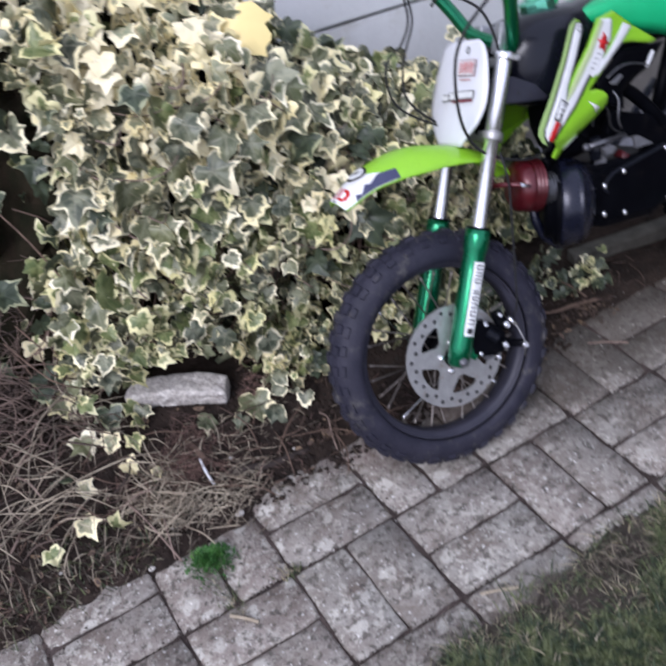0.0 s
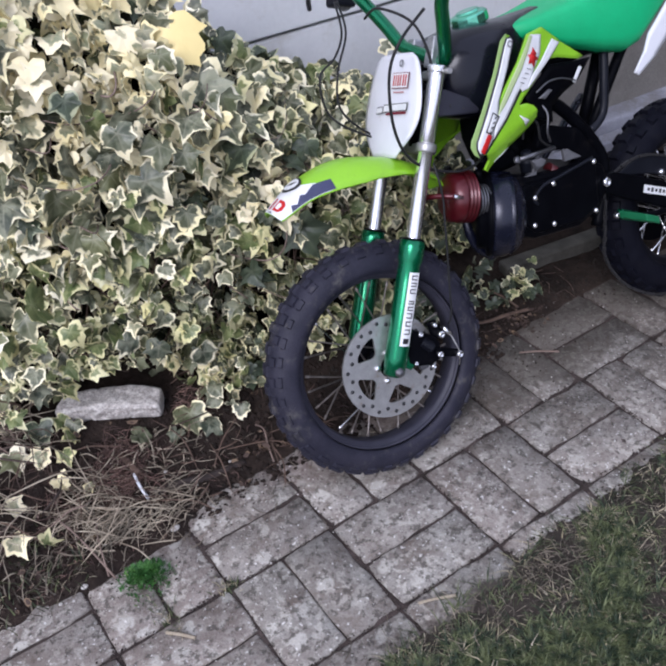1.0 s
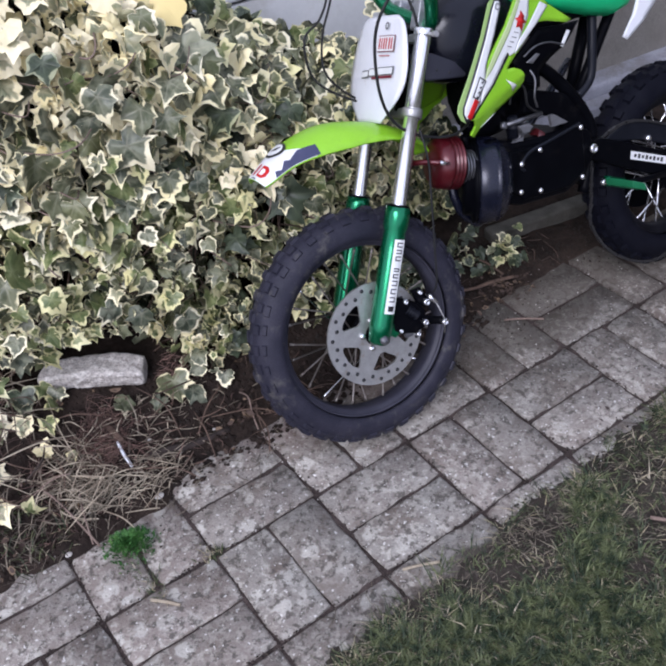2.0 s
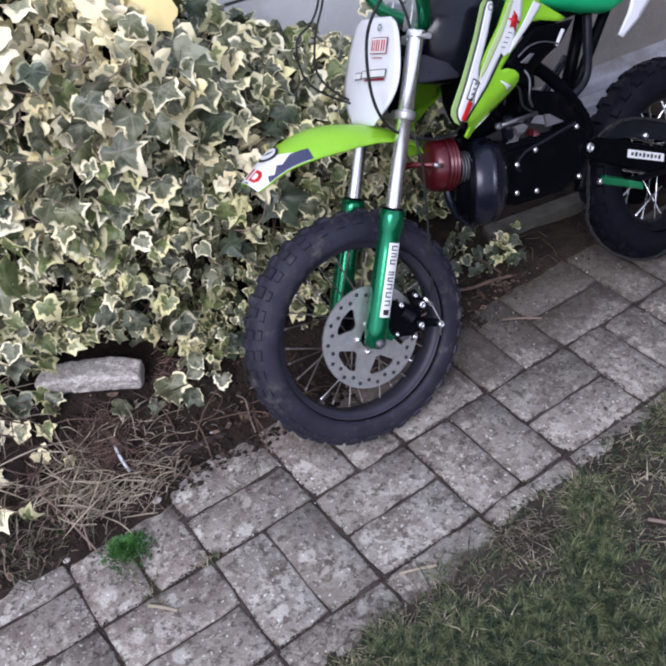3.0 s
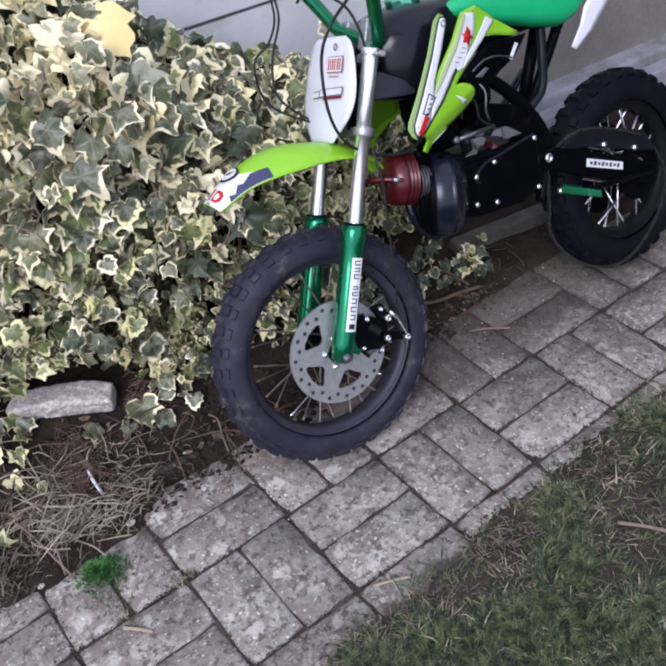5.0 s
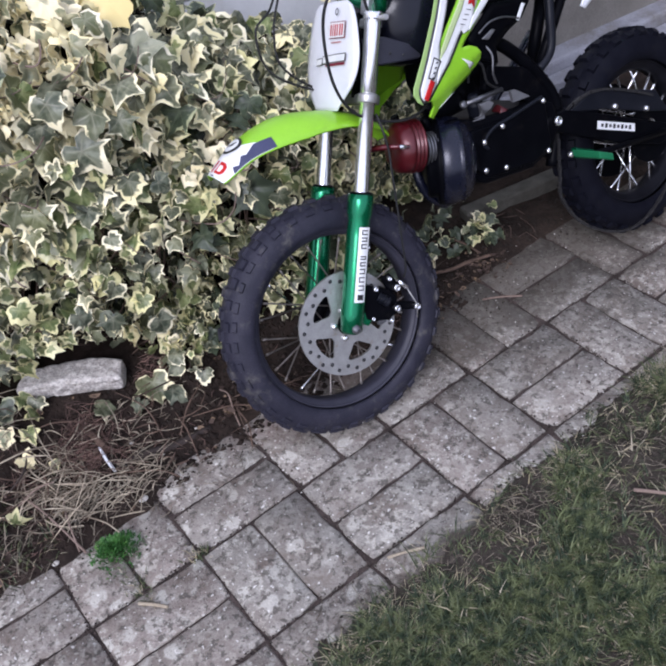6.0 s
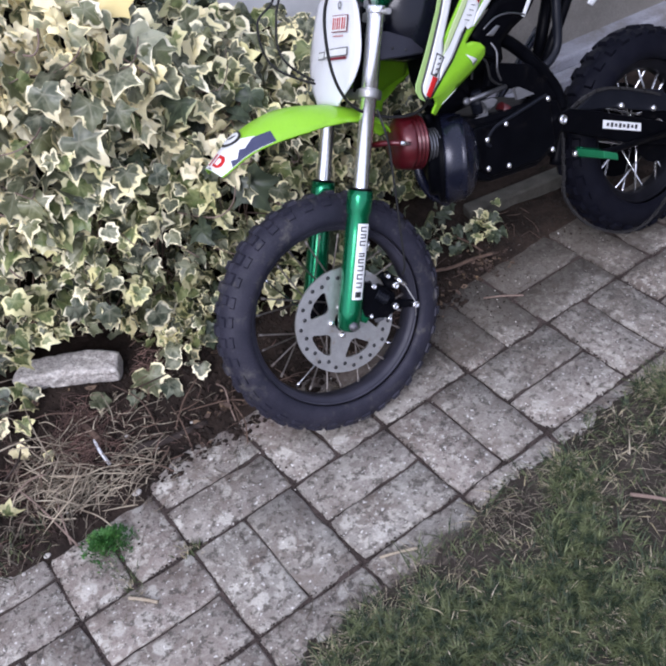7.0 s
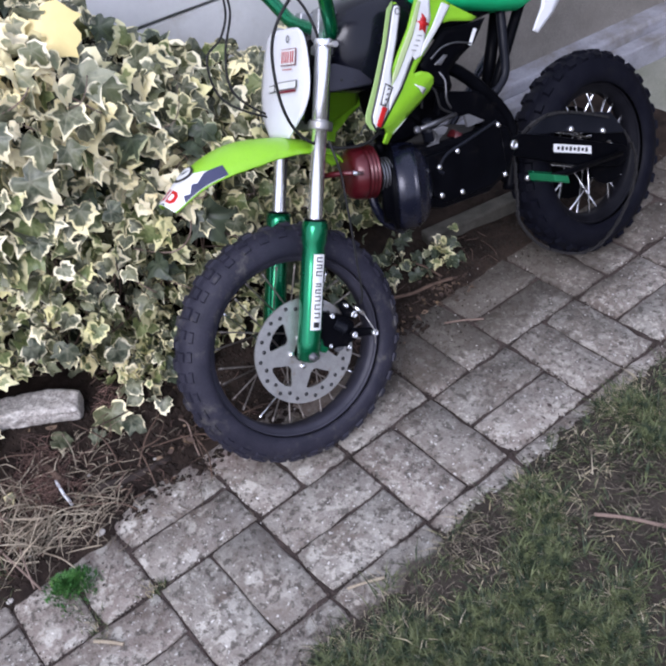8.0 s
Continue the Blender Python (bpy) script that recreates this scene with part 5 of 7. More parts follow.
red = Geo().lathe((-0.208, 0.048, 0.449), (-0.93, 0.22, -0.28), [(-0.020, 0.001), (-0.020, 0.030), (-0.012, 0.042), (0.002, 0.044), (0.006, 0.0452), (0.0075, 0.0418), (0.0100, 0.0418), (0.0112, 0.0455), (0.0128, 0.0455), (0.0140, 0.0415), (0.0165, 0.0415), (0.0177, 0.0455), (0.0193, 0.0455), (0.0205, 0.0412), (0.0230, 0.0412), (0.0242, 0.0455),
                                                              (0.0258, 0.0455), (0.0270, 0.0405), (0.031, 0.038), (0.033, 0.001)], n=40)
part("air_filter", red, RED_METAL, bike, "dark red ribbed engine part")
part("red_stub", Geo().tube(smooth_path([(-0.138, 0.040, 0.474), (-0.156, 0.076, 0.474), (-0.172, 0.096, 0.469)], 4), 0.0048, n=12), RED_METAL, bike)
part("stub_clip", Geo().tube([(-0.168, 0.094, 0.4705), (-0.190, 0.092, 0.4600)], 0.0036, n=10), CHROME, bike)
fin_line = [(0.0, 0.02)] + [q for k in range(5) for q in ((0.0055 * k, 0.029), (0.0055 * k + 0.0025, 0.029), (0.0055 * k + 0.0025, 0.024), (0.0055 * k + 0.0055, 0.024))] + [(0.028, 0.02)]
part("cylinder", Geo().lathe((-0.238, 0.060, 0.432), (-0.93, 0.22, -0.28), fin_line, n=28, smooth=False), STEEL_DARK, case, "dull finned engine cylinder")
carb = part("carburettor", Geo().lathe((-0.335, 0.03, 0.475), (0.85, 0.2, 0.2), [(-0.05, 0.001), (-0.05, 0.020), (0, 0.026), (0.05, 0.018), (0.06, 0.001)], n=20).box((-0.40, 0.02, 0.475), (0.06, 0.05, 0.05)), BLACK_PAINT, bike, "dark carburettor with tarnished fittings")
part("clamp", Geo().tube([(-0.334, 0.080, 0.473), (-0.424, 0.078, 0.463)], 0.0042, n=10), STEEL_DARK, carb)
part("clamp_bolt", Geo().lathe((-0.332, 0.078, 0.473), (0, 1, 0.2), [(0, 0.007), (0.005, 0.007), (0.007, 0.004), (0.007, 0.0003)], n=10), STEEL_DARK, carb)
part("float_bowl", Geo().lathe((-0.375, 0.055, 0.452), (0.1, 0.2, 1), [(-0.026, 0.001), (-0.026, 0.012), (-0.018, 0.013), (0.0, 0.014), (0.004, 0.016), (0.008, 0.016), (0.012, 0.010), (0.022, 0.009), (0.022, 0.001)], n=18), BLACK_PLASTIC, carb)
part("wire", Geo().tube(smooth_path([(-0.362, 0.070, 0.500), (-0.372, 0.078, 0.535), (-0.392, 0.080, 0.520), (-0.398, 0.076, 0.486), (-0.425, 0.076, 0.462)], 6), 0.0024, n=6), CABLE, carb)
part("wire", Geo().tube(smooth_path([(-0.402, 0.074, 0.560), (-0.412, 0.088, 0.532), (-0.405, 0.088, 0.500), (-0.415, 0.080, 0.478)], 6), 0.0022, n=6), STEEL_DARK, carb)
# an added black block that fills the gap under the tank with dark
part("air_box", Geo().slab(lambda d: [(x, d, z) for x, z in ((-0.318, 0.570), (-0.370, 0.585), (-0.440, 0.560), (-0.470, 0.500), (-0.425, 0.468), (-0.350, 0.455), (-0.322, 0.470), (-0.312, 0.515))], -0.040, 0.045), BLACK_PAINT, bike, "black block added to keep the gap under the tank dark", bevel=0.010)
part("red_fitting", Geo().tube([(-0.410, 0.066, 0.428), (-0.436, 0.068, 0.408)], [0.0120, 0.0100], n=12), RED_SHADED, carb)
# a pale plate added in place of the kerb showing through a gap
part("bright_fitting", Geo().slab(lambda d: [(x, 0.076 + d, z) for x, z in ((-0.442, 0.453), (-0.453, 0.451), (-0.484, 0.426), (-0.443, 0.431))], -0.003, 0.003), ALU_DULL, carb)
part("bright_fitting", Geo().slab(lambda d: [(x, 0.076 + d, z) for x, z in ((-0.366, 0.460), (-0.390, 0.457), (-0.400, 0.449), (-0.388, 0.441), (-0.376, 0.443), (-0.366, 0.436), (-0.333, 0.438), (-0.331, 0.434), (-0.366, 0.430), (-0.372, 0.444))], -0.004, 0.004), ALU_DULL, carb, bevel=0.002)
part("exhaust", Geo().tube(smooth_path([(-0.244, 0.02, 0.410), (-0.236, 0.028, 0.375), (-0.243, 0.030, 0.343), (-0.264, 0.028, 0.317), (-0.292, 0.015, 0.303), (-0.37, -0.06, 0.32), (-0.50, -0.09, 0.36), (-0.70, -0.11, 0.47)], 6), 0.0085, n=16), COVER_BLACK, bike, "black exhaust pipe")

# rear end: swing arm, chain guard, chain and foot pegs
for y in (0.072, -0.072):
    arm = part("swing_arm", Geo().slab(lambda d: [(x, y + d, z) for x, z in ((-0.515, 0.372), (-0.560, 0.368), (-0.650, 0.322), (-0.790, 0.246), (-0.835, 0.222), (-0.835, 0.196), (-0.800, 0.192), (-0.700, 0.236), (-0.560, 0.318), (-0.515, 0.345))], -0.009, 0.009), BLACK_PAINT, bike, "black box swing arm", bevel=0.003)
    part("arm_brace", Geo().tube([(-0.600, 0.088 * math.copysign(1, y), 0.262), (-0.642, 0.090 * math.copysign(1, y), 0.251), (-0.806, 0.088 * math.copysign(1, y), 0.217)], 0.0065, n=8), BLACK_PAINT, arm)
    part("axle_nut", Geo().lathe((-0.802, y + math.copysign(0.009, y), 0.218), (0, math.copysign(1, y), 0), [(0, 0.009), (0.006, 0.009), (0.008, 0.006), (0.008, 0.0005)], n=6), BLACK_PAINT, arm)
    if y > 0:
        part("label", Geo().slab(lambda d: [(x, 0.0815 + d, z) for x, z in ((-0.634, 0.314), (-0.732, 0.266), (-0.728, 0.251), (-0.629, 0.299))], 0.0, 0.001), WHITE_STICKER, arm, "white label with dark marks")
        for k in range(8):
            a, b = Vector((-0.638, 0.0826, 0.3035)), Vector((-0.722, 0.0826, 0.2625))
            p = a.lerp(b, (k + 0.5) / 8)
            part("mark", Geo().box(p, (0.007, 0.0006, 0.0085 if k % 2 else 0.006), Matrix.Rotation(radians(-26), 3, "Y")), DARK_STICKER, arm)
guardp = part("chain_guard", Geo().slab(lambda d: [(x, 0.060 + d, z) for x, z in ((-0.585, 0.350), (-0.660, 0.366), (-0.830, 0.296), (-0.862, 0.238), (-0.800, 0.262), (-0.680, 0.318))], -0.003, 0.003), BLACK_PLASTIC, bike, "black plastic chain guard", bevel=0.002)
for x, z in ((-0.706, 0.312), (-0.793, 0.271)):
    part("bolt", Geo().lathe((x, 0.062, z), (0, 1, 0), [(0, 0.0066), (0.004, 0.0066), (0.007, 0.004), (0.007, 0.0003)], n=12), CHROME, guardp)
chain_line = smooth_path([(-0.535, 0.068, 0.300), (-0.520, 0.072, 0.255), (-0.508, 0.075, 0.210), (-0.545, 0.075, 0.140), (-0.618, 0.075, 0.082), (-0.692, 0.075, 0.058), (-0.765, 0.075, 0.074), (-0.835, 0.072, 0.120), (-0.872, 0.068, 0.18), (-0.860, 0.052, 0.25), (-0.80, 0.064, 0.300), (-0.66, 0.066, 0.364), (-0.56, 0.062, 0.350)], 9, closed=True)
chain = Geo()
for i in range(0, len(chain_line), 2):
    p, q = chain_line[i], chain_line[(i + 2) % len(chain_line)]
    d = (q - p)
    mid = (p + q) / 2
    rot = Matrix.Rotation(math.atan2(-d.z, d.x), 3, "Y")
    chain.box(mid, (d.length * 0.92, 0.006 if i % 4 else 0.0035, 0.0048), rot)
part("chain", chain, CHAIN_STEEL, bike, "slack dusty drive chain")
part("sprocket", Geo().lathe((-0.802, 0.056, 0.218), (0, 1, 0), [(-0.002, 0.026), (-0.002, 0.062), (0.002, 0.062), (0.002, 0.026)], n=40, smooth=False, closed=True), BLACK_PAINT, bike)
for y in (1, -1):
    peg = part("foot_peg", Geo().slab(lambda d: [(x, y * (0.105 + yy), 0.296 + d - 0.55 * (abs(x) - 0.53)) for x, yy in ((-0.530, 0.0), (-0.548, 0.0), (-0.556, 0.072), (-0.522, 0.072))], -0.007, 0.007), PEG_LIT_GREEN, bike, "green metal foot peg", bevel=0.002)
    part("peg_bolt", Geo().lathe((-0.535, y * 0.092, 0.290), (0, y, 0), [(0, 0.0055), (0.006, 0.0055), (0.008, 0.0035), (0.008, 0.0004)], n=8), CHROME, peg)
# an added plate in the darker green, standing for the peg's shaded side
part("side_pad", Geo().slab(lambda d: [(x, 0.080 + d, z) for x, z in ((-0.560, 0.292), (-0.640, 0.250), (-0.636, 0.232), (-0.556, 0.272))], -0.006, 0.008), GREEN_METAL, bike, "darker green side of the foot peg, shade in its colour", bevel=0.002)


# ---- ivy ----
def leaf_geo(rng, size, broad=None):
    """One ivy leaf, flat on x and y with its tip towards -y, slightly folded; margin runs from 0 in the middle to 1 at the rim."""
    lobes = [(90, 0.24), (68, 0.54), (46, 0.72), (26, 0.62), (8, 0.56), (-8, 0.74), (-22, 0.98), (-34, 0.76), (-52, 0.56), (-66, 0.68), (-79, 0.92), (-90, 1.22)]
    broad = rng.uniform(0.15, 0.95) if broad is None else broad          # some leaves are fuller between their lobes
    lobes = [(a, r + broad * 0.30 * (k in (3, 4, 8, 9))) for k, (a, r) in enumerate(lobes)]
    pts = [(a, r) for a, r in lobes] + [(-180 - a, r) for a, r in reversed(lobes[:-1])]
    pts = [(a + rng.uniform(-4, 4), r * rng.uniform(0.87, 1.12)) for a, r in pts[:-1]]
    n = len(pts)
    g = Geo()
    curl, fold, twist = rng.uniform(-0.35, 1.2), rng.uniform(-0.1, 1.2), rng.uniform(-0.8, 0.8)

    def put(x, y, m, v=0.0):
        z = fold * abs(x) * 0.55 - curl * (y * y + x * x) * 0.55 + twist * x * y + rng.uniform(-0.07, 0.07)
        g.v.append(Vector((x, y, z)) * size * 0.5)
        g.margin.append(m)
        g.vein.append(v)
    put(0, 0.05, 0.0, 1.0)
    for k, (a, r) in enumerate(pts):
        lobe = 1.0 if k in (2, 6, 11, 16, 20) else 0.0
        put(0.46 * r * math.cos(radians(a)), 0.46 * r * math.sin(radians(a)), 0.35, lobe * 0.9)
    for k, (a, r) in enumerate(pts):
        put(r * math.cos(radians(a)), r * math.sin(radians(a)), 1.0, 0.6 if k in (2, 6, 11, 16, 20) else 0.0)
    for i in range(n):
        j = (i + 1) % n
        g.f += [[0, 1 + i, 1 + j], [1 + i, 1 + n + i, 1 + n + j, 1 + j]]
    g.smooth = [True] * len(g.f)
    return g


def join(into, g, m):
    k = len(into.v)
    into.v += [m @ p for p in g.v]
    into.f += [[k + i for i in f] for f in g.f]
    into.smooth += g.smooth
    into.margin += g.margin
    into.vein += g.vein


def ivy_top(x):
    pts = [(-0.6, 0.80), (-0.2, 0.95), (0.0, 0.95), (0.30, 0.79), (0.42, 0.665), (0.50, 0.60), (0.57, 0.555), (0.67, 0.525), (0.76, 0.48), (0.84, 0.39), (0.92, 0.24), (1.02, 0.10), (1.10, 0.04)]
    for (x0, z0), (x1, z1) in zip(pts, pts[1:]):
        if x <= x1:
            return z0 + (z1 - z0) * (x - x0) / (x1 - x0)
    return 0.03


def ivy_gap(z):
    """Where the variegated growth ends, at each height: beyond it plain green leaves, darkened for shade."""
    return min(max(-0.17 + (z - 0.40) * 0.50, -0.19), -0.055) - 0.05 * min(max((z - 0.68) / 0.1, 0.0), 1.0)


def ivy_front(x, z):
    """The y of the ivy's front face."""
    y = 0.585 + 0.16 * max(0, (z - 0.45)) + 0.05 * math.sin(x * 9 + z * 5) * 0.6 + 0.05 * noise.noise((x * 5, z * 5, 7))
    y += 0.16 * max(0, x - 0.45) ** 1.0 + 0.35 * max(0, -0.06 - x) + 0.9 * min(max(0, ivy_gap(z) - x), 0.25)
    y += 0.55 * max(0, 0.24 - z) * min(max((0.20 - x) / 0.08, 0.15), 1.0)
    top = ivy_top(x)
    if z > top - 0.18:
        y += 0.9 * (z - top + 0.18) ** 1.3
    return min(y, 0.885)


def leaf_pose(rng, x, z, depth):
    y = ivy_front(x, z) + depth
    yaw, lift = rng.gauss(0, 48), rng.gauss(20, 32)
    roll = rng.gauss(0, 34)
    return Matrix.Translation((x, y, z)) @ Matrix.Rotation(radians(yaw), 4, "Z") @ Matrix.Rotation(radians(90 - lift), 4, "X") @ Matrix.Rotation(radians(roll), 4, "Z")


rng = random.Random(11)
ivy = thing("ivy", "dense variegated ivy with green and cream leaves against the wall", "ivy")
ivy.location = (0.3, 0.7, 0.05)
LEAF_SIZE = 0.06
LEAF_KINDS = (("green", LEAF), ("cream", LEAF_CREAM), ("yellow", LEAF_YELLOW), ("dark", LEAF_DARK))
LEAF_SHAPES = {}
for nm, mt in LEAF_KINDS:
    LEAF_SHAPES[nm] = [leaf_geo(random.Random(100 + 7 * k), LEAF_SIZE) for k in range(16)]


def creaminess(x, z):
    return max(0.0, 1 - ((x - 0.145) / 0.22) ** 2 - ((z - 0.78) / 0.22) ** 2) * 1.0 + max(0.0, 1 - ((x + 0.05) / 0.20) ** 2 - ((z - 0.30) / 0.16) ** 2) * 0.22 + 0.13 + max(0.0, 1 - ((x - 0.30) / 0.13) ** 2 - ((z - 0.53) / 0.12) ** 2) * 0.40 + max(0.0, 1 - ((x - 0.03) / 0.10) ** 2 - ((z - 0.53) / 0.10) ** 2) * 0.35


def leaf_kind(rng, x, z, depth):
    if rng.random() < creaminess(x, z) * (0.15 if x < ivy_gap(z) else 1.0) and depth < 0.09:
        return "cream" if z > 0.42 or rng.random() < 0.35 else "yellow"
    if rng.random() < (0.14 + (0.24 if z < 0.45 else 0.0)) * (0.2 if x < ivy_gap(z) else 1.0):
        return "yellow"
    # deep leaves and those past the gap take the dark colour for shade
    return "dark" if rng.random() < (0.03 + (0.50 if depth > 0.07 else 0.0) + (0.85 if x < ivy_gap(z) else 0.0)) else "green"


foliage = {nm: Geo() for nm, _ in LEAF_KINDS}
single = []
shared = {(nm, k): LEAF_SHAPES[nm][k].data("leaf", mt) for nm, mt in LEAF_KINDS for k in range(16)}
count = 0
while count < 3100:
    x, z = rng.uniform(-0.42, 1.06), rng.uniform(0.04, 1.0)
    low = 0.175 + 0.02 * noise.noise((x * 14, 0, 0)) if x < 0.12 else (0.040 if x < 0.70 else 0.0)
    if z > ivy_top(x) or z < low or (x < ivy_gap(z) and rng.random() < (0.80 if z > 0.46 else 0.92)):
        continue
    if x < 0.1 and z < 0.2 + 0.3 * max(0, -x) and rng.random() < 0.5:
        continue
    layer = rng.random()
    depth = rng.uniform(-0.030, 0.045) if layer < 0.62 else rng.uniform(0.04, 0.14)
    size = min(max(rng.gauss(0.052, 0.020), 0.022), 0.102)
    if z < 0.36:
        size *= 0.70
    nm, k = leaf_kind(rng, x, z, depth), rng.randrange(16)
    if nm == "cream":
        size = min(size, 0.062)
    m = leaf_pose(rng, x, z, depth) @ Matrix.Scale(size / LEAF_SIZE, 4)
    count += 1
    if layer < 0.62 and len(single) < 255 and size > 0.05 and -0.1 < x < 0.6:
        single.append((nm, k, m))
    else:
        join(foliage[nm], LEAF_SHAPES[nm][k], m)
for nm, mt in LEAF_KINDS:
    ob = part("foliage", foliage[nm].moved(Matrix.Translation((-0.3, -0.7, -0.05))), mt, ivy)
    tagged(ob, kind="stuff")
for nm, k, m in single:
    ob = new("leaf", shared[(nm, k)])
    ob.parent = ivy
    ob.matrix_local = Matrix.Translation((-0.3, -0.7, -0.05)) @ m

# the largest leaves, hanging in front of the rest
large = [leaf_geo(random.Random(300 + k), LEAF_SIZE, 0.25 + 0.12 * k).data("leaf", LEAF_LARGE) for k in range(6)]
for x, z, size, turn, nm in ((0.113, 0.667, 0.083, 10, "green"), (0.172, 0.629, 0.078, -20, "green"), (0.141, 0.573, 0.106, 35, "green"), (0.201, 0.482, 0.072, -10, "green"), (0.213, 0.596, 0.067, 10, "green"), (0.314, 0.645, 0.094, 0, "green"), (0.230, 0.739, 0.067, 30, "green"),
                             (0.249, 0.458, 0.056, 40, "green"), (0.375, 0.700, 0.069, 30, "dark"), (0.058, 0.728, 0.067, 0, "dark"), (0.155, 0.524, 0.061, -10, "yellow"),
                             (0.037, 0.293, 0.069, 15, "green"), (0.088, 0.262, 0.064, -15, "green"), (0.175, 0.182, 0.073, 5, "green"), (-0.047, 0.356, 0.069, 20, "yellow"), (0.118, 0.467, 0.058, -25, "green"), (0.341, 0.430, 0.053, 10, "green"), (0.035, 0.428, 0.056, 30, "yellow"), (0.149, 0.269, 0.053, -40, "yellow"), (0.449, 0.346, 0.058, 15, "green")):
    ob = new("leaf", large[rng.randrange(6)] if nm == "green" else shared[(nm, rng.randrange(16))])
    ob.parent = ivy
    ob.matrix_local = Matrix.Translation((x - 0.3, ivy_front(x, z) - 0.036 - 0.7, z - 0.05)) @ Matrix.Rotation(radians(rng.gauss(-5, 14)), 4, "Z") @ Matrix.Rotation(radians(62 + rng.gauss(0, 10)), 4, "X") @ Matrix.Rotation(radians(turn), 4, "Z") @ Matrix.Scale(0.88 * size / LEAF_SIZE, 4)

# small curled growth along the foot of the ivy, beside the path and under the engine
hem = {nm: Geo() for nm, _ in LEAF_KINDS}
for _ in range(220):
    x, z = (rng.uniform(0.17, 0.34), abs(rng.gauss(0.03, 0.05)) + 0.015) if rng.random() < 0.5 else (rng.uniform(0.60, 0.84), abs(rng.gauss(0.02, 0.06)) + 0.015)
    y = 0.580 + 0.25 * max(0.0, 0.08 - z) + rng.gauss(0, 0.03) - 0.06 * (x > 0.5)
    nm = rng.choice(("yellow", "yellow", "green", "green", "cream") if x < 0.24 else ("green", "green", "dark") if x < 0.5 else ("green", "dark", "dark"))
    pose_ = leaf_pose(rng, x, z, 0.0)
    pose_.translation = Vector((x, y, bank(x, y) + z))
    join(hem[nm], LEAF_SHAPES[nm][rng.randrange(16)], pose_ @ Matrix.Scale(rng.uniform(0.34, 0.80), 4))
for _ in range(190):
    x, z = (rng.uniform(0.56, 0.84), rng.uniform(0.30, 0.56)) if rng.random() < 0.55 else (rng.uniform(0.80, 1.04), rng.uniform(0.05, 0.40))
    if z < ivy_top(x) + 0.10 * (x > 0.8):
        nm = rng.choice(("green", "green", "dark", "yellow"))
        join(hem[nm], LEAF_SHAPES[nm][rng.randrange(16)], leaf_pose(rng, x, z, rng.uniform(-0.02, 0.03)) @ Matrix.Scale(rng.uniform(0.5, 1.0), 4))
for nm, mt in LEAF_KINDS:
    tagged(part("foliage", hem[nm].moved(Matrix.Translation((-0.3, -0.7, -0.05))), mt, ivy), kind="stuff")
for _ in range(34):
    x, z = rng.uniform(-0.05, 0.66), rng.uniform(0.25, 0.75)
    lng, a = rng.uniform(0.05, 0.14), rng.uniform(-1.1, 0.4)
    pts = []
    for k in range(4):
        px, pz = x + lng * math.cos(a) * k / 3, z + lng * math.sin(a) * k / 3 + rng.uniform(-0.006, 0.006)
        pts.append(Vector((px - 0.3, ivy_front(px, pz) - 0.028 + rng.uniform(-0.012, 0.012) + 0.05 * (k in (0, 3)) - 0.7, pz - 0.05)))
    if z < ivy_top(x) - 0.1:
        part("runner", Geo().tube(smooth_path(pts, 4), rng.uniform(0.0008, 0.0017), n=5, caps=False), DRY_MAT, ivy)

pale_leaf = leaf_geo(random.Random(121), LEAF_SIZE, 0.8).moved(Matrix.Scale(0.35, 4, (0, 0, 1))).data("leaf", LEAF_PALE)
for x, y, z, size, yaw in ((0.282, 0.650, 0.742, 0.112, -20),):
    ob = new("leaf", pale_leaf)
    ob.parent = ivy
    ob.matrix_local = Matrix.Translation((x - 0.3, y - 0.7, z - 0.05)) @ Matrix.Rotation(radians(yaw), 4, "Z") @ Matrix.Rotation(radians(56), 4, "X") @ Matrix.Rotation(radians(30), 4, "Z") @ Matrix.Scale(size / LEAF_SIZE, 4)

# a dark bumpy sheet near the wall whose colour puts shade into the leaf gaps
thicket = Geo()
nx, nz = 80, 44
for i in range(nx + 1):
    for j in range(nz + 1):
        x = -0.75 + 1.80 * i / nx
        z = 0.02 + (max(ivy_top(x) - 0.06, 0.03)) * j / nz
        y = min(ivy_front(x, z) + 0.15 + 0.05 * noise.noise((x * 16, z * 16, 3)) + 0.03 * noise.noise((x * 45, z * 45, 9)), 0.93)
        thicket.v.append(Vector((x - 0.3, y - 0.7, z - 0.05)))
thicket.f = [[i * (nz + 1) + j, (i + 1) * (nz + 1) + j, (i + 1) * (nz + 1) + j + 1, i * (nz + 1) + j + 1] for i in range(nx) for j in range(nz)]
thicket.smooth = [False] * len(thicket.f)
part("thicket", thicket, GAP_SHADE, ivy, "dark sheet behind the leaves, giving the gaps their shade")
stems = Geo()
for _ in range(90):
    x, z = rng.uniform(-0.25, 0.9), rng.uniform(0.05, 0.35)
    pts = [(x, ivy_front(x, z) + 0.05, z)]
    for _ in range(4):
        x, z = x + rng.uniform(-0.06, 0.06), z + rng.uniform(0.02, 0.09)
        pts.append((x, ivy_front(x, min(z, 0.8)) + rng.uniform(0.0, 0.07), z))
    if z < ivy_top(x):
        stems.tube([Vector(p) - Vector((0.3, 0.7, 0.05)) for p in smooth_path(pts, 3)], rng.uniform(0.0008, 0.0018), n=5, caps=False)
part("stem", stems, TWIG, ivy, "thin brown ivy stems")


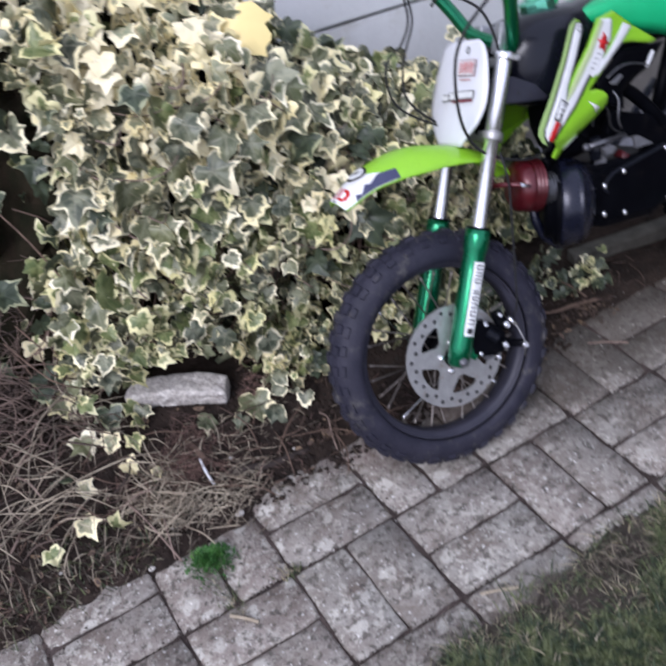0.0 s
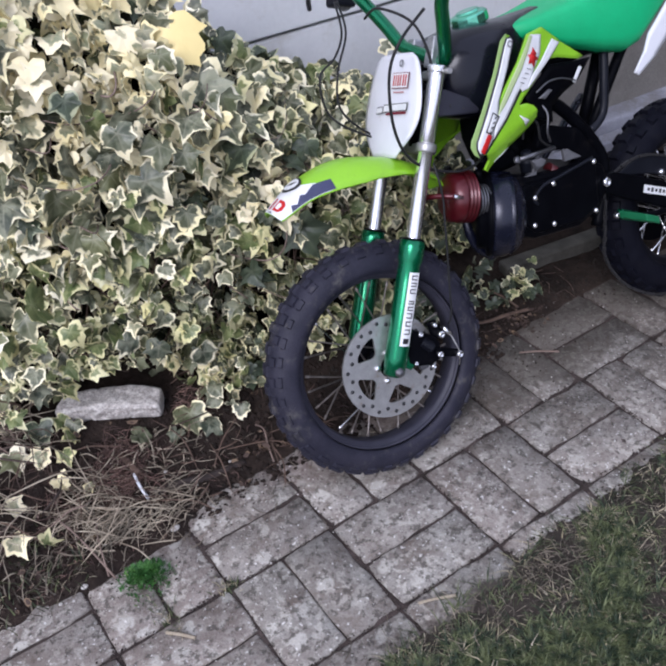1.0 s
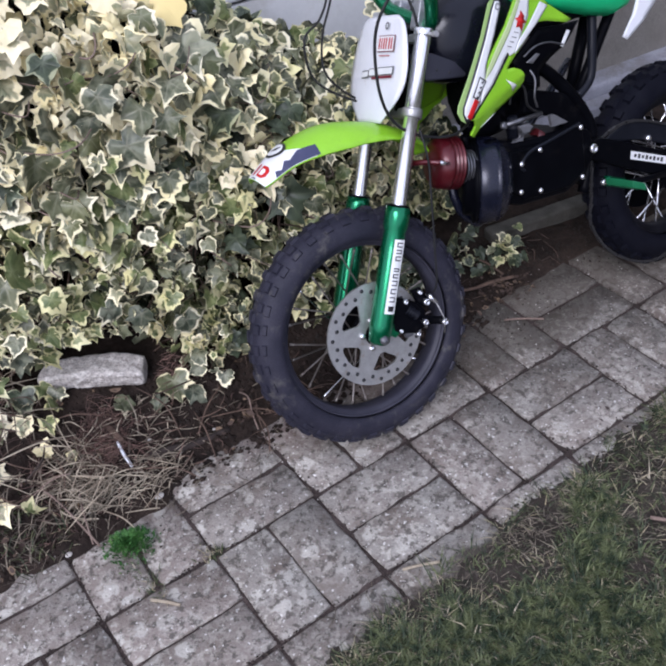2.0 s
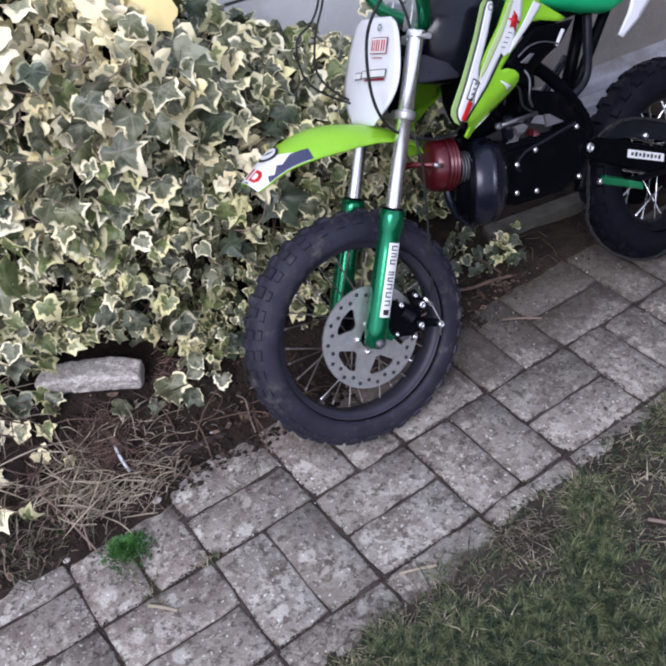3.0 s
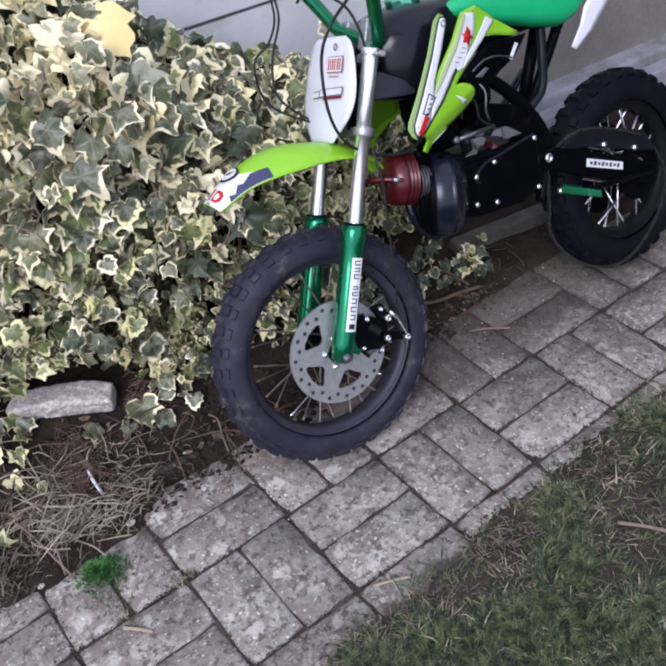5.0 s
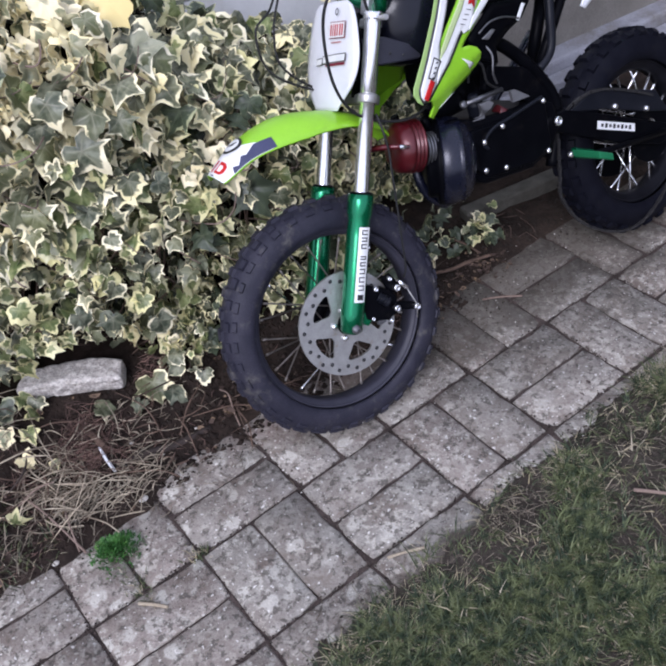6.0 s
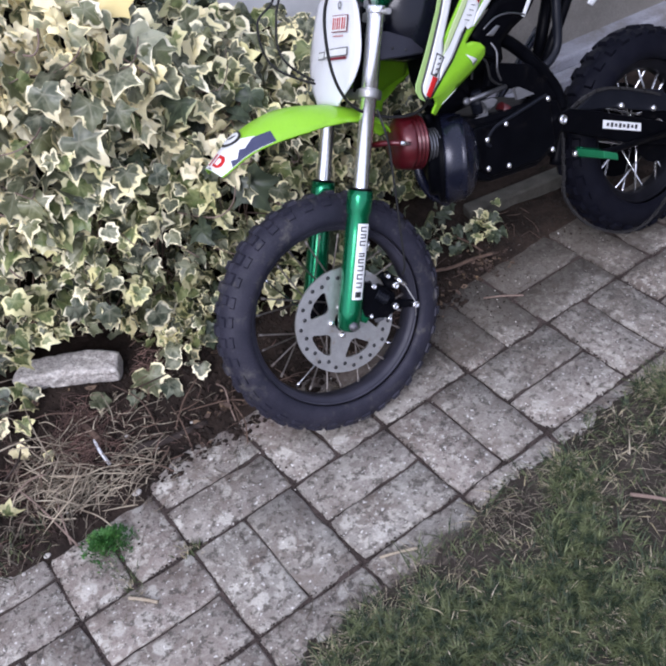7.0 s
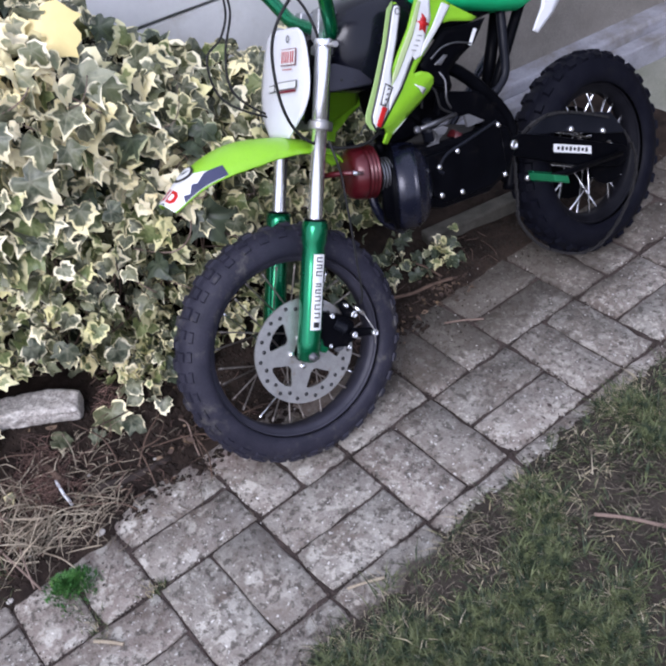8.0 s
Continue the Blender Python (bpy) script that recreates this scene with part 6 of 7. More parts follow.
# ---- grass on the lawn ----
def blade(g, x, y, z, h, lean, yaw, w, tone):
    d = Vector((math.cos(yaw), math.sin(yaw), 0))
    s = Vector((-d.y, d.x, 0)) * w
    base = Vector((x, y, z))
    mid = base + d * lean * 0.4 + Vector((0, 0, h * 0.65))
    top = base + d * lean + Vector((0, 0, h * (1.0 if lean < h else 0.8)))
    k = len(g.v)
    g.v += [base - s, base + s, mid - s * 0.7, mid + s * 0.7, top]
    g.f += [[k, k + 1, k + 3, k + 2], [k + 2, k + 3, k + 4]]
    g.smooth += [True, True]
    g.margin += [tone] * 5


# where the turf is thick (above zero) or worn away (below): place, reach, strength
TURF = ((0.268, -0.175, 0.075, 0.55), (0.577, -0.105, 0.045, 0.50), (0.512, -0.170, 0.045, 0.50), (0.468, -0.320, 0.090, 0.40), (0.363, -0.205, 0.040, 0.35), (0.85, -0.115, 0.110, 0.35), (0.160, -0.190, 0.060, 0.35),
        (0.643, -0.158, 0.050, -0.60), (0.415, -0.105, 0.055, -0.60), (0.315, -0.100, 0.040, -0.45), (0.20, -0.105, 0.045, -0.40), (0.520, -0.245, 0.045, -0.25), (0.70, -0.24, 0.05, 0.25))


def turf(x, y):
    worn = 0.55 * noise.noise((x * 5.2, y * 5.2, 5)) + 0.5 * noise.noise((x * 15, y * 15, 8)) + (0.15 if x < 0.45 else 0.0) * min(1.0, (-y - 0.05) * 8)
    return worn + sum(k * math.exp(-((x - cx) ** 2 + (y - cy) ** 2) / (r * r)) for cx, cy, r, k in TURF)


grass = Geo()
rng = random.Random(21)
tufts = 0
while tufts < 11500:
    x, y = rng.uniform(-0.9, 2.6), -abs(rng.gauss(0, 0.40)) if tufts < 9200 else -rng.uniform(0.5, 1.5)
    y += lawn_edge(x) + 0.010
    if y < -1.58:
        continue
    patchy = turf(x, y)
    if patchy < 0.30 and rng.random() < 0.93:
        continue
    tufts += 1
    dry = rng.random() < (0.30 if y < -0.14 else 0.50)
    lie = rng.uniform(0, 6.28)
    for _ in range(rng.randrange(7, 12)):
        h = rng.uniform(0.007, 0.028) * (0.45 if dry else 1.0)
        blade(grass, x + rng.gauss(0, 0.009), y + rng.gauss(0, 0.007), lawn_height(x, y) - 0.004, h, rng.uniform(0.012, 0.052), lie + rng.gauss(0, 0.9), rng.uniform(0.0006, 0.0015), rng.uniform(0.9, 1.6) if dry else rng.uniform(-0.3, 0.50))
for _ in range(2600):
    x, y = rng.uniform(-0.7, 2.4), -0.06 - abs(rng.gauss(0, 0.34))
    if turf(x, y) > 0.05:
        blade(grass, x, y, lawn_height(x, y), rng.uniform(0.016, 0.034), rng.uniform(0.020, 0.062), rng.uniform(0, 6.28), rng.uniform(0.0008, 0.0016), rng.uniform(0.30, 0.62))
tagged(part("grass", grass, GRASS), "short patchy green and dry lawn grass", "grass", kind="stuff")
thatch = Geo()
for _ in range(9000):
    x, y = rng.uniform(-0.7, 2.4), -abs(rng.gauss(0, 0.22)) + rng.gauss(0, 0.010)
    y += lawn_edge(x) - 0.006
    blade(thatch, x, y, max(lawn_height(x, y), -0.002) + rng.uniform(0, 0.004), rng.uniform(0.001, 0.006), rng.uniform(0.006, 0.030), rng.gauss(0, 0.8) + 3.14 * rng.randrange(2), rng.uniform(0.0004, 0.0010), rng.uniform(0, 1))
tagged(part("thatch", thatch, THATCH), "dead grass lying along the edge of the path", "grass", kind="stuff")

stray = Geo()
for n_ in range(1360):
    x, y = (rng.uniform(-0.7, 2.4), -0.09 - abs(rng.gauss(0, 0.26))) if n_ < 1300 else (rng.gauss(0.430, 0.030), rng.gauss(-0.090, 0.013))
    if n_ < 1300 and noise.noise((x * 6, y * 6, 12)) < -0.05:
        continue
    lng, a, c = rng.uniform(0.008, 0.035), rng.uniform(0, 6.28), rng.uniform(-0.6, 0.6)
    z = lawn_height(x, y) + rng.uniform(0.003, 0.014)
    pts = [Vector((x, y, z)), Vector((x + lng * 0.5 * math.cos(a), y + lng * 0.5 * math.sin(a), z + 0.004)), Vector((x + lng * math.cos(a + c), y + lng * math.sin(a + c), z))]
    r = rng.uniform(0.0003, 0.0008)
    stray.tube(smooth_path(pts, 2), [r * 0.6, r, r, r, r * 0.5], n=4, caps=False)
tagged(part("straw", stray, THATCH), "pale dead stalks lying over the lawn", "litter", kind="stuff")

# the bright green weed in the joint of the path
weed = Geo()
for _ in range(1500):
    a, r = rng.uniform(0, 6.28), abs(rng.gauss(0, 0.020))
    edge_ = 0.040 + 0.008 * math.sin(3 * a + 0.7)
    if r > edge_ * 1.25:
        continue
    rise_ = 0.034 * max(1 - (r / edge_) ** 2, 0.0)
    blade(weed, -0.108 + r * math.cos(a), 0.303 + r * math.sin(a), rise_ * rng.uniform(0.6, 1.0) - 0.002, rng.uniform(0.003, 0.008), rng.uniform(0.003, 0.009), a + rng.gauss(0, 1.1), rng.uniform(0.0010, 0.0022), rng.uniform(0, 0.6))
tagged(part("weed", weed, MOSS), "bright green weed tuft in a path joint", "weed", kind="stuff")
sprig = Geo()
for _ in range(60):
    blade(sprig, 0.0 + rng.gauss(0, 0.012), 0.205 + rng.gauss(0, 0.010), -0.006, rng.uniform(0.006, 0.022), rng.uniform(0.004, 0.018), rng.uniform(0, 6.28), rng.uniform(0.0007, 0.0014), rng.uniform(0.5, 1.3))
tagged(part("weed", sprig, GRASS), "dry little weed in a path joint", "weed", kind="stuff")
tuft = Geo()
for _ in range(90):
    blade(tuft, -0.110 + rng.gauss(0, 0.010), 0.214 + rng.gauss(0, 0.022), -0.005, rng.uniform(0.004, 0.016), rng.uniform(0.004, 0.016), rng.uniform(0, 6.28), rng.uniform(0.0006, 0.0013), rng.uniform(0.2, 1.1))
tagged(part("weed", tuft, GRASS), "brownish thin weed along a path joint", "weed", kind="stuff")

# ---- dry stalks, needles and litter on the bed ----
rng = random.Random(31)


def litter(name, material_, label, count, where, lengths, radius, rise):
    g = Geo()
    for _ in range(count):
        x, y = where()
        if noise.noise((x * 11, y * 11, count * 0.37)) < rng.uniform(-0.35, 0.25):
            continue
        if -0.13 < x < 0.10 and y > 0.595 - 0.35 * max(x, 0):
            continue
        if y < 0.37 + 0.03 * noise.noise((x * 9, 2, 2)):
            continue
        lng, a = rng.uniform(*lengths), rng.uniform(0, 6.28)
        z = max(bank(x, y), -0.004) + abs(rng.gauss(0.003, rise))
        d = Vector((math.cos(a), math.sin(a), rng.gauss(0.05, 0.28))) * lng
        p = Vector((x, y, z))
        bend = Vector((rng.uniform(-1, 1), rng.uniform(-1, 1), rng.uniform(0, 1))) * lng * 0.17
        r = rng.uniform(*radius)
        g.tube(smooth_path([p - d / 2, p + bend, p + d / 2], 4), [r * q for q in (0.4, 0.6, 0.8, 0.95, 1.0, 0.95, 0.8, 0.6, 0.35)], n=4, caps=False)
    return tagged(part(name, g, material_), label, "litter", kind="stuff")


litter("needles", NEEDLE, "rusty brown dead needles and stalks in a heap", 1200, lambda: (rng.gauss(-0.07, 0.060), rng.gauss(0.545, 0.045)), (0.015, 0.065), (0.0004, 0.0008), 0.020)
litter("straw", STRAW, "pale dry stalks lying on the bed", 560, lambda: (rng.gauss(-0.080, 0.066), rng.gauss(0.462, 0.044)), (0.020, 0.095), (0.0004, 0.0015), 0.020)
litter("twigs", TWIG, "thin dark twigs on the bed", 260, lambda: (rng.uniform(-0.75, 0.35), rng.uniform(0.38, 0.74)), (0.03, 0.14), (0.0006, 0.0021), 0.018)
litter("debris", TWIG, "brown stalk and leaf debris under the bike", 160, lambda: (rng.uniform(0.55, 1.05), rng.gauss(0.47, 0.06)), (0.01, 0.05), (0.0004, 0.0010), 0.004)
litter("debris", NEEDLE, "rusty leaf debris beside the path", 520, lambda: (rng.uniform(-0.8, 0.72), rng.gauss(0.42, 0.05)), (0.006, 0.03), (0.0005, 0.0011), 0.003)
litter("straw", STRAW, "dead pale stems standing among the ivy foot", 300, lambda: (rng.uniform(-0.70, -0.10), rng.uniform(0.46, 0.74)), (0.06, 0.18), (0.0007, 0.0016), 0.055)
litter("straw", DRY_MAT, "matted withered stalks behind the path", 1250, lambda: (rng.uniform(-0.80, -0.17), rng.uniform(0.47, 0.95)), (0.02, 0.10), (0.0006, 0.0030), 0.022)


def flake_geo(rng, size):
    """A torn, curled scrap of a dead leaf."""
    g = Geo()
    n, long_, curl = 7, rng.uniform(0.45, 1.0), rng.uniform(0.2, 1.1)
    for k in range(n + 1):
        a, r = 2 * math.pi * k / n, (rng.uniform(0.5, 1.0) if k < n else 0.0)
        x, y = r * math.cos(a) * long_, r * math.sin(a) * 0.42
        g.v.append(Vector((x, y, curl * (x * x + y * y) * 0.6 + rng.uniform(-0.05, 0.05))) * size * 0.5)
        g.margin.append(r)
        g.vein.append(0.0)
    g.f = [[n, k, (k + 1) % n] for k in range(n)]
    g.smooth = [True] * n
    return g


litter("straw", STRAW, "short bits of pale straw scattered on the dark earth", 420, lambda: (rng.uniform(-0.08, 0.30), rng.uniform(0.39, 0.62)), (0.005, 0.030), (0.0004, 0.0012), 0.004)
litter("needles", NEEDLE, "rusty heap of dead needles beside the stone", 420, lambda: (rng.gauss(0.125, 0.020), rng.gauss(0.590, 0.022)), (0.008, 0.035), (0.0005, 0.0011), 0.012)
standing = Geo()
for _ in range(420):
    x, z0 = rng.uniform(-0.75, -0.13), rng.uniform(0.0, 0.26)
    y = 0.70 + 0.30 * z0 + rng.uniform(-0.05, 0.09) + 0.12 * max(0.0, x + 0.25)
    lng, a = rng.uniform(0.06, 0.20), rng.gauss(1.5, 0.8)
    p = Vector((x, y, bank(x, min(y, 0.97)) + z0))
    pts = [p, p + Vector((math.cos(a) * lng * 0.5, rng.uniform(-0.03, 0.01), math.sin(a) * lng * 0.5 + 0.01)), p + Vector((math.cos(a + 0.4) * lng, rng.uniform(-0.05, 0.02), math.sin(a) * lng * 0.8))]
    r = rng.uniform(0.0006, 0.0022)
    standing.tube(smooth_path(pts, 4), [r * q for q in (1, 1, 1, 0.95, 0.9, 0.8, 0.7, 0.55, 0.35)], n=4, caps=False)
tagged(part("straw", standing, DRY_MAT), "tangle of brown dead stalks standing beside the ivy", "litter", kind="stuff")
flakes = Geo()
for _ in range(420):
    x, y = (rng.uniform(-0.75, 0.38), rng.uniform(0.35, 0.70)) if rng.random() < 0.7 else (rng.uniform(0.45, 0.86), rng.gauss(0.46, 0.05))
    if y < 0.345:
        continue
    m = Matrix.Translation((x, y, max(bank(x, y), 0.0) + rng.uniform(0.002, 0.022))) @ Matrix.Rotation(rng.uniform(0, 6.28), 4, "Z") @ Matrix.Rotation(rng.gauss(0, 0.6), 4, "X") @ Matrix.Rotation(rng.gauss(0, 0.5), 4, "Y") @ Matrix.Scale(rng.uniform(0.15, 0.6) * (1.0 if x < 0.4 else 0.6), 4)
    join(flakes, flake_geo(rng, LEAF_SIZE), m)
for cx, cy, sx, sy, count in ((0.215, 0.448, 0.012, 0.022, 40), (0.840, 0.415, 0.045, 0.020, 90), (0.70, 0.385, 0.05, 0.02, 40)):
    for _ in range(count):
        x, y = rng.gauss(cx, sx), rng.gauss(cy, sy)
        m = Matrix.Translation((x, y, max(bank(x, y), 0.0) + rng.uniform(0.002, 0.010))) @ Matrix.Rotation(rng.uniform(0, 6.28), 4, "Z") @ Matrix.Rotation(rng.gauss(0, 0.5), 4, "X") @ Matrix.Scale(rng.uniform(0.12, 0.42), 4)
        join(flakes, flake_geo(rng, LEAF_SIZE), m)
tagged(part("dead_leaves", flakes, DEAD_LEAF), "brown curled dead leaves on the earth", "litter", kind="stuff")
# a split of pale wood and a strip of bark
for pts, r_, mt, lb in (([(-0.039, 0.580, 0.046), (-0.030, 0.540, 0.046), (-0.024, 0.500, 0.040)], 0.0070, TWIG, "broken brown stem on the earth"), ([(-0.032, 0.506, 0.040), (-0.034, 0.480, 0.030), (-0.031, 0.456, 0.014)], 0.0030, WHITE_PLASTIC, "thin white splinter on the earth"),
                        ([(-0.015, 0.470, 0.006), (0.035, 0.456, 0.012), (0.085, 0.440, 0.008), (0.16, 0.436, 0.001)], 0.0075, BURIED, "low brown root along the path"), ([(-0.19, 0.51, 0.03), (-0.172, 0.43, 0.040), (-0.150, 0.335, 0.008)], 0.0020, DRY_MAT, "dry stalk leaning on the path"), ([(-0.13, 0.46, 0.03), (-0.146, 0.40, 0.040), (-0.158, 0.345, 0.008)], 0.0016, DRY_MAT, "thin dry stalk bent over the path"), ([(-0.115, 0.39, 0.02), (-0.098, 0.345, 0.034), (-0.088, 0.318, 0.024)], 0.0013, STRAW, "short pale stalk over the weed")):
    tagged(part("stem", Geo().tube(smooth_path(pts, 4), r_, n=7), mt), lb, "stem")
mat_g = Geo()
for _ in range(700):
    x, y = rng.uniform(-0.85, -0.10) + 0.1 * rng.random(), rng.gauss(0.43, 0.07)
    if y < 0.335 or (x > -0.2 and rng.random() < 0.55):
        continue
    blade(mat_g, x, y, max(bank(x, y), 0.0), rng.uniform(0.004, 0.035), rng.uniform(0.010, 0.055), rng.uniform(0, 6.28), rng.uniform(0.0006, 0.0017), rng.uniform(0, 1))
tagged(part("dead_grass", mat_g, THATCH), "matted dead grass at the edge of the bed", "grass", kind="stuff")
green_g = Geo()
for _ in range(500):
    x, y = rng.uniform(-0.85, -0.18), rng.gauss(0.40, 0.05)
    if y > 0.335:
        blade(green_g, x, y, max(bank(x, y), 0.0), rng.uniform(0.006, 0.03), rng.uniform(0.008, 0.04), rng.uniform(0, 6.28), rng.uniform(0.0006, 0.0014), rng.uniform(-0.2, 1.2))
tagged(part("rough_grass", green_g, GRASS), "thin rough grass beside the path", "grass", kind="stuff")
# loose stalks blown onto the path
blown = Geo()
for _ in range(190):
    if rng.random() < 0.35:
        x, y = rng.uniform(-0.05, 0.45), 0.39 - abs(rng.gauss(0, 0.06))
    else:
        x, y = rng.uniform(-0.5, 1.7), -0.045 + rng.gauss(0, 0.022)
    lng, a, c = rng.uniform(0.008, 0.045), rng.uniform(0, 6.28), rng.uniform(-0.5, 0.5)
    p = Vector((x, y, 0.0022))
    r = rng.uniform(0.0003, 0.0008)
    blown.tube(smooth_path([p, p + Vector((math.cos(a), math.sin(a), 0.02)) * lng * 0.5, p + Vector((math.cos(a + c), math.sin(a + c), 0)) * lng], 2), [r * 0.6, r, r, r, r * 0.5], n=4, caps=False)
tagged(part("straw", blown, THATCH), "dry stalks blown onto the block path", "litter", kind="stuff")
# small pale stones and dead leaf flakes on the earth and the path
for _ in range(15):
    x, y = rng.uniform(-0.35, 0.35), rng.uniform(0.34, 0.56)
    s = rng.uniform(0.0016, 0.0036)
    pb = bmesh.new()
    bmesh.ops.create_icosphere(pb, subdivisions=1, radius=s)
    for vert in pb.verts:
        vert.co = Vector((vert.co.x * rng.uniform(0.9, 1.5), vert.co.y, vert.co.z * 0.6))
    ob = tagged(part("pebble", pb, GRIT), "small pale stone lying on the earth", "stone", "small stones on the bed")
    ob.location = (x, y, max(bank(x, y), 0.0) + s * 0.4)

for x, y, s in ((-0.020, 0.372, 0.0070), (-0.010, 0.465, 0.004), (0.024, 0.500, 0.0035), (-0.20, 0.355, 0.005)):
    pb = bmesh.new()
    bmesh.ops.create_icosphere(pb, subdivisions=2, radius=s)
    for vert in pb.verts:
        vert.co = Vector((vert.co.x * 1.3, vert.co.y, vert.co.z * 0.6))
    ob = tagged(part("pebble", pb, GRIT), "smooth white pebble beside the path", "stone", "small stones on the bed")
    ob.location = (x, y, max(bank(x, y), 0.0) + s * 0.4)
# single leaves at the thin end of the ivy, over the bed
for x, z, size, yaw, nm in ((-0.215, 0.270, 0.060, 10, "cream"), (-0.200, 0.200, 0.064, -25, "dark"), (-0.172, 0.205, 0.062, 20, "dark"), (-0.160, 0.175, 0.064, -10, "dark"), (-0.218, 0.125, 0.070, 15, "green"), (-0.188, 0.130, 0.064, -30, "green"), (-0.164, 0.110, 0.040, 40, "cream"),
                            (-0.104, 0.130, 0.066, -15, "green"), (-0.072, 0.115, 0.066, 25, "green"), (-0.122, 0.120, 0.034, 0, "cream"), (-0.150, 0.155, 0.050, 60, "green"), (-0.135, 0.190, 0.055, -50, "dark"), (-0.090, 0.165, 0.050, 10, "yellow"), (-0.235, 0.165, 0.055, -10, "dark")):
    ob = new("leaf", shared[(nm, rng.randrange(16))])
    ob.parent = ivy
    ob.matrix_local = Matrix.Translation((x - 0.3, 0.735 - 0.7, z - 0.05)) @ Matrix.Rotation(radians(yaw), 4, "Z") @ Matrix.Rotation(radians(58), 4, "X") @ Matrix.Scale(size / LEAF_SIZE, 4)
# fallen and low-growing ivy leaves on the bed
for x, y, size, yaw, tilt, nm in ((0.012, 0.568, 0.060, 60, 35, "large"), (0.119, 0.563, 0.082, -15, 30, "large"), (0.142, 0.530, 0.058, 35, 25, "large"), (0.074, 0.540, 0.044, -60, 35, "large"), (-0.191, 0.737, 0.048, 15, 45, "cream"),
                                  (-0.140, 0.680, 0.066, -20, 40, "dark"), (-0.099, 0.679, 0.055, 30, 45, "yellow"), (-0.082, 0.655, 0.048, -30, 40, "green"), (-0.099, 0.638, 0.052, 70, 40, "yellow"), (-0.123, 0.604, 0.048, 0, 35, "yellow"), (-0.209, 0.644, 0.074, 10, 40, "green"),
                                  (-0.160, 0.622, 0.060, -45, 40, "cream"), (-0.154, 0.559, 0.045, 20, 30, "cream"), (-0.273, 0.594, 0.055, 160, 30, "dark"), (-0.245, 0.561, 0.056, 60, 35, "cream"), (-0.268, 0.493, 0.060, 10, 30, "cream"), (-0.223, 0.464, 0.048, 90, 35, "yellow"),
                                  (-0.112, 0.520, 0.038, -80, 30, "cream"), (-0.150, 0.652, 0.055, 140, 45, "green"), (-0.34, 0.470, 0.050, 10, 30, "yellow")):
    dz = 0.020
    ob = tagged(new("fallen_leaf", large[rng.randrange(6)] if nm == "large" else shared[(nm, rng.randrange(16))]), "pale fallen ivy leaf on the earth" if nm == "cream" else "green ivy leaf lying low on the earth", "leaf", "ivy leaves on the bed")
    ob.matrix_world = Matrix.Translation((x, y, bank(x, y) + dz)) @ Matrix.Rotation(radians(yaw), 4, "Z") @ Matrix.Rotation(radians(tilt), 4, "X") @ Matrix.Scale(size / LEAF_SIZE, 4)
# a small clump of ivy growing on the ground beyond the engine
clump = thing("ivy_clump", "small clump of pale ivy leaves on the ground", "ivy")
clump.location = (0.895, 0.485, 0.0)
for _ in range(26):
    x, y = rng.gauss(0.900, 0.030), rng.gauss(0.482, 0.018)
    nm = rng.choice(("green", "yellow", "dark", "dark"))
    ob = new("leaf", shared[(nm, rng.randrange(16))])
    ob.parent = clump
    ob.matrix_local = Matrix.Translation((x - 0.895, y - 0.485, bank(x, y) + rng.uniform(0.012, 0.066))) @ Matrix.Rotation(rng.gauss(0, 1.1), 4, "Z") @ Matrix.Rotation(radians(rng.uniform(10, 65)), 4, "X") @ Matrix.Scale(rng.uniform(0.36, 0.68), 4)


# ---- loose things on the bed and the ground ----
slab_bm = bmesh.new()
bmesh.ops.create_cube(slab_bm, size=1.0)
bmesh.ops.subdivide_edges(slab_bm, edges=slab_bm.edges[:], cuts=27, use_grid_fill=True)
for vert in slab_bm.verts:
    q = vert.co * 2                                     # a broken slab: squarish faces, worn arrises, a chipped front
    worn = Vector([math.copysign(min(abs(c), 1.0) ** 0.9, c) for c in q])
    shrink = 1 - 0.10 * max(sorted(abs(c) for c in q)[1] - 0.72, 0.0) / 0.28 - 0.10 * max(sorted(abs(c) for c in q)[0] - 0.6, 0.0) / 0.4
    co = Vector((worn.x * 0.099 * (1 - 0.3 * (1 - shrink)), worn.y * 0.029 * shrink, worn.z * 0.021 * shrink))
    co.y += 0.007 * q.x - 0.006 * q.x * q.x
    co += Vector((noise.noise(co * 30), noise.noise(co * 30 + Vector((5, 0, 0))), noise.noise(co * 30 + Vector((0, 7, 0))))) * 0.0045
    bite = max(noise.noise(co * 75 + Vector((3, 1, 8))) - 0.10, 0.0)
    vert.co = co - co.normalized() * 0.014 * bite * (1.0 if q.y < -0.5 else 0.35)
for f in slab_bm.faces:
    f.smooth = True
stone = tagged(part("edging_stone", slab_bm, STONE), "weathered pale concrete edging stone lying below the ivy", "stone")
stone.matrix_world = pose(0.002, 0.664, 0.084, 4, 2, -36)


def round_log(name, pts, r, material_, label, category):
    """A rough round piece of wood along points, resting on the ground."""
    line = smooth_path(pts, 4)
    rr = [r * (1 + 0.15 * noise.noise(q * 30)) for q in line]
    return tagged(part(name, Geo().tube(line, rr, n=9), material_), label, category)


tagged(part("timber_edging", Geo().slab(lambda d: [(0.935, 0.588, d), (1.36, 0.515, d), (1.350, 0.478, d), (0.925, 0.548, d)], -0.02, 0.037), WOOD, bevel=0.006), "weathered grey timber edging lying beside the wall", "timber")
round_log("stick", [(0.740, 0.470, 0.018), (0.785, 0.449, 0.016), (0.830, 0.443, 0.014), (0.884, 0.430, 0.010)], 0.0038, TWIG, "bare brown stick lying by the path", "stick")
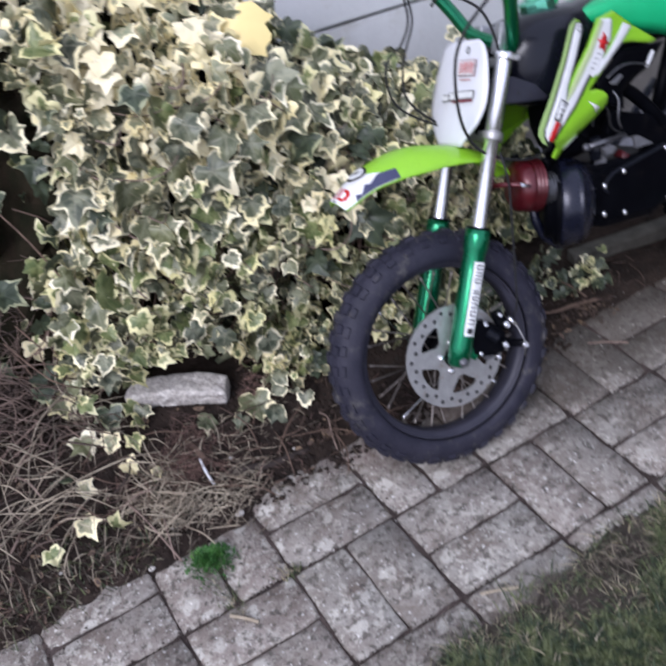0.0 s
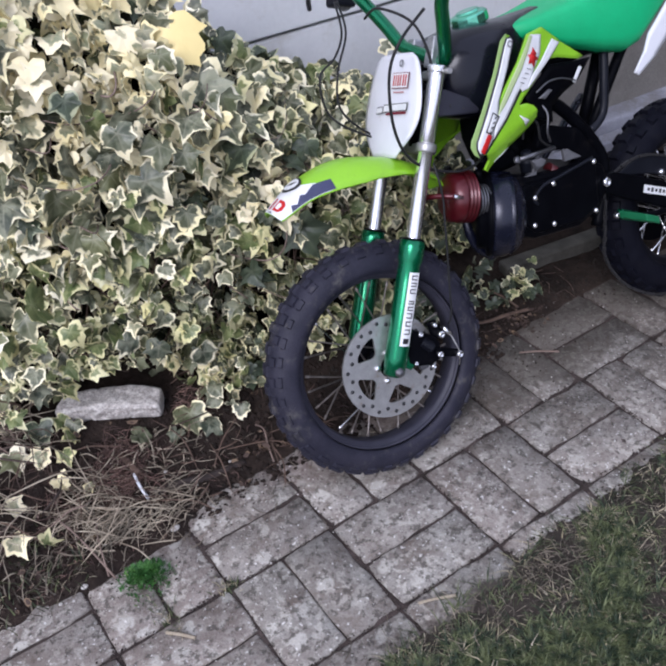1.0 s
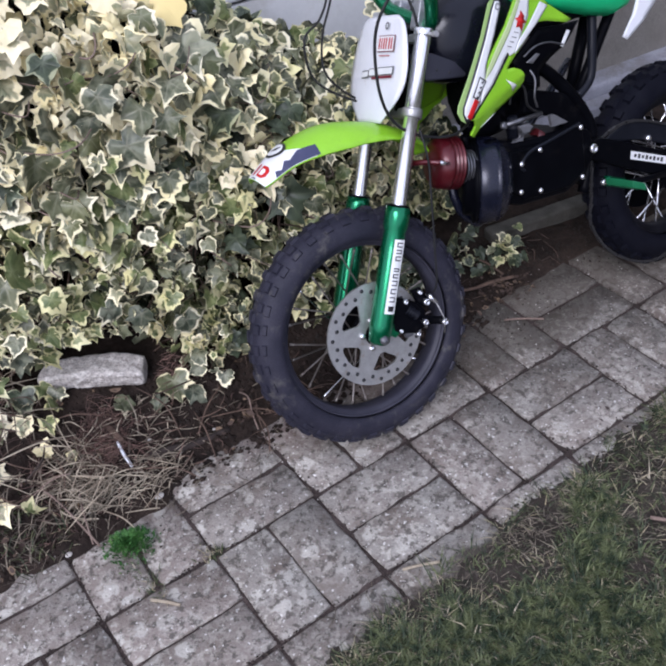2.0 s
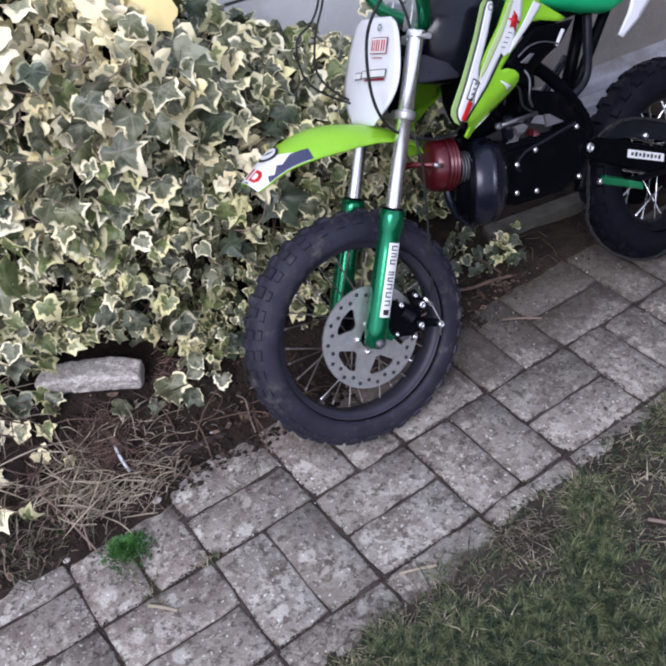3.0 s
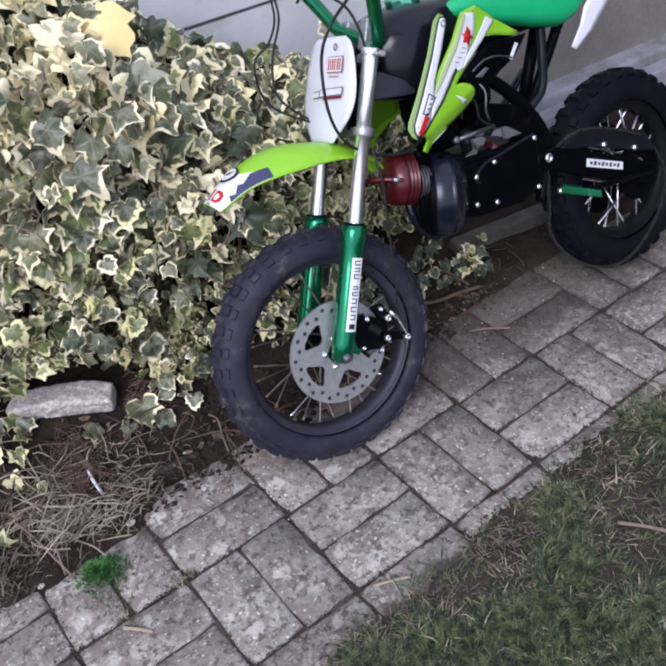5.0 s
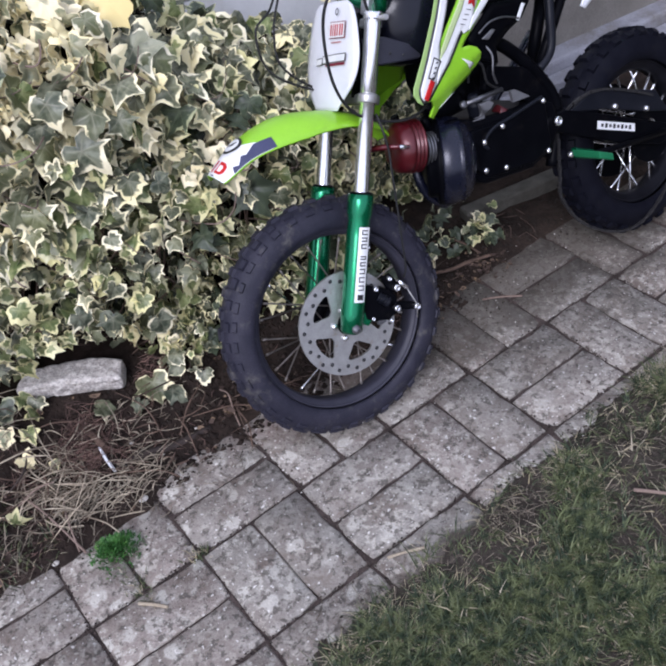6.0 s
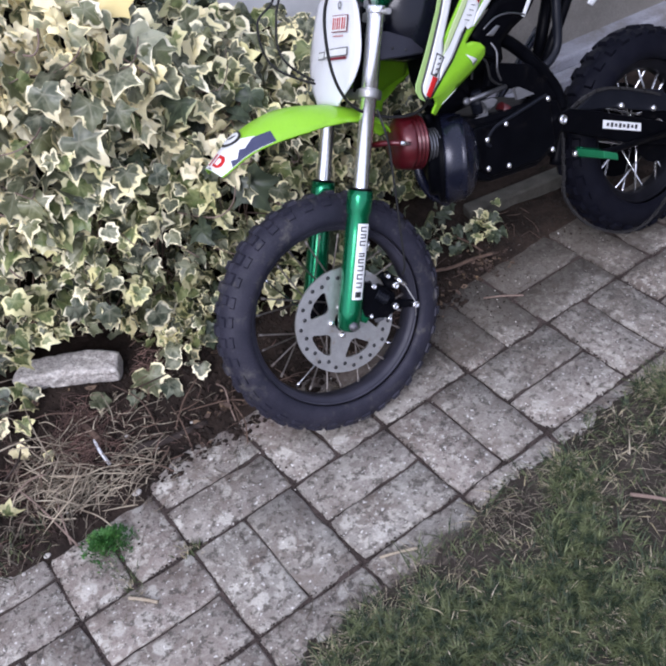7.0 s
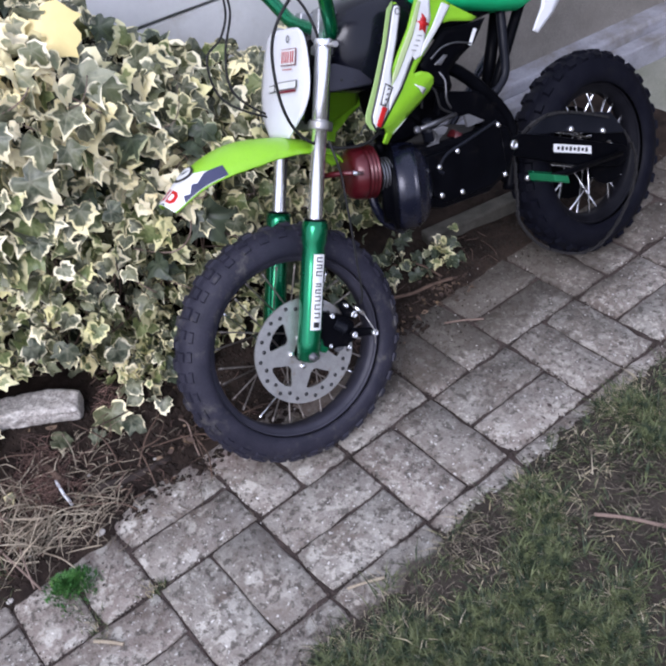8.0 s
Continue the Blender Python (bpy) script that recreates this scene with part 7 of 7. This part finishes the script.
round_log("stick", [(0.800, 0.556, 0.014), (0.826, 0.530, 0.032), (0.852, 0.500, 0.030), (0.874, 0.452, 0.008)], 0.0026, TWIG, "thin bent brown stick arching over the earth", "stick")
round_log("stick", [(0.773, 0.340, 0.0035), (0.804, 0.317, 0.0055), (0.838, 0.290, 0.0035)], 0.0022, DRY_MAT, "pale dry stick lying on the path", "stick")
round_log("stick", [(0.218, 0.490, 0.024), (0.222, 0.462, 0.030), (0.212, 0.432, 0.014), (0.204, 0.400, 0.003)], 0.0016, DRY_MAT, "thin dry stick against the tyre", "stick")
round_log("grass_blade", [(0.229, -0.013, 0.003), (0.256, -0.024, 0.004), (0.286, -0.038, 0.003)], 0.0026, STRAW, "pale dry grass blade lying on the path", "litter")
round_log("grass_blade", [(-0.125, 0.189, 0.003), (-0.108, 0.171, 0.004), (-0.091, 0.151, 0.003)], 0.0030, STRAW, "short pale dry blade lying on the path", "litter")
round_log("stick", [(0.607, -0.188, 0.014), (0.637, -0.231, 0.018), (0.668, -0.279, 0.013)], 0.0032, DRY_MAT, "pale dead stick lying on the lawn", "stick")


def crumbs(name, material_, label, count, where, sizes, seed, drop=0.0):
    """Small uneven lumps strewn over the path."""
    g, r = Geo(), random.Random(seed)
    for _ in range(count):
        x, y = where(r)
        q = r.uniform(*sizes)
        base = Vector((x, y, (max(bank(x, y), 0.0) if y > 0.33 else 0.0) - drop))
        a0 = r.uniform(0, 6.28)
        ring = [base + Vector((math.cos(a0 + 1.257 * k) * q * r.uniform(0.6, 1.3), math.sin(a0 + 1.257 * k) * q * r.uniform(0.5, 1.1), -0.001)) for k in range(5)]
        g.add(ring + [base + Vector((0, 0, q * r.uniform(0.4, 0.9)))], [(k, (k + 1) % 5, 5) for k in range(5)])
    return tagged(part(name, g, material_), label, "litter", kind="stuff")


crumbs("earth_clods", DUST, "grey-brown trodden earth crumbs beside the wall", 2600, lambda r: (r.uniform(0.72, 1.45), r.uniform(0.41, 0.60)), (0.001, 0.0042), 55)
crumbs("soil_crumbs", SOIL, "dark earth crumbs trodden onto the path", 700, lambda r: (r.uniform(-0.5, 1.6), 0.40 - abs(r.gauss(0, 0.06))), (0.0008, 0.0028), 51)
crumbs("earth_clods", DUST, "damp earth spilled onto the path", 900, lambda r: (r.gauss(0.60, 0.085), r.gauss(0.350, 0.045)), (0.0006, 0.0026), 56)
crumbs("earth_clods", DUST, "grey crumbs of drier earth on the bed", 900, lambda r: (r.uniform(-0.3, 0.45), r.uniform(0.38, 0.62)), (0.0015, 0.006), 57)
crumbs("earth_clods", SOIL, "dark lumps of damp earth on the bed", 2600, lambda r: (r.uniform(-0.6, 0.75), r.uniform(0.36, 0.66)), (0.002, 0.010), 53)
crumbs("soil_crumbs", LAWN_SOIL, "brown earth crumbs along the edge of the lawn", 3800, lambda r: (lambda x: (x, lawn_edge(x) - 0.014 + r.gauss(0, 0.018)))(r.uniform(-0.6, 2.0)), (0.0008, 0.0036), 54)
def in_joint(r):
    """A place on one of the joints between the squares of the weave."""
    if r.random() < 0.5:
        return r.uniform(-0.6, 1.8), P * r.randrange(2) + r.gauss(0, 0.0032)
    return P * r.randrange(-3, 9) + r.gauss(0, 0.0032), r.uniform(-0.06, 0.38)


crumbs("joint_crumbs", JOINT, "dark earth crumbs filling the joints of the path", 1800, in_joint, (0.0010, 0.0034), 58, 0.0016)
crumbs("joint_crumbs", DUST, "grey-brown crumbs in the joints of the path", 700, in_joint, (0.0008, 0.0024), 59, 0.0008)
crumbs("grit", GRIT, "pale grit and flakes on the path", 620, lambda r: (r.uniform(-0.7, 1.9), r.uniform(-0.05, 0.42)), (0.0008, 0.0024), 52)


# ---- the pavers of the path, each a piece of its own ----
def paver_mesh(seed):
    """A block with a worn, slightly ragged upper edge."""
    rng = random.Random(seed)
    hx, hy = 0.0997, 0.0490
    ring = []
    for a, b, n in (((-hx, -hy), (hx, -hy), 5), ((hx, -hy), (hx, hy), 3), ((hx, hy), (-hx, hy), 5), ((-hx, hy), (-hx, -hy), 3)):
        for k in range(n):
            t = (k + (0.10 if k == 0 else 0.0)) / n
            ring.append((a[0] + (b[0] - a[0]) * t + rng.gauss(0, 0.0012), a[1] + (b[1] - a[1]) * t + rng.gauss(0, 0.0012)))
    n = len(ring)
    g = Geo()
    g.v = [Vector((x, y, -0.025)) for x, y in ring]
    chip = [rng.uniform(0.0024, 0.0046) * (2.0 if rng.random() < 0.16 else 1.0) for _ in ring]
    g.v += [Vector((x, y, 0.025 - c)) for (x, y), c in zip(ring, chip)]
    g.v += [Vector((x - (math.copysign(c, x) if abs(x) > hx - 0.004 else 0), y - (math.copysign(c, y) if abs(y) > hy - 0.004 else 0), 0.025 + rng.gauss(0, 0.0004))) for (x, y), c in zip(ring, chip)]
    for r in (0, 1):
        g.f += [[r * n + k, r * n + (k + 1) % n, (r + 1) * n + (k + 1) % n, (r + 1) * n + k] for k in range(n)]
    g.f.append([2 * n + k for k in range(n)])
    g.smooth = [False] * n + [True] * n + [True]
    return g.data("paver", PAVER)


PAVER_SHAPES = [paver_mesh(s) for s in range(11)]
rng = random.Random(5)


def lay(x, y, turn):
    ob = new("paver", PAVER_SHAPES[rng.randrange(11)])
    ob.parent = pavement
    ob.matrix_world = pose(x + rng.uniform(-1, 1) * 0.0013, y + rng.uniform(-1, 1) * 0.0013, -0.025 + rng.uniform(-0.003, 0.001),
                           rng.uniform(-0.7, 0.7), rng.uniform(-0.5, 0.5), turn + rng.uniform(-0.7, 0.7) + 180 * rng.randrange(2))


for k in range(-10, 12):
    for row in (0, 1):
        along = (k + row) % 2 != 0      # squares alternate: two along the path, two across it
        for half in (0.25, 0.75):
            if along:
                lay((k + 0.5) * P, (row + half) * P, 0)
            else:
                lay((k + half) * P, (row + 0.5) * P, 90)
    lay((k + 0.5) * P, -0.25 * P, 0)
